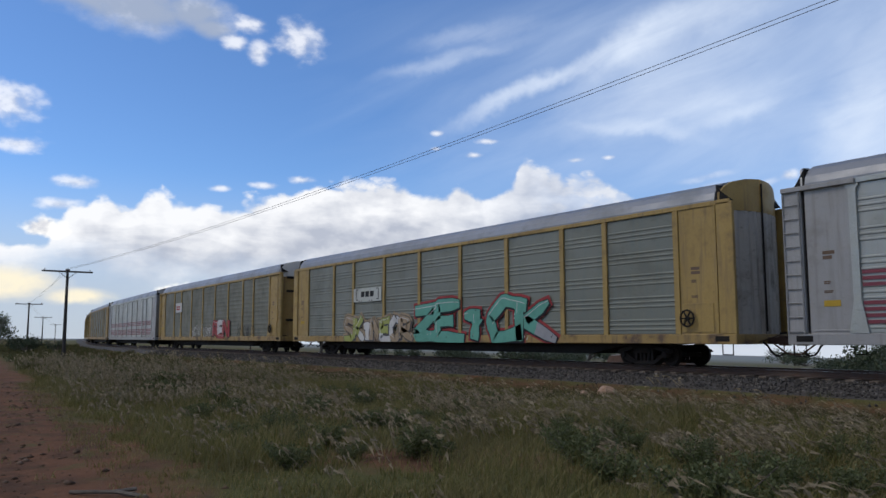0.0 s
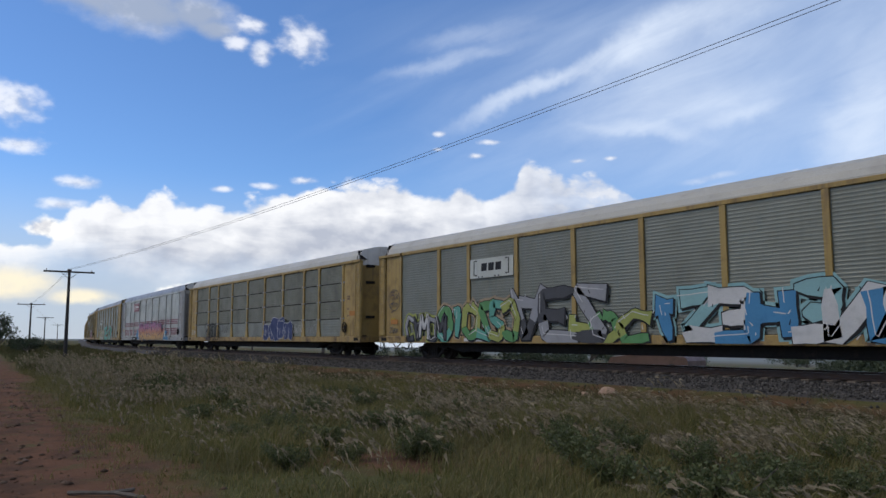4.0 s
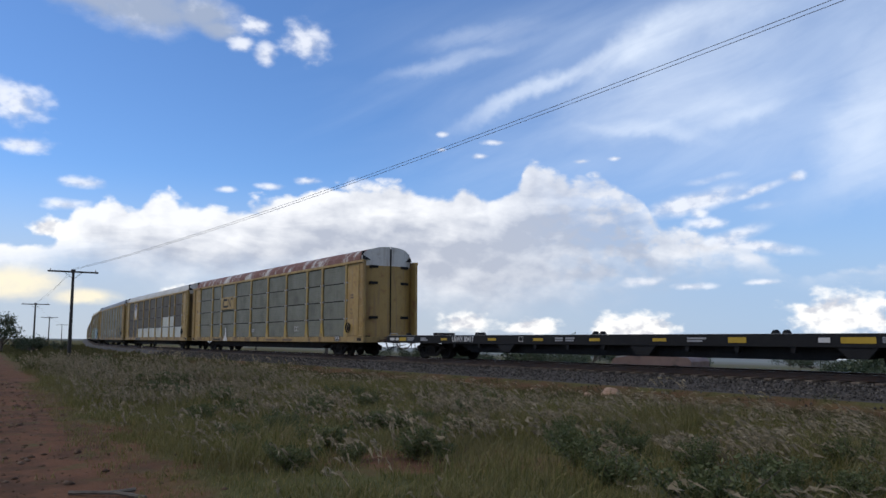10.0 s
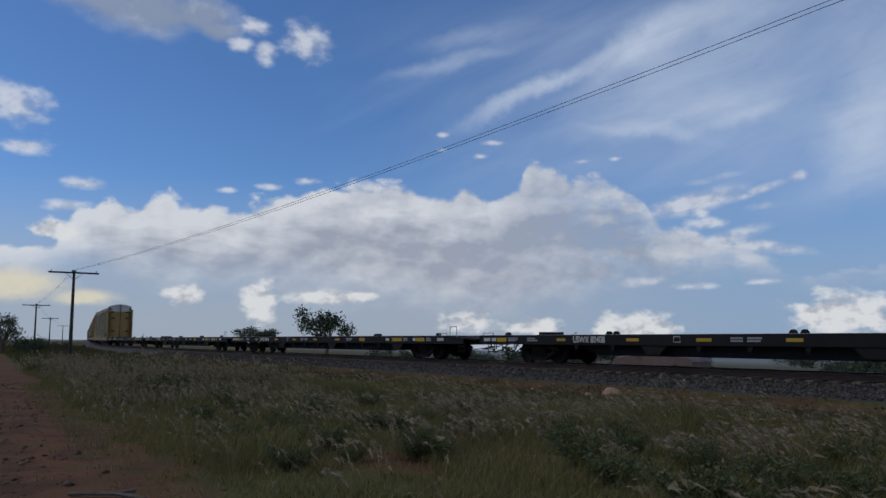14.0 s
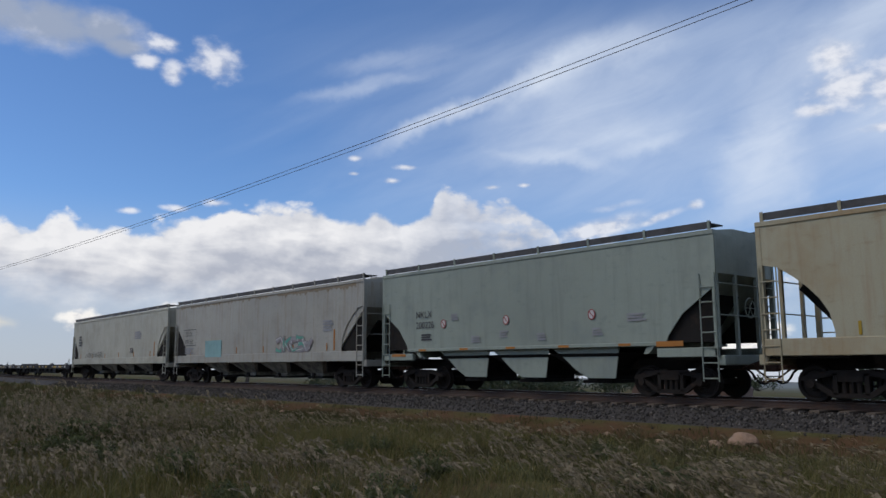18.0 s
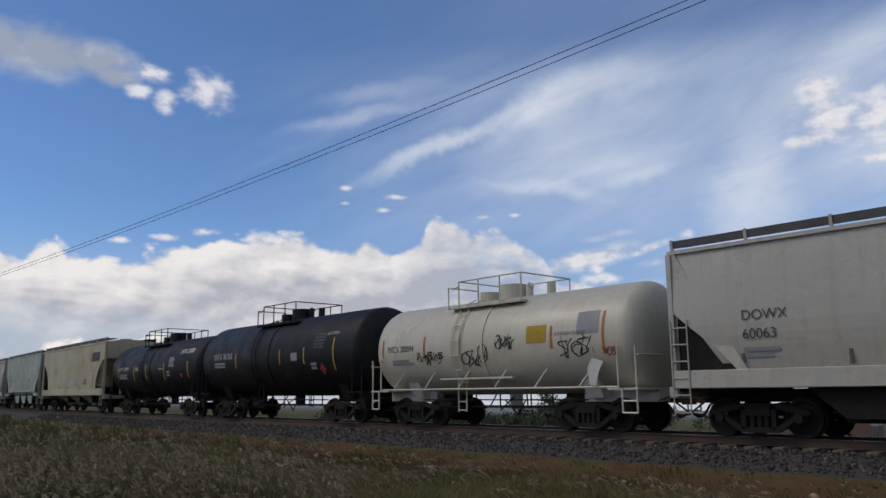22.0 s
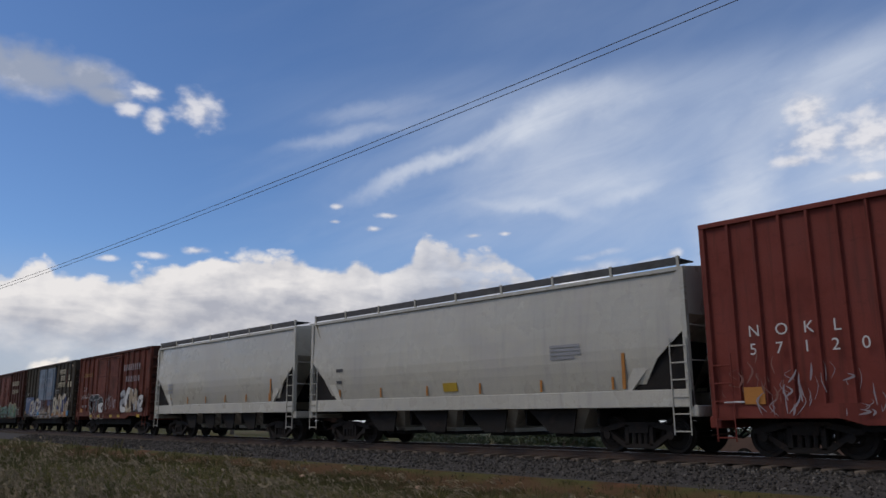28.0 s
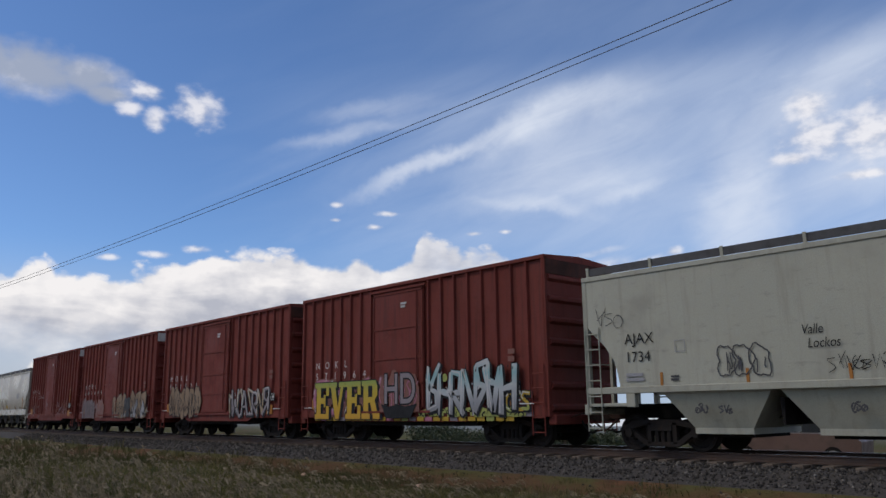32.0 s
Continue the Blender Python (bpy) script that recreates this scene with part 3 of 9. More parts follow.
def make_track():
    for side, name in ((-0.76, "rail"), (0.76, "rail")):
        prof = [(side + o, z) for o, z in ((-0.07, -0.17), (-0.07, -0.15), (-0.012, -0.13), (-0.012, -0.04), (-0.036, -0.03), (-0.036, 0.0),
                                           (0.036, 0.0), (0.036, -0.03), (0.012, -0.04), (0.012, -0.13), (0.07, -0.15), (0.07, -0.17))]
        v, f = ribbon_along(prof, STATIONS)
        idx = [1 if i % 12 == 5 else 0 for i in range(len(f))]
        tagged(new(name, mesh_from(name, v, f, [RUST, WORN], idx)), "rust-brown steel rail with a polished head", "rail", "track rails", "structure")
    prof = [(-3.3, -0.86), (-2.75, -0.54), (-1.75, -0.27), (-1.3, -0.24), (1.3, -0.24), (1.75, -0.27), (3.0, -0.62), (3.7, -0.95), (0, -1.2)]
    v, f = ribbon_along(prof, STATIONS)
    bed = tagged(new("ballast", mesh_from("ballast", v, f, [BALLAST])), "bed of grey crushed stone under the track", "ballast", kind="structure")
    rnd = random.Random(5)
    tie = mesh_from("sleeper", *block(0.115, 1.27, -0.33, -0.165, 0.015), [TIMBER])
    for i in range(190):
        x, y, a = along(14 - 0.62 * i)
        part("sleeper", tie, None, bed, at=pose(x, y, rnd.uniform(-0.01, 0.0), 0, 0, a + rnd.uniform(-0.8, 0.8)))
    v, f = [], []
    for i in range(190, 560):
        x, y, a = along(14 - 0.62 * i)
        bv, bf = block(0.115, 1.27, -0.33, -0.165, 0)
        m = pose(x, y, 0, 0, 0, a)
        f += [tuple(k + len(v) for k in face) for face in bf]
        v += [tuple(m @ Vector(p)) for p in bv]
    tagged(part("sleepers", mesh_from("sleepers", v, f, [TIMBER]), None, bed), kind="stuff")
    # loose stones over the near shoulder and between the rails
    stones = 26000
    d = np.array([(1, 0, 0), (-1, 0, 0), (0, 1, 0), (0, -1, 0), (0, 0, 1), (0, 0, -1)], float)
    tri = np.array([(0, 2, 4), (2, 1, 4), (1, 3, 4), (3, 0, 4), (2, 0, 5), (1, 2, 5), (3, 1, 5), (0, 3, 5)])
    rs = np.random.RandomState(3)
    s = 6 - 82 * rs.rand(stones) ** 1.25
    o = -0.9 - 1.8 * rs.rand(stones)
    stray = rs.rand(stones) < 0.05
    o[stray] -= 1.0 * rs.rand(stray.sum())
    far = rs.rand(stones) < 0.08
    o[far] = rs.uniform(-0.7, 1.6, far.sum())
    centre = np.array([along(a, b)[:2] for a, b in zip(s, o)])
    h = np.interp(o, [-3.9, -2.75, -1.75, -1.3, 1.3, 1.75], [-0.79, -0.54, -0.27, -0.24, -0.24, -0.27])
    size = 0.018 + 0.028 * rs.rand(stones) ** 2
    jit = d[None] * (0.65 + 0.7 * rs.rand(stones, 6, 1)) + 0.25 * rs.randn(stones, 6, 3)
    verts = jit * size[:, None, None] + np.concatenate([centre, (h + size * 0.4)[:, None]], 1)[:, None]
    faces = (tri[None] + 6 * np.arange(stones)[:, None, None]).reshape(-1, 3)
    tagged(new("ballast_stones", quick_mesh("ballast_stones", verts.reshape(-1, 3), faces, STONE)),
           "loose grey crushed stones along the track shoulder", "stones", kind="stuff")


def block(hx, hy, z0, z1, chamfer):
    c = chamfer
    v = [(x, y, z) for z in (z0, z1 - c) for x, y in ((-hx, -hy), (hx, -hy), (hx, hy), (-hx, hy))]
    v += [(x, y, z1) for x, y in ((-hx + c, -hy + c), (hx - c, -hy + c), (hx - c, hy - c), (-hx + c, hy - c))]
    f = [(3, 2, 1, 0), (8, 9, 10, 11)] + [(k + i, k + (i + 1) % 4, k + 4 + (i + 1) % 4, k + 4 + i) for k in (0, 4) for i in range(4)]
    return v, f


def quick_mesh(name, verts, tris, mat):
    me = bpy.data.meshes.new(name)
    verts, tris = np.asarray(verts, np.float32), np.asarray(tris, np.int32)
    me.vertices.add(len(verts))
    me.vertices.foreach_set("co", verts.ravel())
    me.loops.add(tris.size)
    me.loops.foreach_set("vertex_index", tris.ravel())
    me.polygons.add(len(tris))
    me.polygons.foreach_set("loop_start", np.arange(0, tris.size, 3, dtype=np.int32))
    me.polygons.foreach_set("loop_total", np.full(len(tris), 3, np.int32))
    me.materials.append(mat)
    me.update(calc_edges=True)
    return me


make_track()


# ---- grass, weeds, bushes, trees ----
def field(n, seed, x0, x1, y0, y1, keep):
    """Places strewn over a stretch of ground, kept with the chance keep(x, y)."""
    rnd = random.Random(seed)
    out = []
    while len(out) < n:
        x, y = rnd.uniform(x0, x1), rnd.uniform(y0, y1)
        if rnd.random() < keep(x, y):
            out.append((x, y))
    return out


def on_path(x, y):
    return abs(y + TRACK_Y + TRACK_SLOPE * x) < 2.4 + 0.6 * noise.noise((x * 0.4, y * 0.4, 9.0))


def blades(places, seed, per, high, spread, width, lean, heads=0.0):
    """Triangles for tufts of bent blades; heads adds feathery seed heads at the tips."""
    rs = np.random.RandomState(seed)
    n = len(places)
    base = np.array([(x, y, ground_height(x, y) - 0.02) for x, y in places])
    tall = high * (0.55 + 0.75 * rs.rand(n)) * np.array([0.85 + 0.75 * noise.noise((x * 0.45, y * 0.45, seed)) for x, y in places])
    k = n * per
    root = np.repeat(base, per, 0) + np.concatenate([spread * rs.randn(k, 2), np.zeros((k, 1))], 1)
    h = np.repeat(tall, per) * (0.55 + 0.55 * rs.rand(k))
    a = rs.rand(k) * 6.283
    bend = np.stack([np.cos(a), np.sin(a)], 1) * (lean * h * rs.rand(k))[:, None] + np.array([0.10, 0.02]) * h[:, None]
    w = np.stack([-np.sin(a + 0.7), np.cos(a + 0.7)], 1) * (width * (0.6 + 0.8 * rs.rand(k)))[:, None]
    v = np.zeros((k, 5, 3))
    v[:, 0] = root
    v[:, 1] = root
    v[:, 0, :2] += w / 2
    v[:, 1, :2] -= w / 2
    mid = root.copy()
    mid[:, :2] += bend * 0.35
    mid[:, 2] += h * 0.6
    v[:, 2] = mid
    v[:, 3] = mid
    v[:, 2, :2] += w * 0.35
    v[:, 3, :2] -= w * 0.35
    tip = root.copy()
    tip[:, :2] += bend
    tip[:, 2] += h
    v[:, 4] = tip
    tri = (np.array([(0, 1, 2), (1, 3, 2), (2, 3, 4)])[None] + 5 * np.arange(k)[:, None, None]).reshape(-1, 3)
    verts = v.reshape(-1, 3)
    split = len(tri)
    if heads:
        pick = np.where(rs.rand(k) < heads)[0]
        t = tip[pick]
        m = len(pick)
        sets, off = [], len(verts)
        # each head is a feather blown to one side: barbs along a drooping spine
        size = 0.16 + 0.14 * rs.rand(m, 1)
        aim = np.stack([0.75 + 0.25 * rs.randn(m), 0.25 * rs.randn(m), 0.35 + 0.25 * rs.randn(m)], 1)
        for j in range(11):
            f = j / 10
            q = t + size * (aim * f + np.array([0.25, 0.0, -0.75]) * f * f)
            d = size * (np.array([0.34, 0.02, -0.06 - 0.22 * f]) + rs.randn(m, 3) * [0.10, 0.14, 0.12])
            e = rs.randn(m, 3) * [0.012, 0.012, 0.010] * (1.25 - 0.7 * f)
            sets.append(np.stack([q - e, q + e, q + d], 1))
        extra = np.concatenate(sets)
        verts = np.concatenate([verts, extra.reshape(-1, 3)])
        tri = np.concatenate([tri, np.arange(len(extra) * 3).reshape(-1, 3) + off])
    return verts, tri, split


def grow(name, label, mat, *args, **kw):
    v, f, split = blades(*args, **kw)
    me = quick_mesh(name, v, f, mat)
    if split < len(f):
        me.materials.append(PLUME)
        me.polygons.foreach_set("material_index", np.repeat([0, 1], [split, len(f) - split]).astype(np.int32))
    tagged(new(name, me), label, "grass", kind="stuff")


def patch(x, y, s=0.16, z=0.0):
    return noise.noise((x * s, y * s, z))


def clear(x, y):
    d = offset(x, y)
    return 0.0 if on_path(x, y) or d > -2.9 else 1.0


def thin_edge(x, y):
    return min(1.0, max(0.3, (-offset(x, y) - 2.9) / 2.6))


def plumes(x, y):
    """The chance of seed grass: a few drifts of it, and odd tufts between."""
    v = 0.05 + max(0.0, patch(x, y, 0.2, 4.0) - 0.1) * 0.2
    for cx, cy, r in ((-12.8, -11.5, 1.5), (-13.9, -10.5, 1.2), (-9.7, -11.6, 1.5), (-10.6, -10.5, 1.3), (-7.2, -11.6, 1.5), (-7.4, -10.4, 1.2), (-5.5, -10.8, 1.5), (-17.4, -13.2, 1.1), (-22.0, -13.2, 1.5), (-21.3, -16.2, 1.0),
                      (-9.2, -13.5, 1.3), (-6.4, -12.6, 1.3), (-11.2, -13.9, 1.1), (-14.2, -15.6, 1.1), (-5.2, -12.3, 1.1), (-8.6, -8.4, 1.1), (-16.4, -10.2, 1.0), (-26.8, -13.6, 1.6), (-28.4, -15.6, 1.5)):
        d = math.hypot((x - cx) * 0.8, y - cy) / (r * 0.82)
        v = max(v, 0.9 * (0.45 - d * d * 0.35 + 1.2 * patch(x, y, 0.8, 2.0)))
    return min(1.0, v)


grow("grass", "short green and olive grass on the verge", BLADE,
     field(13000, 11, -45, 8, -21, -7.5, lambda x, y: clear(x, y) * min(1.0, (-7.0 - y) / 2.5) * (0.6 + 0.8 * patch(x, y))), 21, 17, 0.20, 0.11, 0.012, 1.1)
grow("verge_turf", "short dark green turf beside the ballast", TURF,
     field(8500, 18, -48, 8, -11, -2.9, lambda x, y: clear(x, y) * thin_edge(x, y) * min(1.0, (y + 11.5) / 2.5) * (0.65 + 0.8 * patch(x, y, 0.3, 21.0))), 28, 16, 0.17, 0.12, 0.012, 1.2)
grow("tall_grass", "knee-high green grass in loose drifts", BLADE,
     field(5600, 17, -40, 6, -20, -6, lambda x, y: clear(x, y) * max(0.0, 0.15 + patch(x, y, 0.25, 12.0)) * 1.5), 27, 16, 0.40, 0.14, 0.010, 1.0)
grow("far_grass", "thin olive grass far along the track", TURF,
     field(6000, 12, -190, -40, -30, 20, lambda x, y: clear(x, y) * (0.6 + 0.6 * patch(x, y))), 22, 14, 0.42, 0.16, 0.03, 0.8)
grow("dry_grass", "tall dry grass with pale feathery seed heads", STRAW,
     field(640, 13, -31, 6, -19.5, -6.0, lambda x, y: clear(x, y) * plumes(x, y)), 23, 11, 0.46, 0.17, 0.008, 0.9, heads=0.42)
grow("dry_grass_stand", "dense stand of pale seed grass beside the cart track", STRAW,
     field(640, 14, -48, -24, -16, -8, lambda x, y: clear(x, y) * (1.0 if abs(y + 13.9 - (x + 33) * 0.16) < 1.9 and patch(x, y, 0.35, 30.0) > -0.12 else 0.03)), 24, 15, 0.8, 0.22, 0.011, 0.9, heads=0.34)
grow("dry_grass_drift", "loose drift of pale seed grass on the verge", STRAW,
     field(230, 19, -29, -18.5, -17.5, -12.0, lambda x, y: clear(x, y) * (0.9 if patch(x, y, 0.4, 41.0) > -0.05 else 0.1)), 29, 13, 0.55, 0.2, 0.01, 0.9, heads=0.38)
grow("straw", "sparse straw on the bare strip by the track", STRAW,
     field(1200, 15, -50, 8, -9, -3.4, lambda x, y: 0.8 * (0.5 + patch(x, y, 0.3, 7.0))), 25, 7, 0.2, 0.10, 0.006, 1.2, heads=0.2)
grow("path_edge_grass", "tufts along the edge of the cart track", BLADE,
     field(1700, 16, -34, -2, -24, -16, lambda x, y: 0.9 if 1.6 < abs(y + TRACK_Y + TRACK_SLOPE * x) < 3.1 else 0.06), 26, 12, 0.13, 0.10, 0.011, 1.1)


def leaf_cloud(rs, count, centre, radii, size):
    """Small pointed leaves strewn through an uneven volume, as triangles in pairs."""
    d = rs.randn(count, 3)
    d /= np.linalg.norm(d, axis=1)[:, None]
    r = rs.rand(count) ** 0.45
    lump = 0.75 + 0.35 * np.sin(d[:, 0] * 5 + 1) * np.cos(d[:, 1] * 4 + d[:, 2] * 3)
    p = d * (r * lump)[:, None] * np.array(radii) + np.array(centre)
    a = rs.randn(count, 3)
    a /= np.linalg.norm(a, axis=1)[:, None]
    b = np.cross(a, rs.randn(count, 3))
    b /= np.linalg.norm(b, axis=1)[:, None] + 1e-6
    s = (size * (0.6 + 0.8 * rs.rand(count)))[:, None]
    quad = np.stack([p - a * s, p + b * s * 0.4, p + a * s, p - b * s * 0.4], 1)
    return quad


def quads_to_mesh(name, quad, mat):
    n = len(quad)
    tri = (np.array([(0, 1, 2), (0, 2, 3)])[None] + 4 * np.arange(n)[:, None, None]).reshape(-1, 3)
    return quick_mesh(name, quad.reshape(-1, 3), tri, mat)


def weed(seed, radius, high):
    """A leafy weed: stems under an Empty, with leaves along them."""
    rs = np.random.RandomState(seed)
    top = thing("weed_bush", "low leafy green weed bush among the grass", "bush", "weeds in the grass")
    bm = bmesh.new()
    quads = []
    for i in range(15):
        a, l = rs.rand() * 6.28, radius * (0.3 + 0.7 * rs.rand())
        end = (math.cos(a) * l, math.sin(a) * l, high * (0.55 + 0.5 * rs.rand()))
        rod(bm, (0.05 * math.cos(a), 0.05 * math.sin(a), -0.05), end, 0.006, 4)
        for f in (0.35, 0.55, 0.75, 0.9, 1.0):
            quads.append(leaf_cloud(rs, 34, [c * f for c in end], (0.15, 0.15, 0.13), 0.027))
    part("stem", bm, BARK, top)
    part("foliage", quads_to_mesh("foliage", np.concatenate(quads), LEAF), None, top)
    return top


WEED_SPOTS = [(-25.2, -14.2, 1.6), (-24.0, -15.0, 1.3), (-26.6, -13.4, 1.2), (-7.1, -14.6, 1.0), (-6.0, -15.2, 0.9), (-8.6, -13.6, 0.8), (-4.8, -14.0, 0.9),
              (-10.8, -16.2, 0.9), (-13.4, -15.8, 0.8), (-16.2, -16.4, 0.8), (-9.4, -17.4, 0.8), (-15.5, -14.1, 0.9), (-31.0, -11.6, 1.2),
              (-35.0, -13.5, 1.3), (-46.0, -14.0, 1.5), (-52.0, -11.0, 1.6), (-3.9, -13.0, 1.0), (-17.5, -11.8, 0.9), (-20.5, -12.0, 0.8), (-4.6, -15.6, 1.2),
              (-20.0, -14.6, 1.0), (-17.0, -15.2, 0.8), (-12.8, -14.3, 0.9), (-11.0, -13.7, 0.7), (-9.0, -15.9, 0.9), (-12.4, -16.9, 0.8), (-22.6, -14.9, 1.1),
              (-27.6, -14.8, 1.3), (-7.6, -13.2, 0.7), (-6.2, -13.6, 0.8), (-10.0, -12.2, 0.7), (-14.2, -11.2, 0.7)]


def make_weeds():
    kinds = [weed(31, 0.55, 0.48), weed(32, 0.6, 0.42), weed(33, 0.5, 0.54)]
    rnd = random.Random(8)
    spots = list(WEED_SPOTS)
    while len(spots) < 80:
        x, y = rnd.uniform(-38, -3.5), rnd.uniform(-17.5, -7.5)
        if clear(x, y) and patch(x, y, 0.3, 14.0) > -0.15:
            spots.append((x, y, rnd.uniform(0.4, 0.85)))
    for i, (x, y, s) in enumerate(spots):
        m = pose(x, y, ground_height(x, y) - 0.02, 0, 0, rnd.uniform(0, 360)) @ Matrix.Scale(s * (0.75 if x < -20 else 0.9), 4)
        w = kinds[i] if i < 3 else copy_thing(kinds[i % 3], m)
        w.matrix_basis = m


make_weeds()


def tree(seed, high, crown_r, crown_h, leaves, size, name="tree", label="dark green spreading acacia tree", category="tree"):
    rs = np.random.RandomState(seed)
    top = thing(name, label, category, "trees beyond the track" if name == "tree" else "bushes beyond the track")
    bm = bmesh.new()
    base = high - crown_h

    def limb(a, b, r0, r1):
        a, b = Vector(a), Vector(b)
        t = (b - a).to_track_quat("Z", "Y").to_matrix()
        rings = [[bm.verts.new(p + t @ Vector((r * math.cos(k * 1.0472), r * math.sin(k * 1.0472), 0))) for k in range(6)] for p, r in ((a, r0), (b, r1))]
        for k in range(6):
            bm.faces.new((rings[0][k], rings[0][(k + 1) % 6], rings[1][(k + 1) % 6], rings[1][k]))

    limb((0, 0, -0.3), (0.05 * high, 0, base * 0.6), 0.045 * high, 0.035 * high)
    quads = []
    for i in range(13):
        a = i * 2.4 + rs.rand()
        r = crown_r * (0.25 + 0.6 * rs.rand())
        end = (math.cos(a) * r, math.sin(a) * r, base + crown_h * (0.2 + 0.6 * rs.rand()))
        limb((0.05 * high, 0, base * 0.55), end, 0.02 * high, 0.006 * high)
        quads.append(leaf_cloud(rs, leaves // 13, end, (crown_r * 0.42, crown_r * 0.42, crown_h * 0.34), size))
    part("trunk", bm, BARK, top)
    part("crown", quads_to_mesh("crown", np.concatenate(quads), TREELEAF), None, top)
    return top


def plant(kind, x, y, s, turn=0.0, sink=0.0):
    kind.matrix_basis = pose(x, y, ground_height(x, y) - sink, 0, 0, turn) @ Matrix.Scale(s, 4)
    return kind


def make_trees():
    plant(tree(41, 6.2, 4.0, 4.2, 2600, 0.20), -107.3, 32.0, 1.15)
    plant(tree(42, 4.0, 4.5, 2.6, 2000, 0.2), -160.0, 42.0, 1.25)
    left = tree(43, 4.6, 2.6, 3.4, 2200, 0.13, label="bare-limbed grey-green tree beside the pole line")
    plant(left, -104.0, -10.9, 1.0)
    shrub = tree(44, 1.6, 1.5, 1.4, 1300, 0.085, "bush", "dark green thorn bush on the open ground", "bush")
    plant(shrub, -101.0, -8.2, 1.25)
    rnd = random.Random(9)
    spots = [(-106.0, -8.2, 1.2), (-109.0, -6.6, 1.1), (-113.0, -3.0, 0.9)]
    spots += [(rnd.uniform(-60, 30), rnd.uniform(9, 30), rnd.uniform(0.6, 1.0)) for _ in range(70)]
    spots += [(rnd.uniform(-80, 60), rnd.uniform(35, 110), rnd.uniform(1.0, 2.0)) for _ in range(30)]
    for x, y, s in spots:
        if abs(x + 24) < 5 and y < 14:
            continue
        copy_thing(shrub, pose(x, y, ground_height(x, y) - 0.1, 0, 0, rnd.uniform(0, 360)) @ Matrix.Scale(s, 4))


make_trees()


def make_rock(name, x, y, size, seed, label):
    bm = bmesh.new()
    bmesh.ops.create_icosphere(bm, subdivisions=3, radius=1)
    for v in bm.verts:
        n = noise.noise(v.co * 1.3 + Vector((seed, 0, 0)))
        v.co = Vector((v.co.x * size * 1.25, v.co.y * size, v.co.z * size * 0.85)) * (1 + 0.35 * n)
    me = bpy.data.meshes.new(name)
    bm.to_mesh(me)
    bm.free()
    me.materials.append(ROCK)
    ob = new(name, me)
    ob.location = (x, y, ground_height(x, y) + size * 0.35)
    tagged(ob, label, "rock", "rocks by the track")


make_rock("rock", -16.7, -3.95, 0.24, 2.0, "tan boulder on the red earth below the ballast")
make_rock("rock", -17.0, -4.6, 0.10, 5.0, "small pale stone beside the boulder")
rnd_rock = random.Random(4)
for _ in range(22):
    make_rock("rock", rnd_rock.uniform(-34, 0), rnd_rock.uniform(-5.6, -4.0), rnd_rock.uniform(0.04, 0.09), rnd_rock.random() * 9,
              "fist-sized stone strewn on red earth")


def make_pebbles():
    """Small stones and clods on the cart track."""
    rs = np.random.RandomState(19)
    d = np.array([(1, 0, 0), (-1, 0, 0), (0, 1, 0), (0, -1, 0), (0, 0, 1), (0, 0, -1)], float)
    tri = np.array([(0, 2, 4), (2, 1, 4), (1, 3, 4), (3, 0, 4), (2, 0, 5), (1, 2, 5), (3, 1, 5), (0, 3, 5)])
    n = 2600
    x = rs.uniform(-34, -4, n)
    y = -TRACK_Y - TRACK_SLOPE * x + rs.randn(n) * 1.1
    size = 0.012 + 0.04 * rs.rand(n) ** 4
    z = np.array([ground_height(a, b) for a, b in zip(x, y)])
    v = d[None] * (0.6 + 0.8 * rs.rand(n, 6, 1)) * size[:, None, None] * [1.2, 1.2, 0.7] + np.stack([x, y, z + size * 0.2], 1)[:, None]
    f = (tri[None] + 6 * np.arange(n)[:, None, None]).reshape(-1, 3)
    clod = varied("earth_clods", [(0.06, 0.035, 0.02), (0.12, 0.07, 0.04), (0.18, 0.12, 0.08)], grain_scale=25)
    tagged(new("pebbles", quick_mesh("pebbles", v.reshape(-1, 3), f, clod)), "small stones and clods on the cart track", "stones", kind="stuff")


make_pebbles()


def make_stick():
    top = rods([((-0.45, 0, 0.03), (0.1, 0.04, 0.05)), ((0.1, 0.04, 0.05), (0.5, -0.02, 0.03)), ((0.05, 0.03, 0.05), (0.25, 0.16, 0.07))], 0.022)
    me = bpy.data.meshes.new("stick")
    top.to_mesh(me)
    top.free()
    me.materials.append(BARK)
    ob = new("stick", me)
    ob.matrix_basis = pose(-9.0, -19.7, ground_height(-9.0, -19.7) + 0.0, 0, 0, 40)
    tagged(ob, "dry broken branch lying on the cart track", "stick")


make_stick()


# ---- telegraph poles and wires ----
POLE = surface("tarred_pole_timber", (0.035, 0.03, 0.027), 0.9, spot=(0.07, 0.06, 0.05), spot_scale=5, stretch=(1, 1, 0.15), bump=0.4)
WIRE = surface("dull_copper_wire", (0.06, 0.06, 0.065), 0.6, 0.5, bump=0)
PORCELAIN = surface("brown_porcelain", (0.10, 0.05, 0.03), 0.2, bump=0)
POLES = [(-3.0, -4.6, 8.6), (-64.05, -10.6, 5.9), (-123.9, -4.9, 5.7), (-197.8, 8.1, 5.6), (-305.9, 28.5, 5.6), (60.0, -5.2, 8.4)]


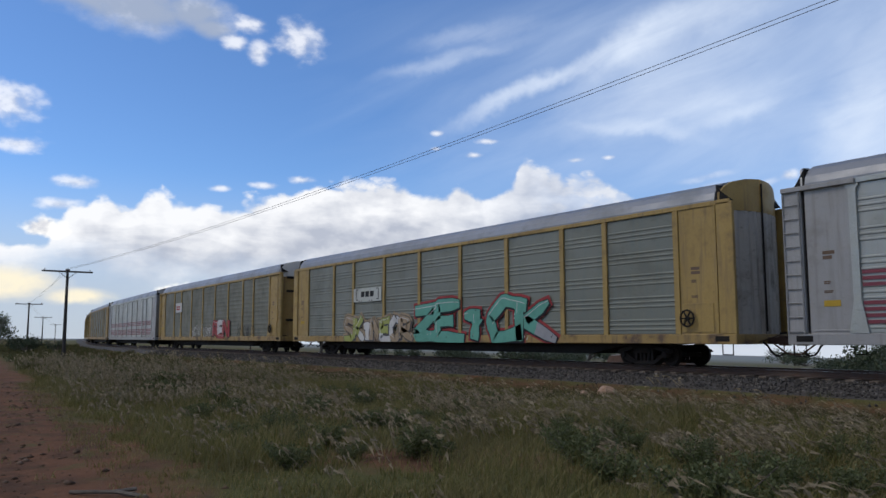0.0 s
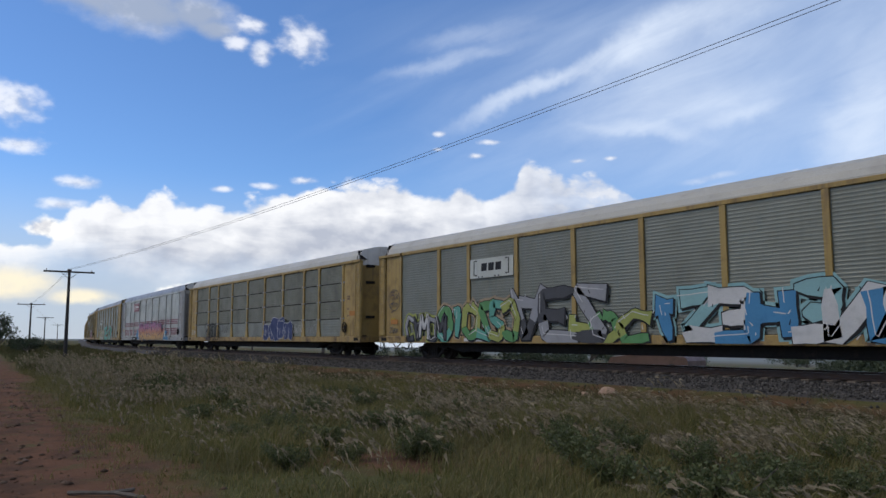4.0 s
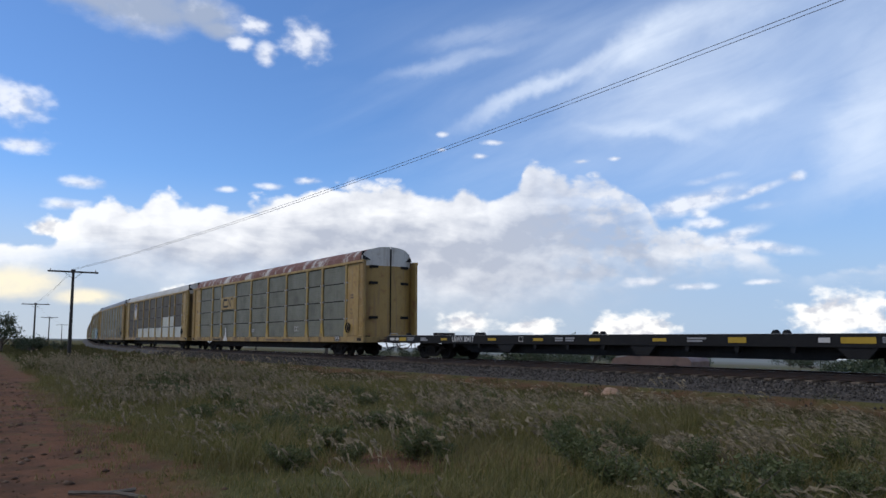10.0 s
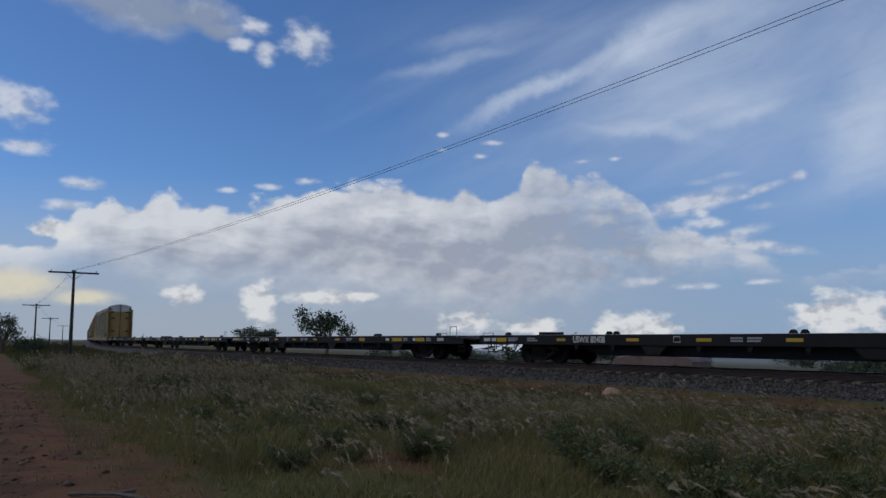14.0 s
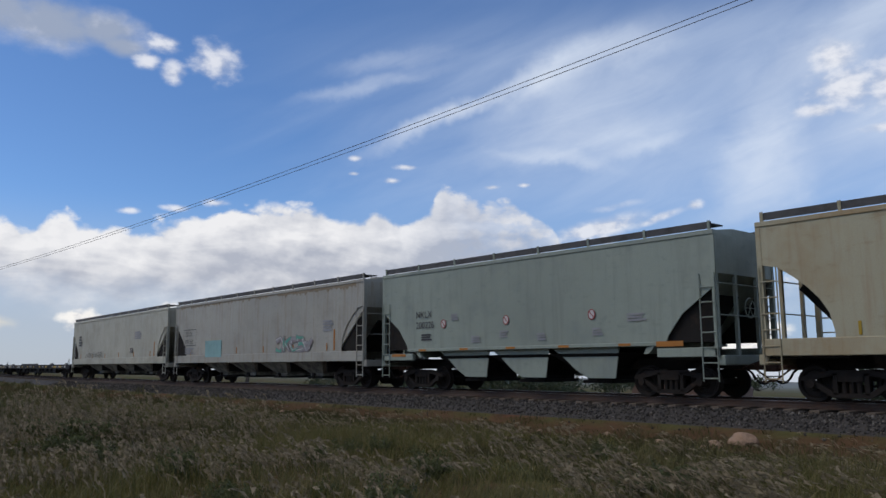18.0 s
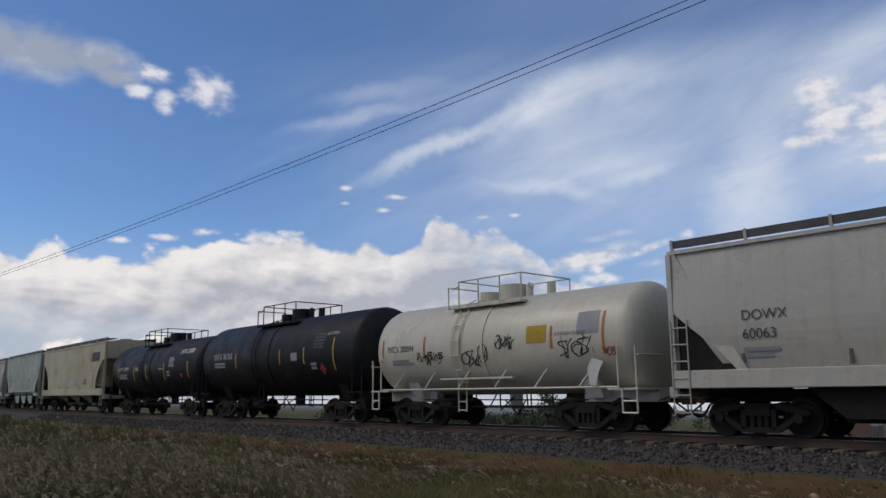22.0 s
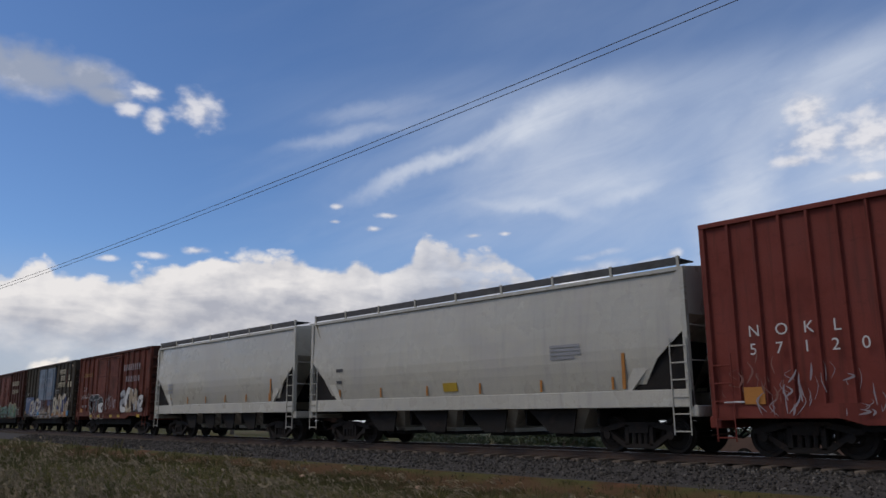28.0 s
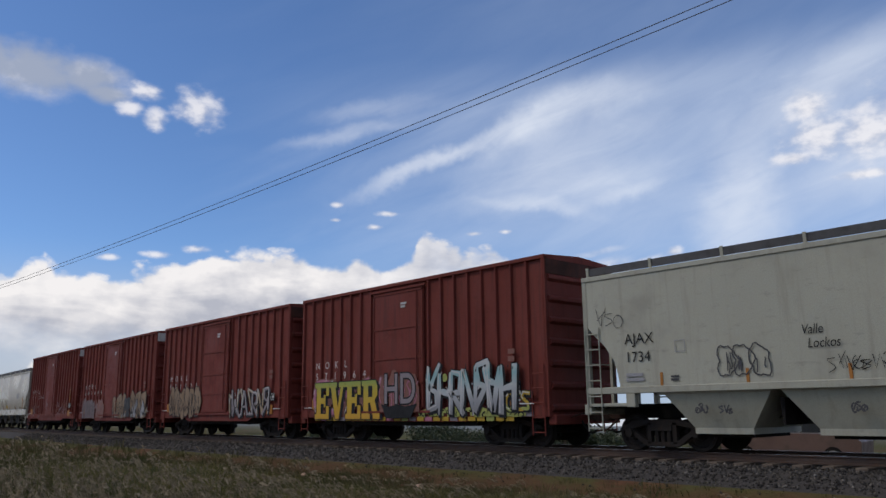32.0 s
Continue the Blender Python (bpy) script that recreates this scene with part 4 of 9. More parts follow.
def make_pole(x, y, top, turn):
    p = thing("utility_pole", "dark timber telegraph pole with one crossarm", "utility pole", "telegraph poles beside the track")
    g = ground_height(x, y)
    p.matrix_basis = pose(x, y, g, 0, 0, turn)
    h = top - g
    bm = bmesh.new()
    rings = []
    for z, r in ((-0.4, 0.15), (h * 0.5, 0.12), (h + 0.12, 0.09)):
        rings.append([bm.verts.new((r * math.cos(k * 0.7854), r * math.sin(k * 0.7854), z)) for k in range(8)])
    for a, b in zip(rings, rings[1:]):
        for k in range(8):
            bm.faces.new((a[k], a[(k + 1) % 8], b[(k + 1) % 8], b[k]))
    bm.faces.new(rings[-1])
    part("shaft", bm, POLE, p)
    part("crossarm", bx(-0.06, 0.06, -1.75, 1.75, h - 0.12, h, bevel=0.01), POLE, p)
    for s in (-1, 1):
        part("brace", rods([((0.08, 0, h - 0.6), (0.08, s * 0.62, h - 0.1))], 0.02), POLE, p)
        for o in (0.12, 1.55):
            part("insulator", rods([((0, s * o, h), (0, s * o, h + 0.06)), ((0, s * o, h + 0.06), (0, s * o, h + 0.13))], 0.03, 8), PORCELAIN, p)


def heading(i):
    order = [5, 0, 1, 2, 3, 4]
    k = order.index(i)
    a, b = POLES[order[max(0, k - 1)]], POLES[order[min(5, k + 1)]]
    return math.degrees(math.atan2(b[1] - a[1], b[0] - a[0])) - 180


for i, (x, y, z) in enumerate(POLES):
    make_pole(x, y, z, heading(i))


def make_wire(o):
    pts, order = [], [5, 0, 1, 2, 3, 4]
    for a, b in zip(order, order[1:]):
        pa, pb = POLES[a], POLES[b]
        n = 24
        for k in range(n + (b == 4)):
            u = k / n
            turn = radians(heading(a) * (1 - u) + heading(b) * u)
            pts.append((pa[0] + (pb[0] - pa[0]) * u - math.sin(turn) * o, pa[1] + (pb[1] - pa[1]) * u + math.cos(turn) * o,
                        pa[2] + (pb[2] - pa[2]) * u + 0.13 - 4 * u * (1 - u) * (0.6 if b == 1 else 0.25)))
    curve = bpy.data.curves.new("wire", "CURVE")
    curve.dimensions = "3D"
    curve.bevel_depth, curve.bevel_resolution = 0.0078, 1
    sp = curve.splines.new("POLY")
    sp.points.add(len(pts) - 1)
    for q, c in zip(sp.points, pts):
        q.co = (*c, 1)
    curve.materials.append(WIRE)
    tagged(new("wire", curve), "thin dark telegraph wire strung between poles", "wire", "telegraph wires")


make_wire(0.12)
make_wire(-0.12)


# ---- paints and metals of the train ----
YELLOW = surface("railway_yellow_paint", (0.295, 0.195, 0.05), 0.6, spot=(0.20, 0.13, 0.045), spot_scale=1.6, spot_range=(0.5, 0.7), streak=(0.11, 0.07, 0.04), streak_amount=0.55)
SILL_YELLOW = surface("greasy_yellow_sill_paint", (0.27, 0.175, 0.05), 0.65, spot=(0.075, 0.045, 0.03), spot_scale=1.1, spot_range=(0.5, 0.66), streak=(0.07, 0.045, 0.03), streak_amount=0.6)
BROWN_DOOR = surface("browned_yellow_door_paint", (0.135, 0.095, 0.04), 0.7, spot=(0.07, 0.05, 0.03), spot_scale=1.0, streak=(0.05, 0.035, 0.025), streak_amount=0.6)
OCHRE = surface("faded_yellow_paint", (0.29, 0.185, 0.05), 0.6, spot=(0.21, 0.105, 0.045), spot_scale=2.2, spot_range=(0.56, 0.72), streak=(0.14, 0.08, 0.05), streak_amount=0.5)
GALV = surface("galvanised_sheet", (0.165, 0.170, 0.137), 0.5, 0.3, spot=(0.122, 0.127, 0.104), spot_scale=0.8, streak=(0.11, 0.14, 0.125), streak_amount=0.35)
GALV_DARK = surface("dull_galvanised_sheet", (0.130, 0.131, 0.096), 0.65, 0.08, spot=(0.087, 0.090, 0.072), spot_scale=0.8, streak=(0.07, 0.066, 0.055), streak_amount=0.32)
SILVER = surface("bright_aluminium_sheet", (0.345, 0.355, 0.325), 0.42, 0.35, spot=(0.25, 0.262, 0.235), spot_scale=0.9, streak=(0.24, 0.23, 0.22), streak_amount=0.3)
BROWN_SHEET = surface("dark_brown_sheet", (0.062, 0.053, 0.038), 0.75, 0.0, spot=(0.09, 0.078, 0.057), spot_scale=0.7, streak=(0.05, 0.045, 0.04), streak_amount=0.4)
WHITE_SHEET = surface("white_sheet", (0.40, 0.41, 0.36), 0.55, 0.05, spot=(0.30, 0.30, 0.265), spot_scale=1.0, streak=(0.25, 0.23, 0.21), streak_amount=0.35)
MAROON = surface("maroon_stripe", (0.16, 0.022, 0.035), 0.5)
ROOF_GREY = surface("grey_roof_sheet", (0.21, 0.22, 0.235), 0.5, 0.3, spot=(0.16, 0.17, 0.18), spot_scale=0.7)
ROOF_DARK = surface("dark_roof_sheet", (0.12, 0.125, 0.13), 0.55, 0.25, spot=(0.16, 0.165, 0.17), spot_scale=0.6)
ROOF_WHITE = surface("off_white_roof_sheet", (0.40, 0.38, 0.325), 0.55, spot=(0.32, 0.30, 0.26), spot_scale=0.6)
ROOF_RUST = surface("white_roof_with_rust", (0.40, 0.375, 0.33), 0.7, spot=(0.13, 0.05, 0.033), spot_scale=0.8, spot_range=(0.43, 0.50), stretch=(1.3, 1, 0.6), streak=(0.12, 0.05, 0.035), streak_amount=0.7)
FADED_WHITE = surface("scuffed_white_paint", (0.50, 0.48, 0.44), 0.6, spot=(0.33, 0.30, 0.26), spot_scale=1.4, streak=(0.25, 0.2, 0.15), streak_amount=0.5)
GREY_PAINT = surface("light_grey_paint", (0.27, 0.265, 0.255), 0.55, spot=(0.20, 0.19, 0.18), spot_scale=1.4, streak=(0.14, 0.12, 0.11), streak_amount=0.4)
DIRTY_END = surface("grimy_end_sheet", (0.33, 0.31, 0.28), 0.7, spot=(0.10, 0.088, 0.075), spot_scale=1.1, spot_range=(0.5, 0.75), streak=(0.12, 0.105, 0.09), streak_amount=0.7)
# real grime on the running gear, painted-on shade in recesses and hopper ends
GRIME_AND_SHADE = surface("grime_and_shade_black", (0.015, 0.0135, 0.0125), 0.85, spot=(0.030, 0.023, 0.019), spot_scale=3.0, bump=0.3, spec=0.15)
IRON = surface("brown_cast_iron", (0.021, 0.018, 0.016), 0.85, 0.1, spot=(0.038, 0.026, 0.020), spot_scale=4.0, bump=0.3, spec=0.15)
WHEEL = surface("wheel_steel", (0.019, 0.016, 0.014), 0.7, 0.2, spot=(0.033, 0.022, 0.016), spot_scale=3.0, spec=0.15)
BLACK = surface("black_paint", (0.008, 0.008, 0.009), 0.55, spot=(0.021, 0.020, 0.020), spot_scale=1.2, bump=0.08, streak=(0.024, 0.022, 0.020), streak_amount=0.3, spec=0.2)
FLAT_BLACK = surface("flatcar_black_paint", (0.010, 0.010, 0.011), 0.8, spot=(0.018, 0.018, 0.018), spot_scale=1.4, spec=0.2)
DECK = surface("grey_worn_deck", (0.22, 0.22, 0.215), 0.6, 0.2, spot=(0.12, 0.115, 0.11), spot_scale=1.5)
CREAM = surface("cream_hopper_paint", (0.344, 0.336, 0.268), 0.5, spot=(0.264, 0.256, 0.205), spot_scale=0.7, streak=(0.208, 0.176, 0.126), streak_amount=0.4)
WARM_GREY = surface("warm_grey_hopper_paint", (0.303, 0.295, 0.252), 0.5, spot=(0.238, 0.230, 0.198), spot_scale=0.7, streak=(0.189, 0.123, 0.069), streak_amount=0.45)
SAGE = surface("sage_grey_hopper_paint", (0.230, 0.265, 0.218), 0.5, spot=(0.178, 0.208, 0.186), spot_scale=0.7, streak=(0.136, 0.145, 0.128), streak_amount=0.35)
TAN = surface("rust_stained_tan_paint", (0.345, 0.32, 0.215), 0.55, spot=(0.285, 0.215, 0.115), spot_scale=0.4, spot_range=(0.45, 0.72), streak=(0.25, 0.155, 0.075), streak_amount=0.4)
PALE = surface("pale_grey_hopper_paint", (0.395, 0.372, 0.312), 0.3, spot=(0.355, 0.335, 0.30), spot_scale=0.7, streak=(0.221, 0.213, 0.193), streak_amount=0.3)
KHAKI = surface("khaki_grey_hopper_paint", (0.340, 0.336, 0.264), 0.5, spot=(0.264, 0.259, 0.208), spot_scale=0.7, streak=(0.187, 0.170, 0.128), streak_amount=0.35)
TANK_WHITE = surface("off_white_tank_paint", (0.493, 0.466, 0.370), 0.45, spot=(0.414, 0.378, 0.290), spot_scale=0.8, streak=(0.299, 0.238, 0.158), streak_amount=0.3)
BOX_RED = surface("oxide_red_paint", (0.148, 0.030, 0.021), 0.7, spot=(0.108, 0.023, 0.017), spot_scale=0.9, streak=(0.055, 0.017, 0.012), streak_amount=0.5, spec=0.22)
BOX_BROWN = surface("weathered_boxcar_brown", (0.07, 0.023, 0.014), 0.8, spot=(0.034, 0.016, 0.012), spot_scale=0.8, spot_range=(0.45, 0.65), streak=(0.03, 0.015, 0.012), streak_amount=0.65, spec=0.22)
BOX_DOOR = surface("brighter_boxcar_red", (0.118, 0.029, 0.016), 0.75, spot=(0.06, 0.021, 0.014), spot_scale=0.8, spot_range=(0.46, 0.66), streak=(0.045, 0.02, 0.015), streak_amount=0.65, spec=0.22)
BOX_DARK = surface("dark_olive_boxcar_paint", (0.042, 0.036, 0.026), 0.8, spot=(0.022, 0.018, 0.014), spot_scale=0.8, streak=(0.095, 0.058, 0.03), streak_amount=0.55, spec=0.22)
BOX_BLUE = surface("faded_blue_paint", (0.085, 0.125, 0.175), 0.5, spot=(0.045, 0.06, 0.085), spot_scale=1.0, streak=(0.05, 0.045, 0.04), streak_amount=0.5)
DEEP_BLUE = surface("deep_blue_paint", (0.022, 0.05, 0.13), 0.6, spot=(0.03, 0.04, 0.06), spot_scale=1.0, streak=(0.05, 0.04, 0.035), streak_amount=0.5)


def flat_paint(name, colour, rough=0.6):
    return surface(name, colour, rough, spec=0.2, grain=0.1, grain_scale=60, bump=0.03, spot=[c * 0.75 for c in colour], spot_scale=2.5, spot_range=(0.5, 0.8))


INK = {n: flat_paint("paint_" + n, c) for n, c in {
    "black": (0.013, 0.013, 0.014), "white": (0.48, 0.47, 0.45), "yellow": (0.38, 0.25, 0.03), "orange": (0.36, 0.15, 0.035), "teal": (0.104, 0.295, 0.229),
    "green": (0.093, 0.225, 0.086), "pink": (0.364, 0.138, 0.203), "blue": (0.058, 0.190, 0.336), "red": (0.273, 0.040, 0.040),
    "grey": (0.258, 0.258, 0.266), "tan": (0.296, 0.223, 0.143), "lime": (0.274, 0.296, 0.084), "navy": (0.031, 0.042, 0.112), "aqua": (0.206, 0.353, 0.353),
    "darkgrey": (0.060, 0.060, 0.064), "brown": (0.131, 0.087, 0.058),
    "cream": (0.35, 0.31, 0.22), "ochre": (0.19, 0.09, 0.018), "mist": (0.225, 0.195, 0.205), "veil": (0.155, 0.115, 0.118), "rust": (0.225, 0.18, 0.125), "sand": (0.225, 0.155, 0.098), "faint": (0.185, 0.085, 0.068)}.items()}


def faded_spray(name, z0, z1, colours):
    """Spray paint that fades upwards through a few colours, blotchy."""
    m = flat_paint(name, colours[0])
    t = m.node_tree
    vec = node(t, "ShaderNodeTexCoord").outputs["Object"]
    z = calc(t, "ADD", node(t, "ShaderNodeSeparateXYZ", {0: vec}).outputs[2], calc(t, "MULTIPLY", calc(t, "SUBTRACT", noisy(t, vec, 1.8, 4.0), 0.5), 0.5))
    r = node(t, "ShaderNodeValToRGB", {0: ramp_lin(t, z, z0, z1)})
    while len(r.color_ramp.elements) < len(colours):
        r.color_ramp.elements.new(0.5)
    for i, c in enumerate(colours):
        r.color_ramp.elements[i].position = i / (len(colours) - 1)
        r.color_ramp.elements[i].color = (*c, 1)
    t.links.new(r.outputs[0], t.nodes["Principled BSDF"].inputs["Base Color"])
    return m


INK["lemon"] = faded_spray("lemon_spray_paint", 0.0, 1.25, [(0.45, 0.25, 0.03), (0.45, 0.28, 0.03), (0.40, 0.30, 0.04), (0.22, 0.28, 0.07)])
INK["frost"] = faded_spray("frost_spray_paint", 0.85, 2.35, [(0.17, 0.17, 0.175), (0.25, 0.26, 0.27), (0.36, 0.38, 0.38), (0.20, 0.35, 0.36), (0.40, 0.42, 0.42)])
INK["sunset"] = faded_spray("sunset_spray_paint", 0.8, 2.3, [(0.40, 0.25, 0.10), (0.47, 0.28, 0.11), (0.42, 0.19, 0.11), (0.36, 0.15, 0.20), (0.30, 0.12, 0.24)])


# ---- marks: lettering, bars, sprayed pieces ----
def lettering(parent, text, x, z, high, ink, y, name="lettering", slant=0.0, bold=0.0, squeeze=1.0):
    c = bpy.data.curves.new(name, "FONT")
    c.body, c.size, c.shear, c.offset = text, high * 1.4, slant, bold
    c.fill_mode = "FRONT"
    tmp = bpy.data.objects.new(name, c)
    me = bpy.data.meshes.new_from_object(tmp)
    bpy.data.objects.remove(tmp)
    for v in me.vertices:
        v.co = (v.co.x * squeeze, 0, v.co.y)
    me.materials.clear()
    me.materials.append(INK[ink])
    ob = part(name, me, None, parent, at=pose(x, y, z))
    return ob


def flat_quad(bm, x0, x1, z0, z1, y, mat=0, skew=0.0):
    f = bm.faces.new([bm.verts.new(p) for p in ((x0, y, z0), (x1, y, z0), (x1 + skew, y, z1), (x0 + skew, y, z1))])
    f.material_index = mat


def bars(parent, x, z, w, h, ink, y, count=1, gap=0.3, name="marking", seed=0):
    """Lines of small print, as plain bars."""
    rnd = random.Random(seed + int(x * 10))
    bm = bmesh.new()
    step = h / count
    for i in range(count):
        flat_quad(bm, x, x + w * rnd.uniform(0.7, 1.0), z + i * step, z + i * step + step * (1 - gap), y)
    return part(name, bm, INK[ink], parent)


def letter_blocks(parent, x, z, widths, high, ink, y, gap=0.08, name="letter_block", skew=0.0):
    """A painted name, as one bold notched block for each letter."""
    rnd = random.Random(len(widths) * 7 + int(x * 10))
    for w in widths:
        cut, at = high * rnd.uniform(0.12, 0.2), rnd.choice((0.22, 0.5, 0.62))
        o = [(0, 0), (w, 0), (w, high), (0, high)]
        if w > high * 0.4:
            if rnd.random() < 0.6:
                o = [(0, 0), (w, 0), (w, high * at), (w * 0.55, high * at + cut * 0.3), (w * 0.55, high * at + cut * 0.7), (w, high * at + cut), (w, high), (0, high)]
            else:
                o = [(0, 0), (w * 0.4, 0), (w * 0.4, high * 0.5), (w * 0.58, high * 0.5), (w * 0.58, 0), (w, 0), (w, high), (0, high)]
        bm = bmesh.new()
        f = bm.faces.new([bm.verts.new((x + u + v * skew, y, z + v)) for u, v in o])
        f.normal_update()
        bmesh.ops.triangulate(bm, faces=[f])
        part(name, bm, INK[ink], parent)
        x += w + gap


def ribbon(bm, pts, width, y, mat, grow=0.0):
    """A flat band along pts; width is one number or one for each point."""
    pts = [Vector((p[0], p[1])) for p in pts]
    rows = []
    for i, p in enumerate(pts):
        d = (pts[min(i + 1, len(pts) - 1)] - pts[max(i - 1, 0)]).normalized()
        n = Vector((-d.y, d.x)) * ((width[i] if isinstance(width, list) else width) / 2 + grow)
        if grow and i in (0, len(pts) - 1):
            p = p + d * (grow if i else -grow)
        rows.append((bm.verts.new((p.x + n.x, y, p.y + n.y)), bm.verts.new((p.x - n.x, y, p.y - n.y))))
    for a, b in zip(rows, rows[1:]):
        bm.faces.new((a[0], a[1], b[1], b[0])).material_index = mat


def swoop(pts, n=5):
    """More points between the given ones, on a smooth curve."""
    out = []
    for i in range(len(pts) - 1):
        p0, p1, p2, p3 = pts[max(0, i - 1)], pts[i], pts[i + 1], pts[min(len(pts) - 1, i + 2)]
        for k in range(n):
            u = k / n
            out.append(tuple(0.5 * (2 * b + (c - a) * u + (2 * a - 5 * b + 4 * c - d) * u * u + (3 * b - a - 3 * c + d) * u ** 3)
                             for a, b, c, d in zip(p0, p1, p2, p3)))
    return out + [tuple(pts[-1])]


# strokes of the sprayed forms, in a unit cell
FORMS = {"z": [[(0.0, 0.84), (0.95, 0.95), (0.12, 0.12), (1.08, 0.07)]],
         "e": [[(1.0, 0.96), (0.15, 0.9), (0.12, 0.5), (0.75, 0.53)], [(0.12, 0.5), (0.15, 0.08), (1.05, 0.04)]],
         "i": [[(0.55, 0.7), (0.45, 0.0)], [(0.2, 0.66), (0.75, 0.74)]],
         "c": [[(1.05, 0.82), (0.4, 0.99), (0.06, 0.55), (0.3, 0.05), (1.05, 0.16)]],
         "k": [[(0.16, 1.02), (0.1, -0.02)], [(1.0, 1.0), (0.28, 0.5), (1.12, 0.0)]],
         "s": [[(1.02, 0.86), (0.35, 0.98), (0.15, 0.64), (0.8, 0.42), (0.74, 0.06), (-0.08, 0.12)]],
         "a": [[(-0.06, 0.0), (0.45, 1.0), (1.02, 0.0)], [(0.2, 0.34), (0.86, 0.38)]],
         "n": [[(0.04, 0.0), (0.1, 0.98), (0.86, 0.04), (0.95, 1.02)]],
         "r": [[(0.1, 0.0), (0.1, 0.94), (0.82, 0.86), (0.72, 0.54), (0.2, 0.48), (1.05, 0.0)]],
         "o": [[(0.5, 0.98), (0.06, 0.7), (0.12, 0.18), (0.52, 0.02), (0.94, 0.3), (0.88, 0.8), (0.5, 0.98)]],
         "m": [[(0.0, 0.0), (0.12, 0.98), (0.5, 0.38), (0.9, 1.0), (1.02, 0.0)]],
         "h": [[(0.12, 1.0), (0.1, 0.0)], [(0.9, 1.04), (0.95, -0.02)], [(0.1, 0.48), (0.95, 0.54)]]}


def sprayed(parent, x0, x1, z0, z1, inks, seed, y, outline="black", glow=None, letters=None, thick=0.26, label="", forms=""):
    """A sprayed piece of crowded angular forms: halo, dark outline, fill in a few colours, bevel lines, highlights and ticks."""
    rnd = random.Random(seed)
    high = z1 - z0
    n = len(forms) or letters or max(3, round((x1 - x0) / (high * 0.8)))
    cell = (x1 - x0) / n
    mats = [INK[outline]] + [INK[i] for i in inks] + [INK["white"]] + [INK[glow or outline]]
    k = len(inks)
    thick = min(0.30, max(0.2, thick * 1.2)) * min(high, cell * 1.3)
    names, last, piece = sorted(FORMS), "", None
    for i in range(n):
        bm = bmesh.new()
        last = forms[i] if forms else rnd.choice([f for f in names if f != last])
        l, wide = x0 + (i - 0.12) * cell, cell * rnd.uniform(1.1, 1.3)
        turn, flip = (rnd.random() < 0.5, rnd.random() < 0.4) if not forms else (False, False)
        b, h = z0 + high * rnd.uniform(0.0, 0.07), high * rnd.uniform(0.84, 1.0)
        lean = rnd.uniform(-0.12, 0.16)
        d = y - 0.0012 * i
        fill = 1 + (i if k < 4 else rnd.randrange(k)) % k
        strokes = []
        for line in FORMS[last]:
            pts = [(l + (u + lean * v + rnd.uniform(-0.05, 0.05)) * wide, b + min(1.0, v + rnd.uniform(-0.04, 0.04)) * h) for u, v in ((1 - p if turn else p, 1 - q if flip else q) for p, q in line)]
            # a denser line whose corners stay sharp
            path, widths = [], []
            for j, (p, q) in enumerate(zip(pts, pts[1:])):
                for f in (0.06, 0.35, 0.65, 0.94):
                    path.append((p[0] + (q[0] - p[0]) * f, p[1] + (q[1] - p[1]) * f))
                    widths.append(thick * rnd.uniform(0.82, 1.18))
            widths[0] *= rnd.uniform(0.35, 1.5)
            widths[-1] *= rnd.uniform(0.2, 1.5)
            strokes.append((path, widths))
        if glow:
            for path, widths in strokes:
                ribbon(bm, path, widths, d + 0.012 + 0.0004 * i, k + 2, 0.13)
        for path, widths in strokes:
            ribbon(bm, [(p[0] + 0.05, p[1] - 0.05) for p in path], widths, d - 0.002, 0, 0.035)
            ribbon(bm, path, widths, d - 0.0024, 0, 0.032)
        for j, (path, widths) in enumerate(strokes):
            ribbon(bm, path, widths, d - 0.0050 - 0.0003 * j, fill)
            if k > 1:
                low = [q for q in range(len(path)) if path[q][1] < b + h * 0.36]
                if len(low) > 2 and low[-1] - low[0] == len(low) - 1:
                    ribbon(bm, [path[q] for q in low], [widths[q] for q in low], d - 0.0062 - 0.0003 * j, 1 + (fill % k))
            m = max(2, len(path) // 2)
            ribbon(bm, [(p[0] - widths[q] * 0.22, p[1] + widths[q] * 0.2) for q, p in enumerate(path[:m])], 0.03, d - 0.0075, k + 1)
        for _ in range(3):
            u, v, t = l + wide * rnd.random(), b + h * rnd.random(), rnd.uniform(0.05, 0.16)
            ribbon(bm, [(u, v), (u + t * rnd.uniform(-1, 1), v + t)], [0.045, 0.012], d - 0.0079, rnd.choice((0, k + 1)))
        for v in bm.verts:
            v.co.z = max(v.co.z, z0 - 0.03)
        if piece is None:
            piece = part("graffiti", bm, mats, parent, label or "sprayed graffiti forms in bright colours")
        else:
            part("letter_form", bm, mats, piece)
    return piece


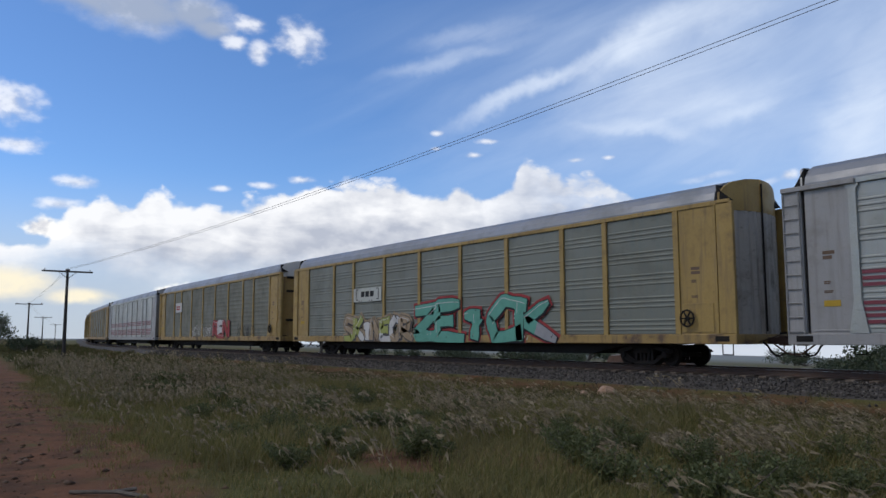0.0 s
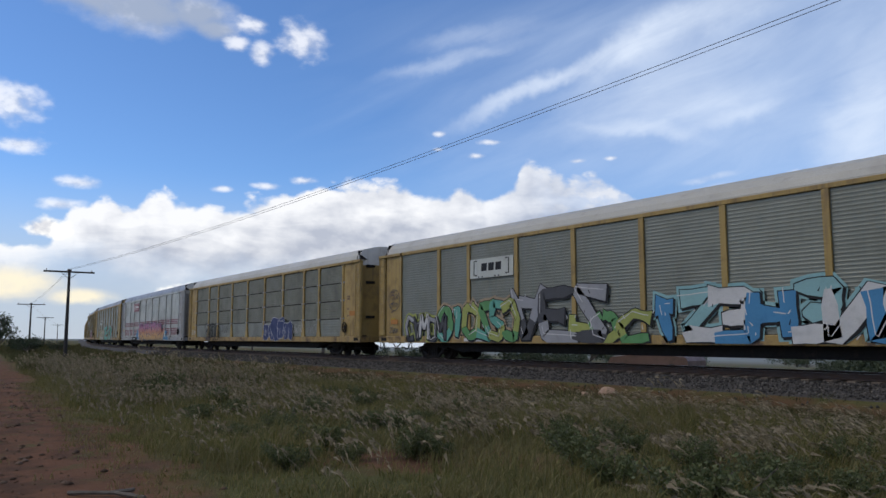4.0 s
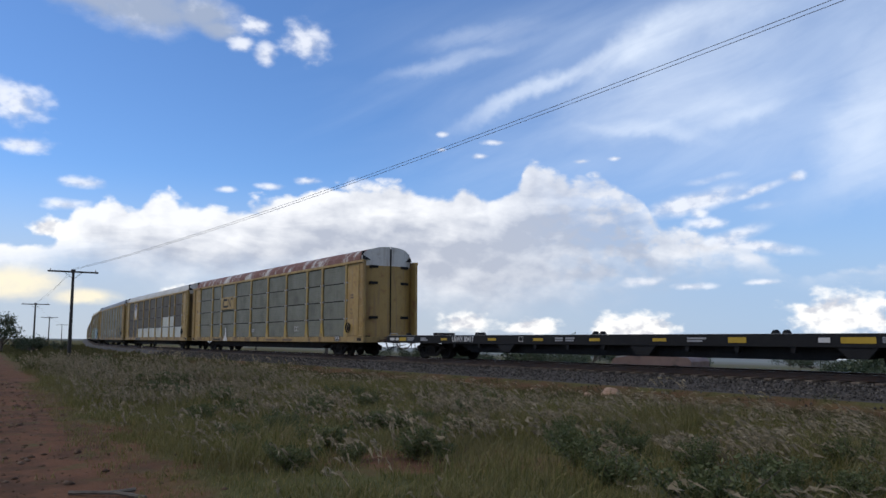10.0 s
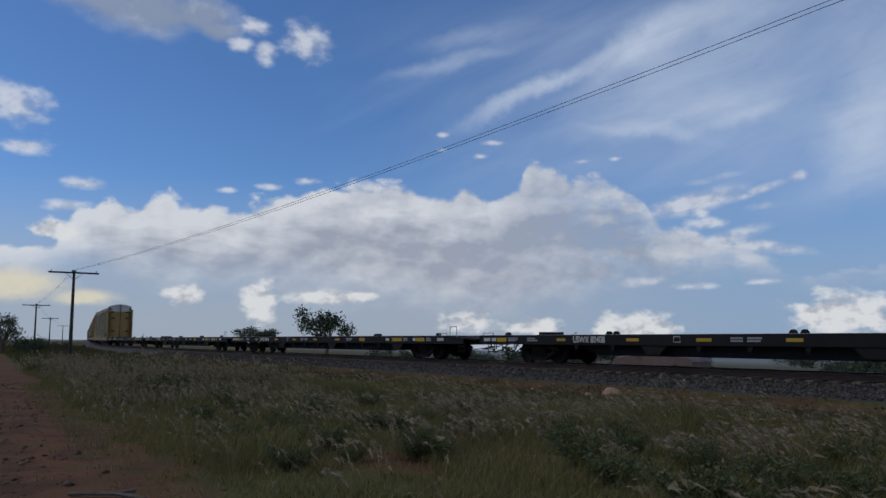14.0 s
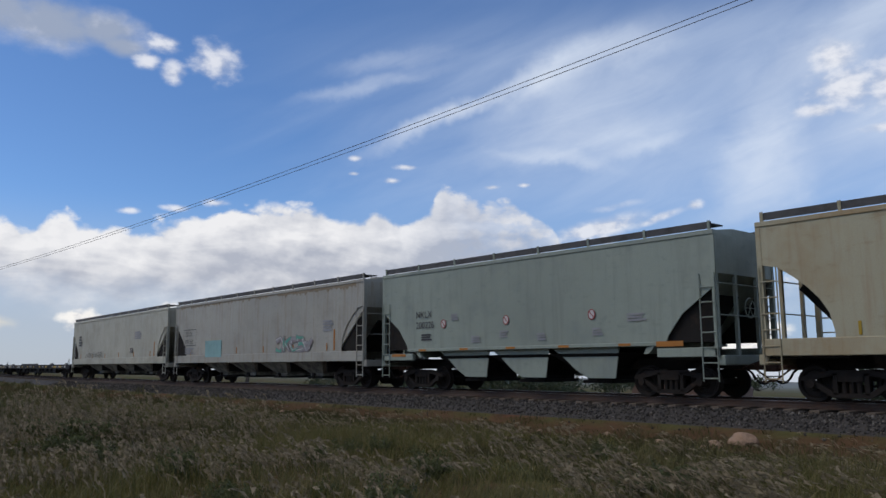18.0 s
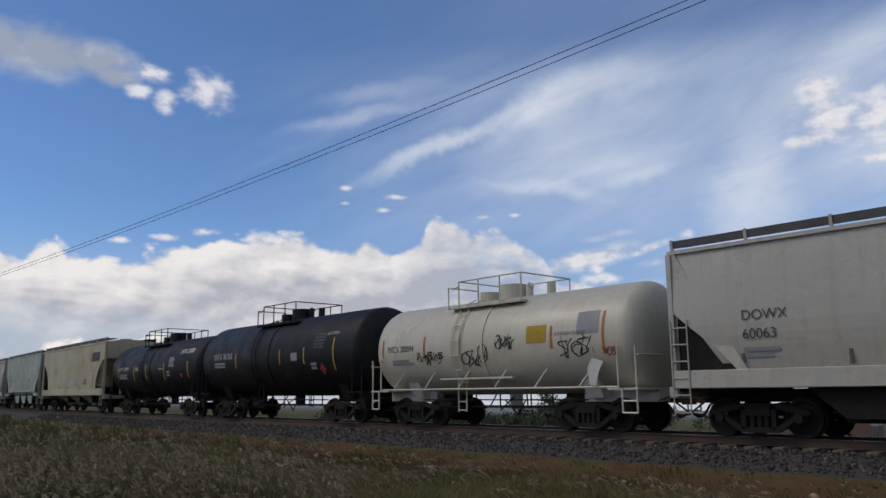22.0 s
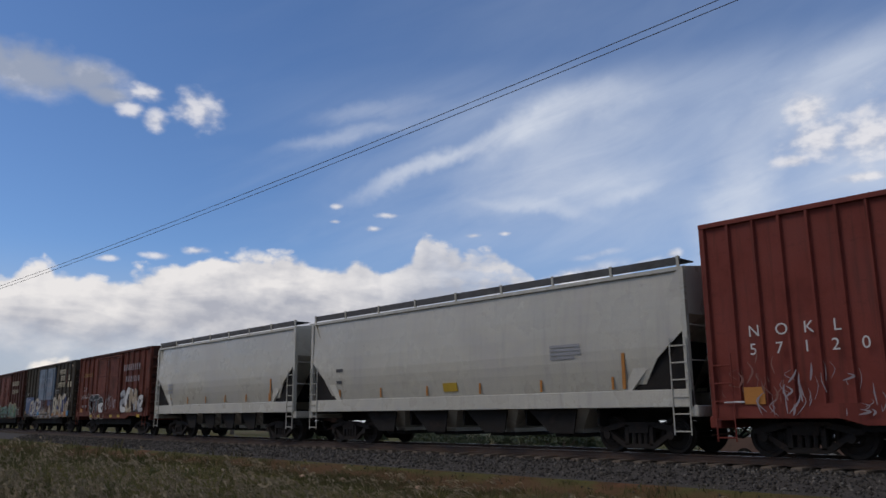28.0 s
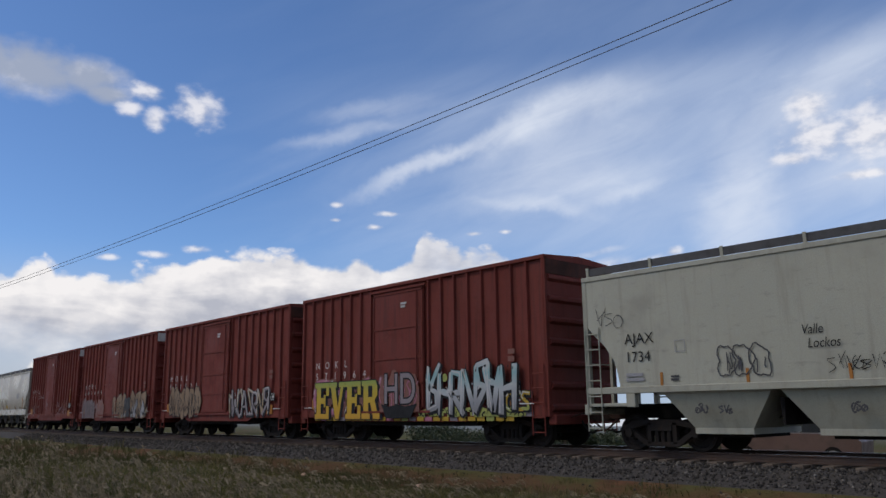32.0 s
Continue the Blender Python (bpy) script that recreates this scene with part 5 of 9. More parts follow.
def blocky(parent, x0, x1, z0, z1, fill, seed, y, outline="black", glow=None, letters=6, label=""):
    """A tight row of heavy abstract forms with sharp serifs and flared wings, thinly outlined."""
    rnd = random.Random(seed)
    bm = bmesh.new()
    high, cell = z1 - z0, (x1 - x0) / (letters + 1.6)
    mats = [INK[outline], INK[fill], INK["white"], INK[glow or outline]]
    if glow:
        for i in range(22):
            end = i % 2
            cx = (x0 - cell * rnd.uniform(-0.6, 1.0)) if end else (x1 + cell * rnd.uniform(-1.6, 1.2))
            cz, rx, rz = z0 + high * rnd.uniform(0.1, 0.7), cell * rnd.uniform(0.25, 0.7), high * rnd.uniform(0.08, 0.25)
            ring = [(cx + rx * rnd.uniform(0.6, 1.1) * math.cos(a), cz + rz * rnd.uniform(0.6, 1.1) * math.sin(a)) for a in [j * 0.628 for j in range(10)]]
            bm.faces.new([bm.verts.new((u, y + 0.002 - 0.0002 * i, max(z0, v))) for u, v in ring]).material_index = 3
    forms = []
    for i in range(letters):
        l = x0 + (i + 0.75) * cell
        h = high * rnd.uniform(0.78, 0.92)
        t = cell * rnd.uniform(0.34, 0.42)
        s = rnd.uniform(-0.08, 0.12) * cell
        left = [(l + t * 0.3, z0), (l + t * 0.3 + s, z0 + h)]
        right = [(l + cell - t * 0.3 + rnd.uniform(-0.1, 0.1) * cell, z0), (l + cell - t * 0.3 + s, z0 + h * rnd.uniform(0.75, 1.0))]
        kind = rnd.randrange(4)
        group = []
        forms.append(group)
        group.append((left, [t * rnd.uniform(1.0, 1.5), t * rnd.uniform(0.8, 1.3)]))
        if kind != 3:
            group.append((right, [t * rnd.uniform(0.9, 1.4), t * rnd.uniform(0.7, 1.2)]))
        if kind == 0:
            group.append(([left[1], (l + cell * 0.5, z0 + h * 0.45), right[1]], t * 0.8))
        elif kind == 1:
            group.append(([(l, z0 + h - t * 0.4), (l + cell * 1.05, z0 + h - t * 0.3)], t * 0.9))
            group.append(([(l, z0 + h * 0.42), (l + cell, z0 + h * 0.48)], t * 0.6))
        elif kind == 2:
            group.append(([(l, z0 + t * 0.4), (l + cell, z0 + t * 0.45)], t * 0.9))
        else:
            group.append(([(l, z0 + h * 0.55), (l + cell * 0.7, z0 + h * 0.95), (l + cell * 1.1, z0 + h)], [t, t * 0.9, 0.02]))
            group.append(([(l, z0 + h * 0.45), (l + cell * 0.6, z0 + h * 0.2), (l + cell * 1.0, z0)], [t * 0.8, t, t * 1.2]))
    for side in (-1, 1):
        a = x0 + cell * 0.8 if side < 0 else x1 - cell * 0.85
        forms.append([([(a, z0 + high * 0.1), (a + side * cell * 0.45, z0 + high * 0.5), (a + side * cell * 0.95, z0 + high * 0.98)], [cell * 0.5, cell * 0.42, 0.02])])
    piece = part("graffiti", bm, mats, parent, label or "heavy outlined sprayed graffiti forms")
    for i, group in enumerate(forms):
        bm = bmesh.new()
        d = y - 0.004 - 0.0008 * i
        for pts, w in group:
            ribbon(bm, pts, w, d, 0, 0.035)
        for j, (pts, w) in enumerate(group):
            ribbon(bm, pts, w, d - 0.0015 - 0.0002 * j, 1)
        ribbon(bm, [(p[0] - 0.05, p[1]) for p in group[0][0]], 0.03, d - 0.003, 2)
        part("letter_form", bm, mats, piece)
    return piece


def bubble(parent, x0, x1, z0, z1, fill, seed, y, outline="black", letters=4, width=0.06, label=""):
    """A row of swollen rounded forms that overlap; without a fill they are bare outlines."""
    rnd = random.Random(seed)
    high, cell = z1 - z0, (x1 - x0) / letters
    mats = [INK[outline], INK[fill or outline]]
    piece = None
    for i in range(letters):
        bm = bmesh.new()
        cx, cz, d = x0 + (i + 0.5) * cell, (z0 + z1) / 2 + high * rnd.uniform(-0.05, 0.05), y - 0.0012 * i
        n, a0 = rnd.choice((2, 3, 3, 4)), rnd.uniform(0, 6.28)

        def edge(k, grow):
            a = k * 2 * math.pi / 28
            lump = 1 + 0.14 * math.cos(n * a + a0) + 0.08 * math.cos(5 * a + 2 * a0) + 0.05 * math.cos(9 * a + a0)
            u, v = math.cos(a), math.sin(a)
            box = 1 / max(0.001, (abs(u) ** 3 + abs(v) ** 3)) ** (1 / 3)
            return (cx + (cell * 0.60 * lump * box + grow) * u, max(z0 - 0.02, cz + (high * 0.46 * lump * box + grow) * v))

        if fill:
            for grow, m, off in ((width * 0.5, 0, 0.004), (-width * 0.5, 1, 0.0046)):
                bm.faces.new([bm.verts.new((p[0], d - off, p[1])) for p in (edge(k, grow) for k in range(28))]).material_index = m
        else:
            ribbon(bm, [edge(k, 0) for k in range(29)], width, d, 0)
        for j in range(rnd.choice((2, 3, 3))):
            u = cx + cell * rnd.uniform(-0.4, 0.35)
            pts = swoop([(u, cz + high * rnd.uniform(0.0, 0.3)), (u + cell * rnd.uniform(-0.1, 0.1), cz), (u + cell * rnd.uniform(-0.15, 0.15), cz - high * 0.15), (u, cz - high * rnd.uniform(0.2, 0.42))])
            ribbon(bm, pts, width * 0.9, d - 0.0052 - 0.0002 * j, 0)
        if piece is None:
            piece = part("graffiti", bm, mats, parent, label or "rounded outlined graffiti forms")
        else:
            part("letter_form", bm, mats, piece)
    return piece


def tag(parent, x0, x1, z0, z1, ink, seed, y, width=0.03):
    """A quick scrawl: overlapping loops, zigzags and slashes of one thin line."""
    rnd = random.Random(seed)
    bm = bmesh.new()
    high = z1 - z0
    n = max(3, int((x1 - x0) / (high * 0.5)))
    w, last = (x1 - x0) / n, -1
    for i in range(n):
        high = (z1 - z0) * rnd.uniform(0.55, 1.15)
        l, b = x0 + (i + rnd.uniform(-0.35, 0.2)) * w, z0 + (z1 - z0) * rnd.uniform(-0.05, 0.25)
        k = rnd.choice([c for c in (0, 0, 1, 2, 3, 3) if c != last])
        last = k
        if k == 0:
            a0, turn = rnd.uniform(0, 6.28), rnd.uniform(4.2, 7.0)
            pts = [(l + w * (0.55 + 0.5 * math.cos(a0 + turn * j / 11)), b + high * (0.45 + 0.42 * math.sin(a0 + turn * j / 11))) for j in range(12)]
        elif k == 1:
            pts = [(l + w * (0.1 + 0.3 * j + rnd.uniform(-0.08, 0.08)), b + high * (0.05 if j % 2 else rnd.uniform(0.65, 0.95))) for j in range(4)]
        elif k == 2:
            pts = swoop([(l, b + high * 0.9), (l + w * 0.5, b), (l + w * 0.7, b + high * 0.5), (l + w * 1.15, b + high * rnd.uniform(0.6, 0.95))])
        else:
            pts = swoop([(l + w * 0.9, b + high * 0.85), (l, b + high * 0.75), (l + w * 0.9, b + high * 0.3), (l + w * 0.1, b)])
        ribbon(bm, pts, [width * rnd.uniform(0.4, 1.0) for _ in pts], y - 0.0004 * i, 0)
        if rnd.random() < 0.6:
            ribbon(bm, [(l + w * rnd.uniform(0, 0.4), b + high * rnd.uniform(0, 0.3)), (l + w * rnd.uniform(0.5, 1.1), b + high * rnd.uniform(0.7, 1.05))], width * 0.7, y - 0.0004 * i - 0.0002, 0)
    return part("graffiti", bm, INK[ink], parent, "thin scrawled graffiti tag")


def shards(parent, x0, x1, z0, z1, inks, seed, y, outline="black", count=14, label=""):
    """A dense sprayed piece of tall pointed flame-like forms, cut by dark slits, with a ragged foot of small scraps."""
    rnd = random.Random(seed)
    high, cell = z1 - z0, (x1 - x0) / count
    mats = [INK[outline]] + [INK[i] for i in inks]
    piece = None
    for i in range(count):
        bm = bmesh.new()
        l, wide = x0 + (i + rnd.uniform(-0.3, 0.3)) * cell, cell * rnd.choice((0.6, 0.9, 1.2, 1.7))
        h, lean = high * rnd.choice((rnd.uniform(0.4, 0.65), rnd.uniform(0.65, 0.85), rnd.uniform(0.85, 1.0))), rnd.uniform(-1.3, 1.5) * cell
        d = y - 0.0011 * i
        tip = rnd.uniform(0.3, 0.75)
        o = [(0, rnd.uniform(0, 0.08)), (0.45, rnd.uniform(0.0, 0.05)), (1, rnd.uniform(0, 0.1)), (rnd.uniform(0.85, 1.1), 0.45), (rnd.uniform(0.7, 1.0), 0.72),
             (tip, 1.0), (rnd.uniform(0.15, 0.35), 0.68), (rnd.uniform(-0.1, 0.15), 0.4)]
        for grow, m, off in ((1.0, 0, 0.0), (0.78, 1 + rnd.randrange(len(inks)), 0.0006)):
            pts = [(l + lean * v + wide * (tip + (u - tip) * grow), z0 + h * (0.02 + v * (0.97 if m else 1.04))) for u, v in o]
            f = bm.faces.new([bm.verts.new((u, d - off, v)) for u, v in pts])
            f.material_index = m
            f.normal_update()
            bmesh.ops.triangulate(bm, faces=[f])
        for j in range(rnd.choice((1, 2, 2))):
            u, v = l + wide * rnd.uniform(0.25, 0.75), z0 + h * rnd.uniform(0.1, 0.35)
            top = h * rnd.uniform(0.2, 0.42)
            ribbon(bm, [(u, v), (u + lean * 0.3, v + top * 0.5), (u + lean * 0.5 + rnd.uniform(-0.05, 0.05), v + top)], [rnd.uniform(0.05, 0.12), rnd.uniform(0.04, 0.09), 0.01], d - 0.0009, 0)
        u, v = l + wide * rnd.uniform(0, 0.7), z0 + high * rnd.uniform(0.02, 0.3)
        flat_quad(bm, u, u + cell * rnd.uniform(0.3, 0.8), v, v + rnd.uniform(0.06, 0.2), d - 0.001, rnd.randrange(len(mats)), rnd.uniform(-0.05, 0.05))
        if piece is None:
            piece = part("graffiti", bm, mats, parent, label or "pale pointed graffiti forms edged in black")
        else:
            part("letter_form", bm, mats, piece)
    return piece


def ghost(parent, x0, x1, z0, z1, fill, line, seed, y, label=""):
    """A faded piece: one pale patch with an uneven top, and thin darker strokes of its forms."""
    rnd = random.Random(seed)
    bm = bmesh.new()
    n = max(4, int((x1 - x0) / 0.16))
    base = [z1 - (z1 - z0) * (0.14 * (1 + math.sin(i * 1.1 + seed)) * 0.5 + rnd.uniform(0, 0.2) + (0.25 if i in (0, n) else 0)) for i in range(n + 1)]
    for i in range(n):
        a, b = x0 + (x1 - x0) * i / n, x0 + (x1 - x0) * (i + 1) / n
        low = z0 + rnd.uniform(0, 0.05)
        if rnd.random() < 0.16:
            low += (z1 - z0) * rnd.uniform(0.2, 0.5)
        bm.faces.new([bm.verts.new(p) for p in ((a, y, low), (b, y, low), (b, y, base[i + 1]), (a, y, base[i]))])
    piece = part("graffiti", bm, [INK[fill]], parent, label or "faded pale grey graffiti patch")
    bm = bmesh.new()
    for i in range(n):
        u = x0 + (x1 - x0) * (i + rnd.uniform(0.0, 0.6)) / n
        v, top = z0 + (z1 - z0) * rnd.uniform(0.02, 0.3), (z1 - z0) * rnd.uniform(0.3, 0.6)
        bend = rnd.uniform(-0.16, 0.16)
        ribbon(bm, swoop([(u, v), (u + bend, v + top * 0.4), (u + bend * rnd.uniform(-0.5, 1.0), v + top * 0.8), (u + rnd.uniform(-0.12, 0.2), v + top)], 3), rnd.uniform(0.02, 0.045), y - 0.002 - 0.0003 * i, 0)
    part("letter_form", bm, INK[line], piece)
    return piece


def scratches(parent, x0, x1, z0, z1, ink, count, seed, y):
    """Worn remains of old graffiti: short tapered strokes, mostly upright."""
    rnd = random.Random(seed)
    bm = bmesh.new()
    for i in range(count):
        u, v = rnd.uniform(x0, x1), z0 + (z1 - z0) * rnd.uniform(0, 0.75) ** 1.3
        top = min(z1 - v, rnd.uniform(0.08, 0.5))
        bend, w = rnd.uniform(-0.22, 0.22), rnd.choice((0.014, 0.02, 0.028, 0.045))
        ribbon(bm, swoop([(u, v), (u + bend, v + top * 0.55), (u + bend * rnd.uniform(-0.4, 1.5), v + top)], 4), [w * q for q in (0.3, 0.6, 0.9, 1.0, 1.0, 0.8, 0.6, 0.4, 0.15)], y - 0.0003 * i, 0)
    return tagged(part("graffiti", bm, INK[ink], parent), "worn %s strokes of old graffiti" % ("black" if ink == "black" else "pale"), kind="stuff")


# ---- running gear ----
AXLE_STEP = 0.88


def wheelset_mesh(r):
    bm = bmesh.new()
    rod(bm, (0, -1.05, 0), (0, 1.05, 0), 0.07, 8)
    for s in (-1, 1):
        prof = [(0.10, 0.70), (r * 0.45, 0.72), (r * 0.8, 0.70), (r + 0.03, 0.69), (r + 0.03, 0.72), (r, 0.735), (r - 0.01, 0.835), (r * 0.8, 0.83), (r * 0.72, 0.79),
                (r * 0.4, 0.80), (0.14, 0.86), (0.10, 0.86)]
        ring = []
        for k in range(20):
            a = k * math.pi / 10
            ring.append([bm.verts.new((p[0] * math.cos(a), s * p[1], p[0] * math.sin(a))) for p in prof])
        for k in range(20):
            q = (k + 1) % 20
            for j in range(len(prof) - 1):
                bm.faces.new((ring[k][j], ring[q][j], ring[q][j + 1], ring[k][j + 1]))
    bmesh.ops.recalc_face_normals(bm, faces=bm.faces)
    me = bpy.data.meshes.new("wheelset")
    bm.to_mesh(me)
    bm.free()
    me.materials.append(WHEEL)
    return me


def truck_mesh(r):
    """Two cast side frames with a bolster, springs and bearing caps."""
    bm = bmesh.new()
    d = AXLE_STEP
    for s in (-1, 1):
        a, b = sorted((s * 0.93, s * 1.06))
        # chord above, pan below, posts between, so that the springs show
        prism(bm, [(-d - 0.28, r + 0.08), (-d - 0.2, r + 0.17), (-0.4, r + 0.31), (0.4, r + 0.31), (d + 0.2, r + 0.17), (d + 0.28, r + 0.08), (d + 0.1, r + 0.06), (0.4, r + 0.19), (-0.4, r + 0.19), (-d - 0.1, r + 0.06)], "y", a, b)
        prism(bm, [(-d + 0.05, r + 0.09), (-0.46, r - 0.14), (-0.36, r - 0.20), (0.36, r - 0.20), (0.46, r - 0.14), (d - 0.05, r + 0.09), (d - 0.05, r - 0.03), (0.5, r - 0.26), (0.38, r - 0.31), (-0.38, r - 0.31), (-0.5, r - 0.26), (-d + 0.05, r - 0.03)], "y", a, b)
        for x in (-0.34, 0.34):
            box(bm, x - 0.05, x + 0.05, a, b, r - 0.24, r + 0.24)
        for x in (-0.16, 0.0, 0.16):
            rod(bm, (x, s * 0.99, r - 0.22), (x, s * 0.99, r + 0.05), 0.06, 8)
        box(bm, -0.27, 0.27, a - 0.02, b + 0.02, r + 0.05, r + 0.19)
        for x in (-d, d):
            rod(bm, (x, s * 0.9, r), (x, s * 1.12, r), 0.10, 10)
    box(bm, -0.2, 0.2, -0.95, 0.95, r + 0.04, r + 0.26)
    box(bm, -d, d, -0.05, 0.05, r - 0.1, r - 0.04)
    me = bpy.data.meshes.new("truck")
    bm.to_mesh(me)
    bm.free()
    me.materials.append(IRON)
    return me


GEAR = {r: (wheelset_mesh(r), truck_mesh(r)) for r in (0.36, 0.42)}


def coupler_mesh():
    bm = bmesh.new()
    box(bm, -0.9, 0.0, -0.09, 0.09, 0.72, 0.92, bevel=0.02)
    prism(bm, [(-0.02, -0.16), (0.16, -0.18), (0.30, -0.12), (0.28, 0.0), (0.16, 0.02), (0.20, 0.14), (0.06, 0.17), (-0.02, 0.12)], "z", 0.68, 0.96)
    rod(bm, (-0.5, 0.3, 0.75), (-0.1, 0.35, 0.45), 0.025)
    rod(bm, (-0.1, 0.35, 0.45), (0.35, 0.25, 0.42), 0.025)
    rod(bm, (-0.2, -0.9, 0.78), (-0.05, 0.0, 1.0), 0.014)
    me = bpy.data.meshes.new("coupler")
    bm.to_mesh(me)
    bm.free()
    me.materials.append(IRON)
    return me


COUPLER = coupler_mesh()
COUPLER.materials[0] = surface("rusty_coupler_iron", (0.06, 0.034, 0.024), 0.85, spot=(0.03, 0.02, 0.016), spot_scale=6.0, spec=0.15)


def hose_mesh():
    """A rubber brake hose that droops beside the coupler."""
    bm = bmesh.new()
    pts = [(-0.35, -0.32, 0.78), (-0.18, -0.34, 0.66), (-0.08, -0.34, 0.50), (0.02, -0.33, 0.40), (0.14, -0.30, 0.38), (0.26, -0.26, 0.46)]
    for a, b in zip(pts, pts[1:]):
        rod(bm, a, b, 0.03, 6)
    me = bpy.data.meshes.new("air_hose")
    bm.to_mesh(me)
    bm.free()
    me.materials.append(GRIME_AND_SHADE)
    return me


HOSE = hose_mesh()


def running_gear(car, length, inset, r, reach, right=None):
    """Two trucks with wheelsets, and the couplers, whose knuckles stand reach metres beyond the body."""
    wheels, frame_mesh = GEAR[r]
    for s in (-1, 1):
        cx = s * (length / 2 - (right if right and s > 0 else inset))
        tr = part("truck", frame_mesh, None, car, "cast iron truck side frames", at=pose(cx, 0, 0))
        for d in (-AXLE_STEP, AXLE_STEP):
            part("wheelset", wheels, None, tr, at=pose(d, 0, r))
        part("air_hose", HOSE, None, car, at=pose(s * (length / 2 + reach - 0.2), 0, 0, 0, 0, 0 if s > 0 else 180))
        part("coupler", COUPLER, None, car, at=pose(s * (length / 2 + reach - 0.12), 0, 0, 0, 0, 0 if s > 0 else 180))


def ladder(parent, x, y, z0, z1, mat, wide=0.45, along_x=True, name="ladder", step=0.38):
    e = Vector((wide / 2, 0, 0)) if along_x else Vector((0, wide / 2, 0))
    p = Vector((x, y, 0))
    up = Vector((0, 0, 1))
    pairs = [(p - e + up * z0, p - e + up * z1), (p + e + up * z0, p + e + up * z1)]
    z = z0 + 0.08
    while z < z1:
        pairs.append((p - e + up * z, p + e + up * z))
        z += step
    return part(name, rods(pairs, 0.018, 5), mat, parent)


TRAIN = []


def start_car(name, label, category, group, left, length):
    car = thing(name, label, category, group)
    TRAIN.append((car, left + length / 2))
    return car


# ---- autoracks ----
RACK_L, RACK_W, RACK_MID = 30.15, 1.6, 14.425
POSTS = [1.3, 4.5, 6.7, 9.8, 12.95, 16.1, 19.2, 22.35, 24.45, 27.45]
PANEL_MESH = {}


def panel_mesh(w, h, ribs, deep=0.028):
    """A sheet w by h with pressed horizontal ribs, facing the near side. ribs: how many, evenly spread,
    or minus the number of groups of three."""
    key = (round(w, 2), round(h, 2), ribs, deep)
    if key not in PANEL_MESH:
        zs, ys = [0.0, 0.04], [0.0, 0.0]
        if ribs > 0:
            step = (h - 0.08) / ribs
            for i in range(ribs):
                z = 0.04 + step * i
                zs += [z + step * 0.45, z + step * 0.55, z + step * 0.86, z + step * 0.96]
                ys += [0.0, -deep, -deep, 0.0]
        else:
            group = (h - 0.12) / -ribs
            for i in range(-ribs):
                for k in range(3):
                    z = 0.1 + group * i + k * min(0.15, group * 0.24)
                    zs += [z, z + 0.02, z + 0.055, z + 0.075]
                    ys += [0.0, -deep, -deep, 0.0]
        zs.append(h)
        ys.append(0.0)
        v = [(x, y, z) for x in (0, w) for z, y in zip(zs, ys)]
        n = len(zs)
        f = [(i, n + i, n + i + 1, i + 1) for i in range(n - 1)]
        v += [(0, 0.03, 0), (w, 0.03, 0), (w, 0.03, h), (0, 0.03, h)]
        f.append((2 * n + 3, 2 * n + 2, 2 * n + 1, 2 * n))
        PANEL_MESH[key] = mesh_from("panel", v, f, [GALV])
    return PANEL_MESH[key]


def clip_mesh():
    bm = bx(-0.05, 0.05, -0.02, 0.06, -0.045, 0.045, bevel=0.012)
    me = bpy.data.meshes.new("clip")
    bm.to_mesh(me)
    bm.free()
    me.materials.append(GREY_PAINT)
    return me


CLIP = clip_mesh()


def dress(ob, mat):
    ob.material_slots[0].link = "OBJECT"
    ob.material_slots[0].material = mat
    return ob


def roof_mesh(length):
    half = [(1.52, 4.98), (1.52, 5.06), (1.46, 5.26), (1.30, 5.46), (1.05, 5.60), (0.6, 5.70), (0.0, 5.74)]
    prof = half + [(-y, z) for y, z in half[-2::-1]]
    n, v, f = len(prof), [], []
    steps = int(length / 0.35)
    for i in range(steps + 1):
        x = -length / 2 + length * i / steps
        k = 1.0 if i % 2 else 0.994
        v += [(x, y * k, 4.9 + (z - 4.9) * (k if z > 5 else 1)) for y, z in prof]
    for i in range(steps):
        f += [(i * n + j, (i + 1) * n + j, (i + 1) * n + j + 1, i * n + j + 1) for j in range(n - 1)]
    f += [tuple(range(n)), tuple(range(steps * n + n - 1, steps * n - 1, -1))]
    return mesh_from("roof", v, f, [ROOF_GREY], smooth=False)


ROOF = roof_mesh(RACK_L - 1.3)


def roof_z(y):
    """The height of the arched roof at y."""
    return float(np.interp(abs(y), [0.0, 0.6, 1.05, 1.30, 1.46, 1.52], [5.74, 5.70, 5.60, 5.46, 5.26, 5.02]))


def door_leaf(s, side, h, z0, z1, ribbed):
    """One leaf of the bowed end door, as a shell from z0 up to z1, or up to the roof line where z1 is None."""
    bm = bmesh.new()
    n = 13 if ribbed else 8
    cols = []
    for k in range(n):
        y = side * (0.025 + 1.44 * k / (n - 1))
        x = h + 0.0 - 0.42 * (y / 1.46) ** 2 - (0.05 if ribbed and k % 3 == 1 else 0.0)
        top = roof_z(y) if z1 is None else z1
        cols.append([bm.verts.new((s * (x - d), y, z)) for d in (0.0, 0.05) for z in (z0, top)])
    for p, q in zip(cols, cols[1:]):
        for i, j in ((0, 1), (1, 3), (3, 2), (2, 0)):
            bm.faces.new((p[i], p[j], q[j], q[i]))
    for c in (cols[0], cols[-1]):
        bm.faces.new((c[0], c[1], c[3], c[2]))
    bmesh.ops.recalc_face_normals(bm, faces=bm.faces)
    return bm


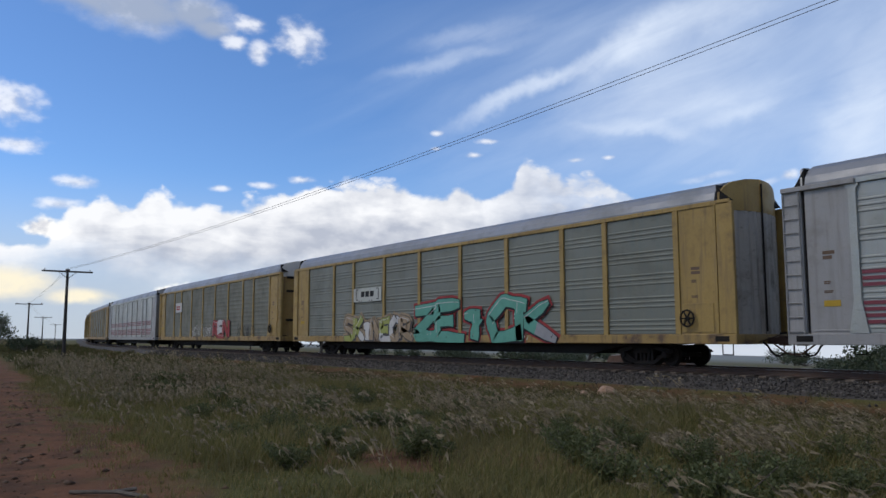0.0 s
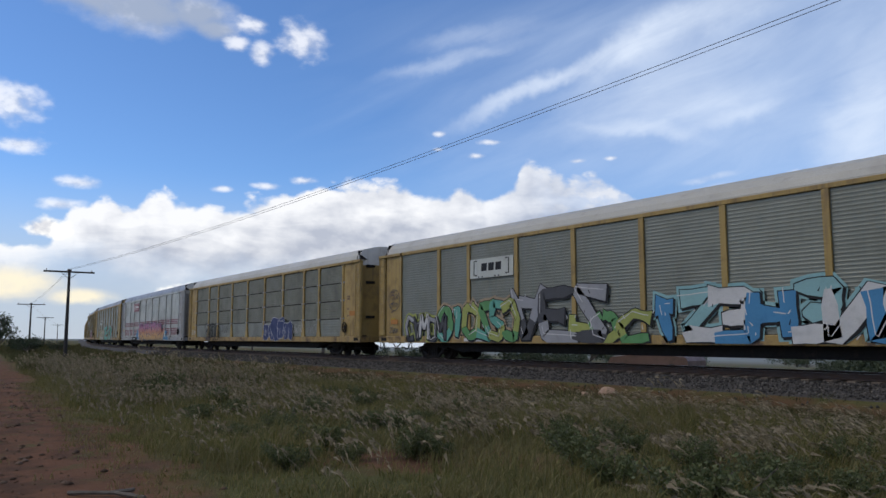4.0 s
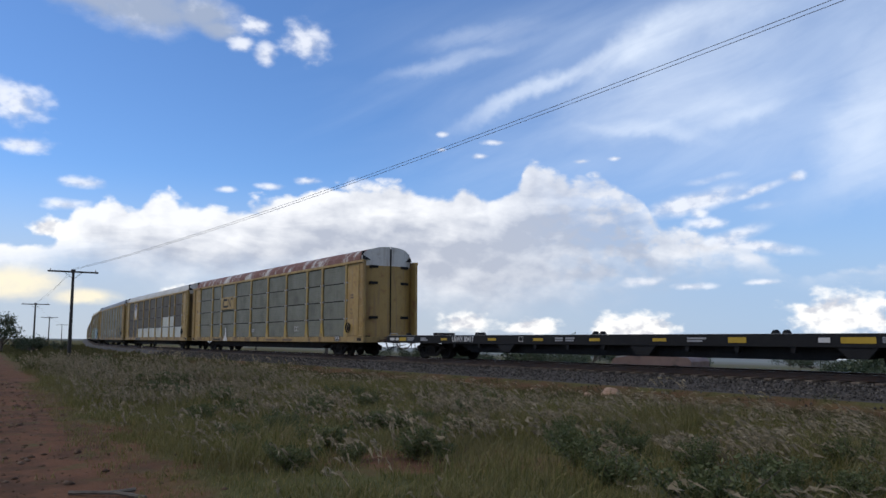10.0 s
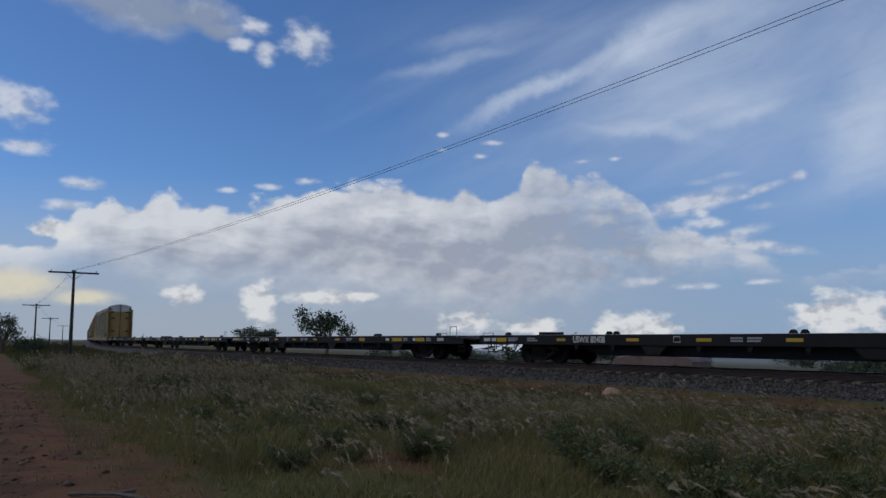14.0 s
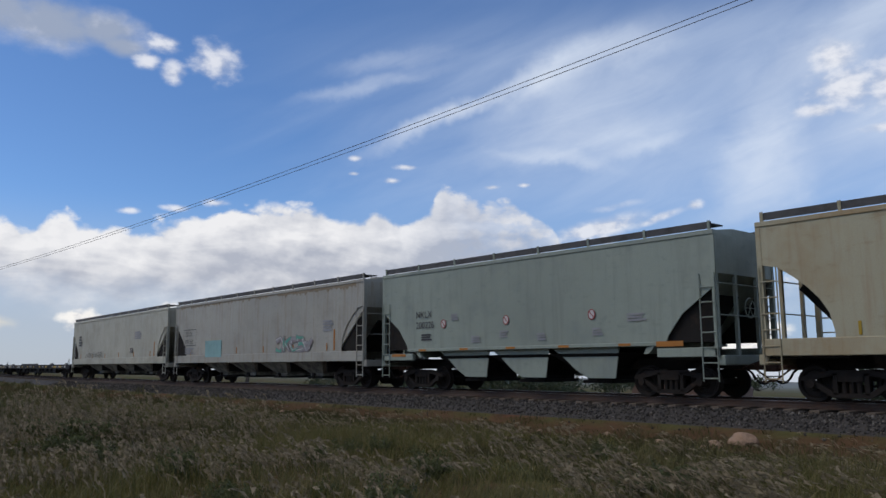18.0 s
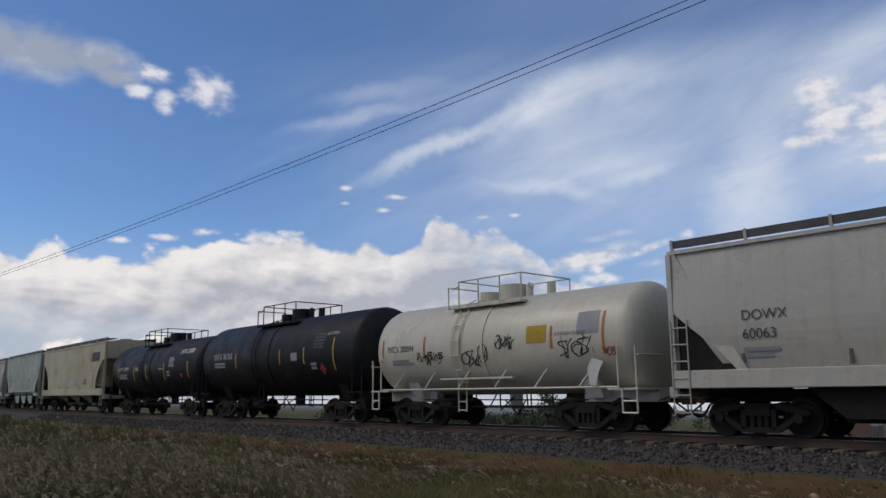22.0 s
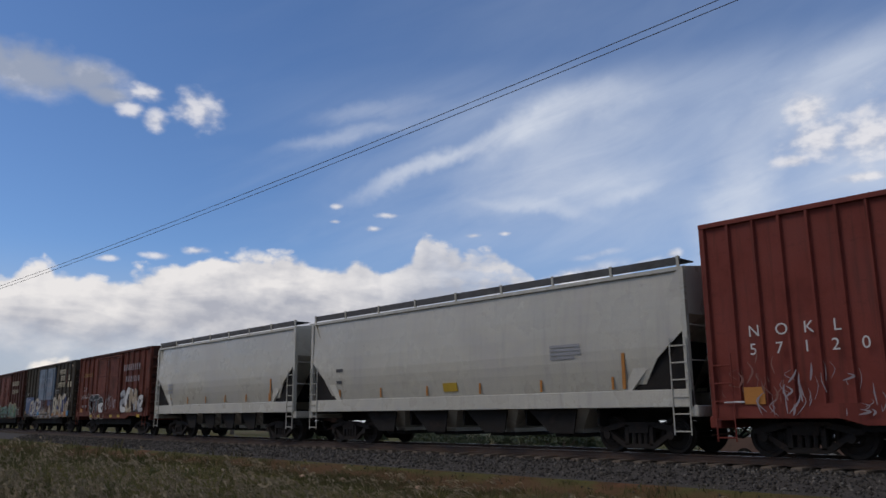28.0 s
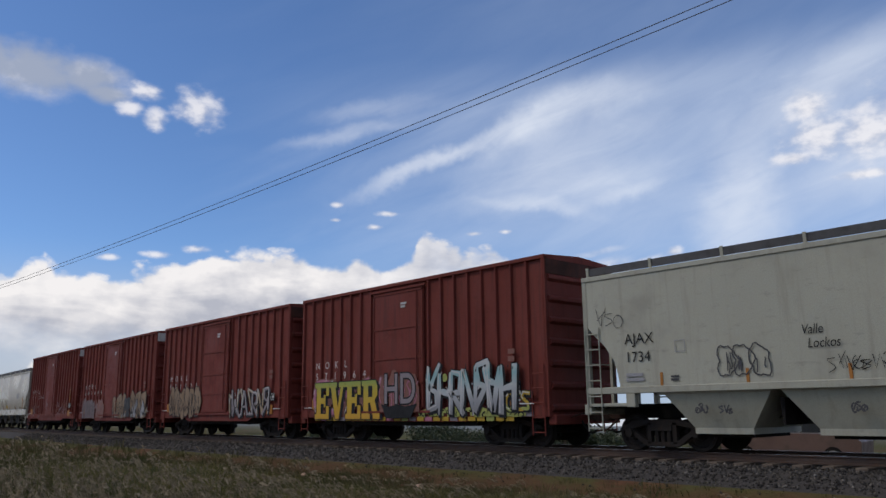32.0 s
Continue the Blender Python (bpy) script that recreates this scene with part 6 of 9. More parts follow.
def autorack(left, label, roof, post_mat, end_mat, rows, top_mat, door_mat, rib=13, stripes=False, far=False, ladder_left=True, foot=True, ribbed=False, sill_mat=None, deep=0.012):
    """A covered car carrier: flat car sill, panelled sides between posts, arched roof, bowed end doors.
    rows: from the bottom, (share of the height, sheet for each bay or one for all)."""
    car = start_car("autorack", label, "railcar", "autoracks of the train", left - 0.65, RACK_L)
    h, w = RACK_L / 2, RACK_W
    part("underframe", prism(bmesh.new(), [(-h + 0.2, 0.92), (h - 0.2, 0.92), (h - 4.9, 0.62), (h - 6.2, 0.36), (-h + 6.2, 0.36), (-h + 4.9, 0.62)], "y", -1.2, 1.2), GRIME_AND_SHADE, car)
    part("sill", bx(-h, h, -w, w, 0.72, 1.02, bevel=0.02), sill_mat or SILL_YELLOW, car, "painted side sill with worn, greasy edges")
    # solid black box stands in for the unlit inside seen between panels
    part("lining", bx(-h + 0.9, h - 0.9, -w + 0.13, w - 0.13, 1.1, 4.9), GRIME_AND_SHADE, car)
    part("floor", bx(-h + 0.3, h - 0.3, -1.45, 1.45, 1.02, 1.08), GRIME_AND_SHADE, car)
    z0, z1 = 1.02, 4.86
    near = [p - RACK_MID for p in POSTS]
    for side in (-1, 1):
        part("top_chord", bx(-h + 0.1, h - 0.1, *sorted((side * (w - 0.1), side * w)), z1, 5.0, bevel=0.01), post_mat if not stripes else SILVER, car)
        posts = near if side < 0 else [-p for p in near][::-1]
        for x in posts:
            bm = bmesh.new()
            if foot:
                out = [(x - 0.17, z1), (x + 0.17, z1), (x + 0.17, z1 - 0.07), (x + 0.10, z1 - 0.14), (x + 0.10, 1.85), (x + 0.25, z0), (x - 0.25, z0), (x - 0.10, 1.85), (x - 0.10, z1 - 0.14), (x - 0.17, z1 - 0.07)]
            else:
                out = [(x - 0.1, z1), (x + 0.1, z1), (x + 0.1, z0), (x - 0.1, z0)]
            prism(bm, out, "y", *sorted((side * (w - 0.09), side * (w + 0.008))))
            part("post", bm, post_mat, car)
        if len(rows) == 4 and side < 0 and not far:
            for x in posts:
                for k in (1, 2, 3):
                    for e in (-0.15, 0.15):
                        part("clip", CLIP, None, car, at=pose(x + e, -w - 0.012, z0 + (z1 - z0) * k / 4))
        for i in range(len(posts) - 1):
            a, b = posts[i] + 0.06, posts[i + 1] - 0.06
            z = z0
            for share, mats in rows:
                ph = (z1 - z0) * share
                sheet = mats[i if side < 0 else -1 - i] if isinstance(mats, list) else mats
                me = panel_mesh(b - a, ph - (0.03 if len(rows) < 3 else 0.055), max(2, round(rib * share)) if rib > 0 else rib, deep)
                m = pose(a, -w + 0.06, z + 0.015) if side < 0 else pose(b, w - 0.06, z + 0.015, 0, 0, 180)
                dress(part("panel", me, None, car, at=m), sheet)
                z += ph
        for s in (-1, 1):
            edge = posts[0] if s < 0 else posts[-1]
            xa, xb = sorted((edge + s * 0.05, s * (h - 0.66)))
            part("end_panel", bx(xa, xb, *sorted((side * (w - 0.09), side * (w - 0.03))), z0, z1), end_mat, car, "plain painted end bay")
            part("corner_post", bx(*(sorted((s * h, s * (h - 0.56)))), *sorted((side * (w - 0.12), side * w)), z0, z1 + 0.06, bevel=0.015), end_mat, car, "broad corner column with rungs")
            # the left upright is black, painting the shade of an open slot
            part("door_post", bx(*sorted((s * (h - 0.58), s * (h - 0.68))), *sorted((side * (w - 0.12), side * (w + 0.0 if s > 0 else w - 0.07))), z0, z1), end_mat if s > 0 else GRIME_AND_SHADE, car, "upright beside the corner column, left one painted as a shaded slot")
            if not far:
                if ladder_left:
                    ladder(car, s * (h - 0.28), side * (w + 0.035), 1.0, z1, end_mat, 0.46)
                    lo, hi = sorted((s * (h - 0.02), edge - s * 0.1))
                    part("header", bx(lo, hi, *sorted((side * (w - 0.04), side * (w + 0.07))), z1 + 0.0, z1 + 0.13, bevel=0.01), end_mat, car, "door header rail over the end bay")
                xm = (xa + xb) / 2
                for k, (dz, ww, hh) in enumerate(((2.95, 0.36, 0.26), (2.45, 0.22, 0.1), (2.2, 0.3, 0.08))):
                    rnd = random.Random(k + int(left) + s)
                    bars(car, xm - 0.2, dz + rnd.uniform(-0.15, 0.15), ww, hh, "brown", side * (w - 0.022), 2, name="stencil", seed=k)
                part("plate", bx(xm - 0.22, xm + 0.22, *sorted((side * (w - 0.03), side * (w - 0.018))), 1.72, 1.88), INK["yellow"], car, "small yellow notice")
                part("hatch_frame", bx(xa + 0.1, xb - 0.1, *sorted((side * (w - 0.03), side * (w - 0.01))), 1.08, 1.12 if s < 0 else 1.95, bevel=0.008), end_mat, car)
                if s > 0:
                    bm = rods([((xa + 0.35, side * (w - 0.02), 1.5), (xa + 0.35, side * (w + 0.1), 1.5))], 0.06, 8)
                    for k in range(12):
                        u, v = k * 0.5236, (k + 1) * 0.5236
                        rod(bm, (xa + 0.35 + 0.25 * math.cos(u), side * (w + 0.08), 1.5 + 0.25 * math.sin(u)), (xa + 0.35 + 0.25 * math.cos(v), side * (w + 0.08), 1.5 + 0.25 * math.sin(v)), 0.03, 5)
                    for k in range(3):
                        u = k * 1.0472
                        rod(bm, (xa + 0.35 - 0.25 * math.cos(u), side * (w + 0.08), 1.5 - 0.25 * math.sin(u)), (xa + 0.35 + 0.25 * math.cos(u), side * (w + 0.08), 1.5 + 0.25 * math.sin(u)), 0.025, 5)
                    part("brake_wheel", bm, GRIME_AND_SHADE, car, "greasy hand brake wheel")
            part("stirrup", rods([((s * (h - 0.15), side * (w - 0.02), 0.72), (s * (h - 0.15), side * (w - 0.02), 0.42)), ((s * (h - 0.15), side * (w - 0.02), 0.42), (s * (h - 0.5), side * (w - 0.02), 0.42)), ((s * (h - 0.5), side * (w - 0.02), 0.42), (s * (h - 0.5), side * (w - 0.02), 0.72))], 0.018), GRIME_AND_SHADE, car)
            part("bolster_pocket", bx(*sorted((s * (h - 0.25), s * (h - 0.72))), *sorted((side * (w - 0.02), side * (w + 0.006))), 0.8, 0.96), GRIME_AND_SHADE, car)
    dress(part("roof", ROOF, None, car, "arched sheet metal roof"), roof)
    for s in (-1, 1):
        for leaf in (-1, 1):
            d = part("end_door", door_leaf(s, leaf, h - 0.08, 1.02, 4.72, ribbed), door_mat, car, "bowed end door leaf")
            part("door_top", door_leaf(s, leaf, h - 0.085, 4.72, None, False), top_mat, d, "scuffed upper end of the door under the roof")
            if not far and not ribbed:
                for z in (1.95, 3.75, 4.6):
                    x = s * (h - 0.08 - 0.42 * (0.8 / 1.46) ** 2)
                    part("slot", bx(*sorted((x - s * 0.06, x + s * 0.035)), leaf * 0.8 - 0.36, leaf * 0.8 + 0.36, z, z + 0.14), GRIME_AND_SHADE, d)
        part("lock_bar", rods([((s * (h - 0.04), 0.0, 1.1), (s * (h - 0.04), 0.0, 5.6))], 0.03), GRIME_AND_SHADE, car, "dark locking bar between the door leaves")
        # black wedge fills the roof end's gap in place of its shade
        part("roof_edge", prism(bmesh.new(), [(s * (h - 0.62), 5.02), (s * (h - 0.30), 5.02), (s * (h - 0.62), 5.5)], "y", -1.44, 1.44), GRIME_AND_SHADE, car, "black wedge painted as the shaded gap under the cut roof end")
    running_gear(car, RACK_L, 3.9, 0.36, 0.55)
    if stripes:
        for z in (1.26, 1.42, 1.58, 1.74, 2.2, 2.36, 2.52):
            bm = bmesh.new()
            for a, b in zip(near, near[1:]):
                flat_quad(bm, a + 0.13, b - 0.13, z, z + 0.095, -w + 0.03)
            part("stripe", bm, MAROON, car, "maroon painted stripe")
    return car


def make_autoracks():
    side = -RACK_W - 0.012
    h = RACK_MID
    plain = [(1.0, GALV)]
    autorack(-158.6, "yellow autorack with grey side panels, far up the train", ROOF_GREY, YELLOW, YELLOW, plain, FADED_WHITE, OCHRE, far=True)
    autorack(-126.88, "yellow autorack with grey side panels, far up the train", ROOF_WHITE, YELLOW, YELLOW, plain, FADED_WHITE, OCHRE, far=True)
    autorack(-95.16, "tan autorack with yellow posts, far up the train", ROOF_GREY, OCHRE, OCHRE, [(1.0, GALV_DARK)], FADED_WHITE, OCHRE, far=True)
    c = autorack(-63.44, "silver autorack with maroon stripes, far up the train", ROOF_GREY, SILVER, GREY_PAINT, [(1.0, SILVER)], GREY_PAINT, GREY_PAINT, rib=-5, stripes=True, far=True, foot=False, sill_mat=GREY_PAINT, ribbed=True)
    c = autorack(-31.72, "autorack with dark grey panels, yellow ends and a white plate", ROOF_GREY, YELLOW, YELLOW, [(1.0, GALV_DARK)], FADED_WHITE, OCHRE)
    part("plate", bx(-9.3, -7.4, side - 0.01, side, 3.1, 3.9), INK["white"], c, "white plate with a pale red mark")
    bars(c, -9.1, 3.3, 1.5, 0.4, "red", side - 0.014, 2)
    sprayed(c, 1.5, 5.2, 0.9, 2.3, ["red", "white"], 101, side)
    tag(c, -4, 1.2, 1.0, 1.9, "white", 102, side, 0.06)
    tag(c, 7, 10.5, 1.0, 1.8, "black", 103, side, 0.06)

    c = autorack(0, "autorack with ribbed galvanised panels, yellow ends and teal graffiti", ROOF_GREY, YELLOW, YELLOW, plain, YELLOW, DIRTY_END, rib=-5, ladder_left=False, foot=False, ribbed=True, deep=0.016)
    brackets(c, 6.8 - h, 9.6 - h, 2.75, 3.45, side)
    sprayed(c, 6.0 - h, 12.3 - h, 0.76, 2.0, ["tan", "lime", "white"], 7, side, outline="darkgrey", glow="tan", forms="skineor", label="yellow and white sprayed graffiti letters")
    sprayed(c, 12.7 - h, 21.7 - h, 0.74, 2.45, ["teal", "teal", "teal", "grey"], 8, side, forms="zeick", thick=0.3, glow="red", label="large teal and grey sprayed graffiti letters")

    c = autorack(31.72, "silver autorack with maroon stripes and pink and blue graffiti", ROOF_GREY, SILVER, GREY_PAINT, [(1.0, SILVER)], FADED_WHITE, GREY_PAINT, rib=-5, stripes=True, sill_mat=GREY_PAINT, ribbed=True, deep=0.022)
    part("sign", bx(6.85 - h, 9.65 - h, side - 0.02, side + 0.01, 3.75, 4.62), MAROON, c, "dark red company plate with a white emblem")
    bm = bmesh.new()
    bm.faces.new([bm.verts.new((7.35 - h + 0.26 * math.cos(a * 0.4), side - 0.024, 4.2 + 0.26 * math.sin(a * 0.4))) for a in range(16)])
    flat_quad(bm, 7.85 - h, 9.4 - h, 4.1, 4.34, side - 0.024)
    flat_quad(bm, 8.1 - h, 9.1 - h, 3.95, 4.0, side - 0.024)
    part("emblem", bm, INK["white"], c)
    blocky(c, 9.9 - h, 22.2 - h, 0.78, 2.05, "sunset", 9, side + 0.008, outline="navy", glow="blue", letters=9)
    sprayed(c, 10.6 - h, 20.6 - h, 0.78, 2.4, ["sunset"], 12, side - 0.03, outline="navy", forms="macemoskm", thick=0.25, label="wide graffiti fading from yellow to pink on blue")
    lettering(c, "OUTLAWS", 20.5 - h, 2.5, 0.22, "darkgrey", side)
    lettering(c, "ETTX 705428", 6.3 - h, 0.8, 0.2, "white", side - 0.004)
    part("plate", bx(6.15 - h, 9.0 - h, side - 0.001, side + 0.01, 0.72, 1.06), INK["black"], c, "black number plate field")
    tags_panel(c, 24.1 - h, 0.82, side)

    c = autorack(63.44, "autorack with four rows of dark panels, yellow posts and white roof", ROOF_WHITE, YELLOW, YELLOW, [(0.25, GALV)] + [(0.25, GALV_DARK)] * 3, FADED_WHITE, YELLOW, rib=24, deep=0.008)
    bubble(c, 3.9 - h, 7.2 - h, 0.8, 2.05, None, 111, side, letters=4, width=0.07)
    bubble(c, 4.2 - h, 7.0 - h, 0.95, 1.9, None, 118, side - 0.006, letters=4, width=0.05)
    tag(c, 7.8 - h, 9.2 - h, 1.3, 2.0, "black", 112, side, 0.04)
    bubble(c, 16.2 - h, 18.0 - h, 0.82, 1.9, "navy", 113, side, outline="white", letters=2, width=0.03)
    bubble(c, 17.6 - h, 19.4 - h, 0.74, 2.25, "navy", 119, side - 0.008, outline="white", letters=1, width=0.03)
    bubble(c, 18.6 - h, 20.8 - h, 0.85, 2.0, "navy", 116, side - 0.012, outline="white", letters=2, width=0.03, label="navy graffiti letters outlined in white")
    tag(c, 20.9 - h, 22.3 - h, 1.2, 1.7, "white", 114, side, 0.035)
    tag(c, 23.0 - h, 24.4 - h, 1.1, 1.7, "grey", 117, side, 0.035)
    part("plate", bx(28.3 - h, 28.9 - h, side - 0.004, side + 0.01, 2.1, 2.35), INK["orange"], c, "small orange plate")
    tag(c, 0.4 - h, 1.4 - h, 1.2, 1.6, "white", 115, side, 0.06)

    c = autorack(95.16, "autorack with ribbed grey panels, white roof and green graffiti", ROOF_WHITE, YELLOW, YELLOW, plain, FADED_WHITE, YELLOW, rib=34, deep=0.006, foot=False)
    brackets(c, 6.85 - h, 9.65 - h, 3.4, 4.2, side)
    sprayed(c, 1.9 - h, 4.9 - h, 0.78, 2.0, ["grey", "darkgrey", "white"], 121, side, letters=5, thick=0.2, glow="lime")
    bm = bmesh.new()
    ribbon(bm, [(0.78 - h + 0.5 * math.cos(a * 0.314), 2.75 + 0.5 * math.sin(a * 0.314)) for a in range(21)], 0.035, side, 0)
    part("graffiti", bm, INK["darkgrey"], c, "thin dark ring drawn on the end bay")
    tag(c, 0.4 - h, 1.15 - h, 2.75, 3.0, "darkgrey", 126, side, 0.035)
    tag(c, 0.4 - h, 1.15 - h, 2.4, 2.65, "darkgrey", 127, side, 0.035)
    tag(c, 0.35 - h, 1.2 - h, 1.15, 1.45, "darkgrey", 128, side, 0.04)
    part("plate", bx(0.5 - h, 1.1 - h, side - 0.004, side + 0.01, 1.6, 1.82), INK["orange"], c, "small orange plate")
    sprayed(c, 4.6 - h, 10.0 - h, 0.8, 2.5, ["green", "teal", "lime"], 122, side, letters=6, glow="tan", label="green and teal sprayed graffiti letters")
    sprayed(c, 9.8 - h, 14.6 - h, 0.8, 2.9, ["grey", "darkgrey"], 123, side, letters=3, thick=0.18)
    sprayed(c, 16.5 - h, 26.0 - h, 0.8, 2.4, ["blue", "aqua", "white"], 124, side, letters=8, glow="aqua", label="blue and white sprayed graffiti letters")
    sprayed(c, 12.8 - h, 16.2 - h, 0.8, 1.9, ["lime", "green"], 125, side, letters=3)
    bars(c, 6.4 - h, 0.8, 1.6, 0.18, "white", side)

    c = autorack(126.88, "autorack with dull grey panels, yellow posts and dark roof", ROOF_DARK, YELLOW, OCHRE, [(0.55, GALV_DARK), (0.45, GALV_DARK)], FADED_WHITE, OCHRE, rib=36, deep=0.006, foot=False, ribbed=True)
    for k, (a, b) in enumerate(((6.9, 8.3), (13.3, 14.6), (16.4, 17.4), (17.7, 18.9), (19.6, 21.7))):
        tag(c, a - h, b - h, 1.25, 2.0, "white", 130 + k, side, 0.05)
    bubble(c, 22.6 - h, 27.4 - h, 0.95, 2.1, None, 137, side, letters=4, width=0.07)
    tag(c, 4.2 - h, 6.0 - h, 0.8, 1.7, "darkgrey", 138, side, 0.06)
    tag(c, 9.4 - h, 13.0 - h, 0.85, 1.6, "darkgrey", 136, side, 0.05)
    tag(c, 0.4 - h, 1.3 - h, 2.5, 3.3, "darkgrey", 139, side, 0.04)
    part("patch", bx(5.9 - h, 8.6 - h, side, side + 0.008, 0.78, 0.97), INK["black"], c)
    lettering(c, "ETTX 702685", 6.05 - h, 0.8, 0.17, "white", side - 0.006)
    letter_blocks(c, 19.8 - h, 0.8, [0.16, 0.16, 0.16], 0.17, "brown", side)
    tags_panel(c, 21.4 - h, 0.76, side)

    panels = BROWN_SHEET
    up = [WHITE_SHEET if i in (6, 7) else BROWN_SHEET for i in range(9)]
    low = [BROWN_SHEET, BROWN_SHEET] + [WHITE_SHEET] * 7
    low[0] = BROWN_SHEET
    c = autorack(158.6, "autorack with dark brown and white panels and yellow ends", ROOF_WHITE, YELLOW, YELLOW, [(0.25, low), (0.25, up), (0.25, panels), (0.25, panels)], FADED_WHITE, BROWN_DOOR, rib=20, deep=0.01, ribbed=True)
    shield(c, 4.75 - h, 6.4 - h, 2.9, 4.75, side)
    part("patch", bx(5.8 - h, 8.6 - h, side, side + 0.008, 0.75, 0.99), INK["darkgrey"], c)
    lettering(c, "ETTX", 6.0 - h, 0.79, 0.17, "white", side - 0.006)
    lettering(c, "800431", 7.2 - h, 0.79, 0.17, "white", side - 0.006)
    letter_blocks(c, 19.8 - h, 0.8, [0.16, 0.16, 0.16], 0.17, "brown", side)
    bars(c, 2.3 - h, 1.3, 1.0, 0.5, "darkgrey", side, 3)

    c = autorack(190.32, "autorack with four rows of grey panels and a rusted white roof", ROOF_RUST, YELLOW, OCHRE, [(0.25, GALV_DARK)] * 4, FADED_WHITE, OCHRE, rib=24, deep=0.007)
    part("emblem_panel", bx(6.8 - h, 9.65 - h, side - 0.008, side + 0.01, 3.05, 3.95), YELLOW, c, "yellow panel with a bold black looped emblem")
    bm = bmesh.new()
    ribbon(bm, [(8.05 - h, 3.75), (7.3 - h, 3.75), (7.12 - h, 3.5), (7.3 - h, 3.25), (8.22 - h, 3.25)], 0.15, side - 0.012, 0)
    ribbon(bm, [(8.3 - h, 3.2), (8.3 - h, 3.8), (8.9 - h, 3.2), (8.9 - h, 3.8), (9.25 - h, 3.8)], 0.15, side - 0.013, 0)
    part("emblem", bm, INK["black"], c)
    for p in POSTS[1:]:
        part("reflector", bx(p - 0.06 - h, p + 0.06 - h, side - 0.004, side, 1.2, 1.75), INK["yellow"], c, "yellow reflective strip")
    part("patch", prism(bmesh.new(), [(7.35 - h, 0.74), (8.25 - h, 0.74), (8.2 - h, 0.98), (8.0 - h, 1.08), (8.02 - h, 1.3), (7.92 - h, 1.42), (7.96 - h, 1.62), (7.85 - h, 1.72), (7.78 - h, 1.5), (7.82 - h, 1.25), (7.6 - h, 1.05), (7.55 - h, 0.95)], "y", side - 0.006, side), INK["white"], c, "white paint splash")
    bars(c, 16.0 - h, 0.79, 2.0, 0.15, "brown", side)
    bars(c, 18.8 - h, 0.79, 2.2, 0.15, "brown", side)
    bars(c, 5.0 - h, 0.79, 1.9, 0.15, "black", side)
    lettering(c, "CC", 20.6 - h, 1.35, 0.3, "white", side)
    bars(c, 13.3 - h, 1.35, 0.6, 0.25, "grey", side, 2)
    tags_panel(c, 26.2 - h, 0.78, side)


def brackets(c, x0, x1, z0, z1, y):
    """A white board with a boxed black emblem."""
    part("emblem_panel", bx(x0, x1, y, y + 0.01, z0, z1), WHITE_SHEET, c, "pale board with a boxed black emblem")
    w, hgt = x1 - x0, z1 - z0
    bm = bmesh.new()
    for s, xx in ((1, x0 + 0.1 * w), (-1, x1 - 0.1 * w)):
        ribbon(bm, [(xx + s * 0.07 * w, z0 + 0.9 * hgt), (xx, z0 + 0.9 * hgt), (xx, z0 + 0.15 * hgt), (xx + s * 0.07 * w, z0 + 0.15 * hgt)], 0.06, y - 0.005, 0)
    for i in range(3):
        flat_quad(bm, x0 + w * (0.27 + 0.165 * i), x0 + w * (0.40 + 0.165 * i), z0 + hgt * 0.35, z0 + hgt * 0.75, y - 0.005, skew=0.03)
    for i in range(4):
        flat_quad(bm, x0 + w * (0.2 + 0.08 * i + (0.22 if i > 1 else 0)), x0 + w * (0.23 + 0.08 * i + (0.22 if i > 1 else 0)), z0 + 0.02, z0 + 0.08, y - 0.005)
    part("emblem", bm, INK["black"], c)


def shield(c, x0, x1, z0, z1, y):
    part("emblem_panel", bx(x0, x1, y - 0.004, y + 0.01, z0, z1), YELLOW, c, "yellow panel with a white and blue shield emblem")
    w, hgt = x1 - x0, z1 - z0
    o = [(0.12, 0.72), (0.2, 0.9), (0.5, 0.96), (0.8, 0.9), (0.88, 0.72), (0.86, 0.25), (0.5, 0.06), (0.14, 0.25)]
    part("emblem", prism(bmesh.new(), [(x0 + u * w, z0 + v * hgt) for u, v in o], "y", y - 0.012, y - 0.004), INK["white"], c)
    o = [(0.12, 0.72), (0.2, 0.9), (0.5, 0.96), (0.8, 0.9), (0.88, 0.72), (0.86, 0.6), (0.14, 0.6)]
    part("emblem", prism(bmesh.new(), [(x0 + u * w, z0 + v * hgt) for u, v in o], "y", y - 0.018, y - 0.012), INK["navy"], c)
    letter_blocks(c, x0 + 0.25 * w, z0 + 0.76 * hgt, [0.1] * 5, 0.12, "white", y - 0.02, 0.05)
    letter_blocks(c, x0 + 0.22 * w, z0 + 0.66 * hgt, [0.1] * 6, 0.12, "white", y - 0.02, 0.05)


def tags_panel(c, x, z, y):
    """The small black scan plate with white frames that freight cars carry."""
    part("scan_plate", bx(x, x + 0.55, y - 0.004, y, z, z + 0.3), INK["black"], c)
    bm = bmesh.new()
    for k in range(2):
        for a, b, e, f in ((0.04, 0.25, 0.03, 0.05), (0.04, 0.25, 0.25, 0.27), (0.04, 0.06, 0.03, 0.27), (0.13, 0.25, 0.1, 0.2)):
            flat_quad(bm, x + a + 0.25 * k, x + b + 0.25 * k, z + e, z + f, y - 0.007)
    part("scan_plate", bm, INK["white"], c)


make_autoracks()


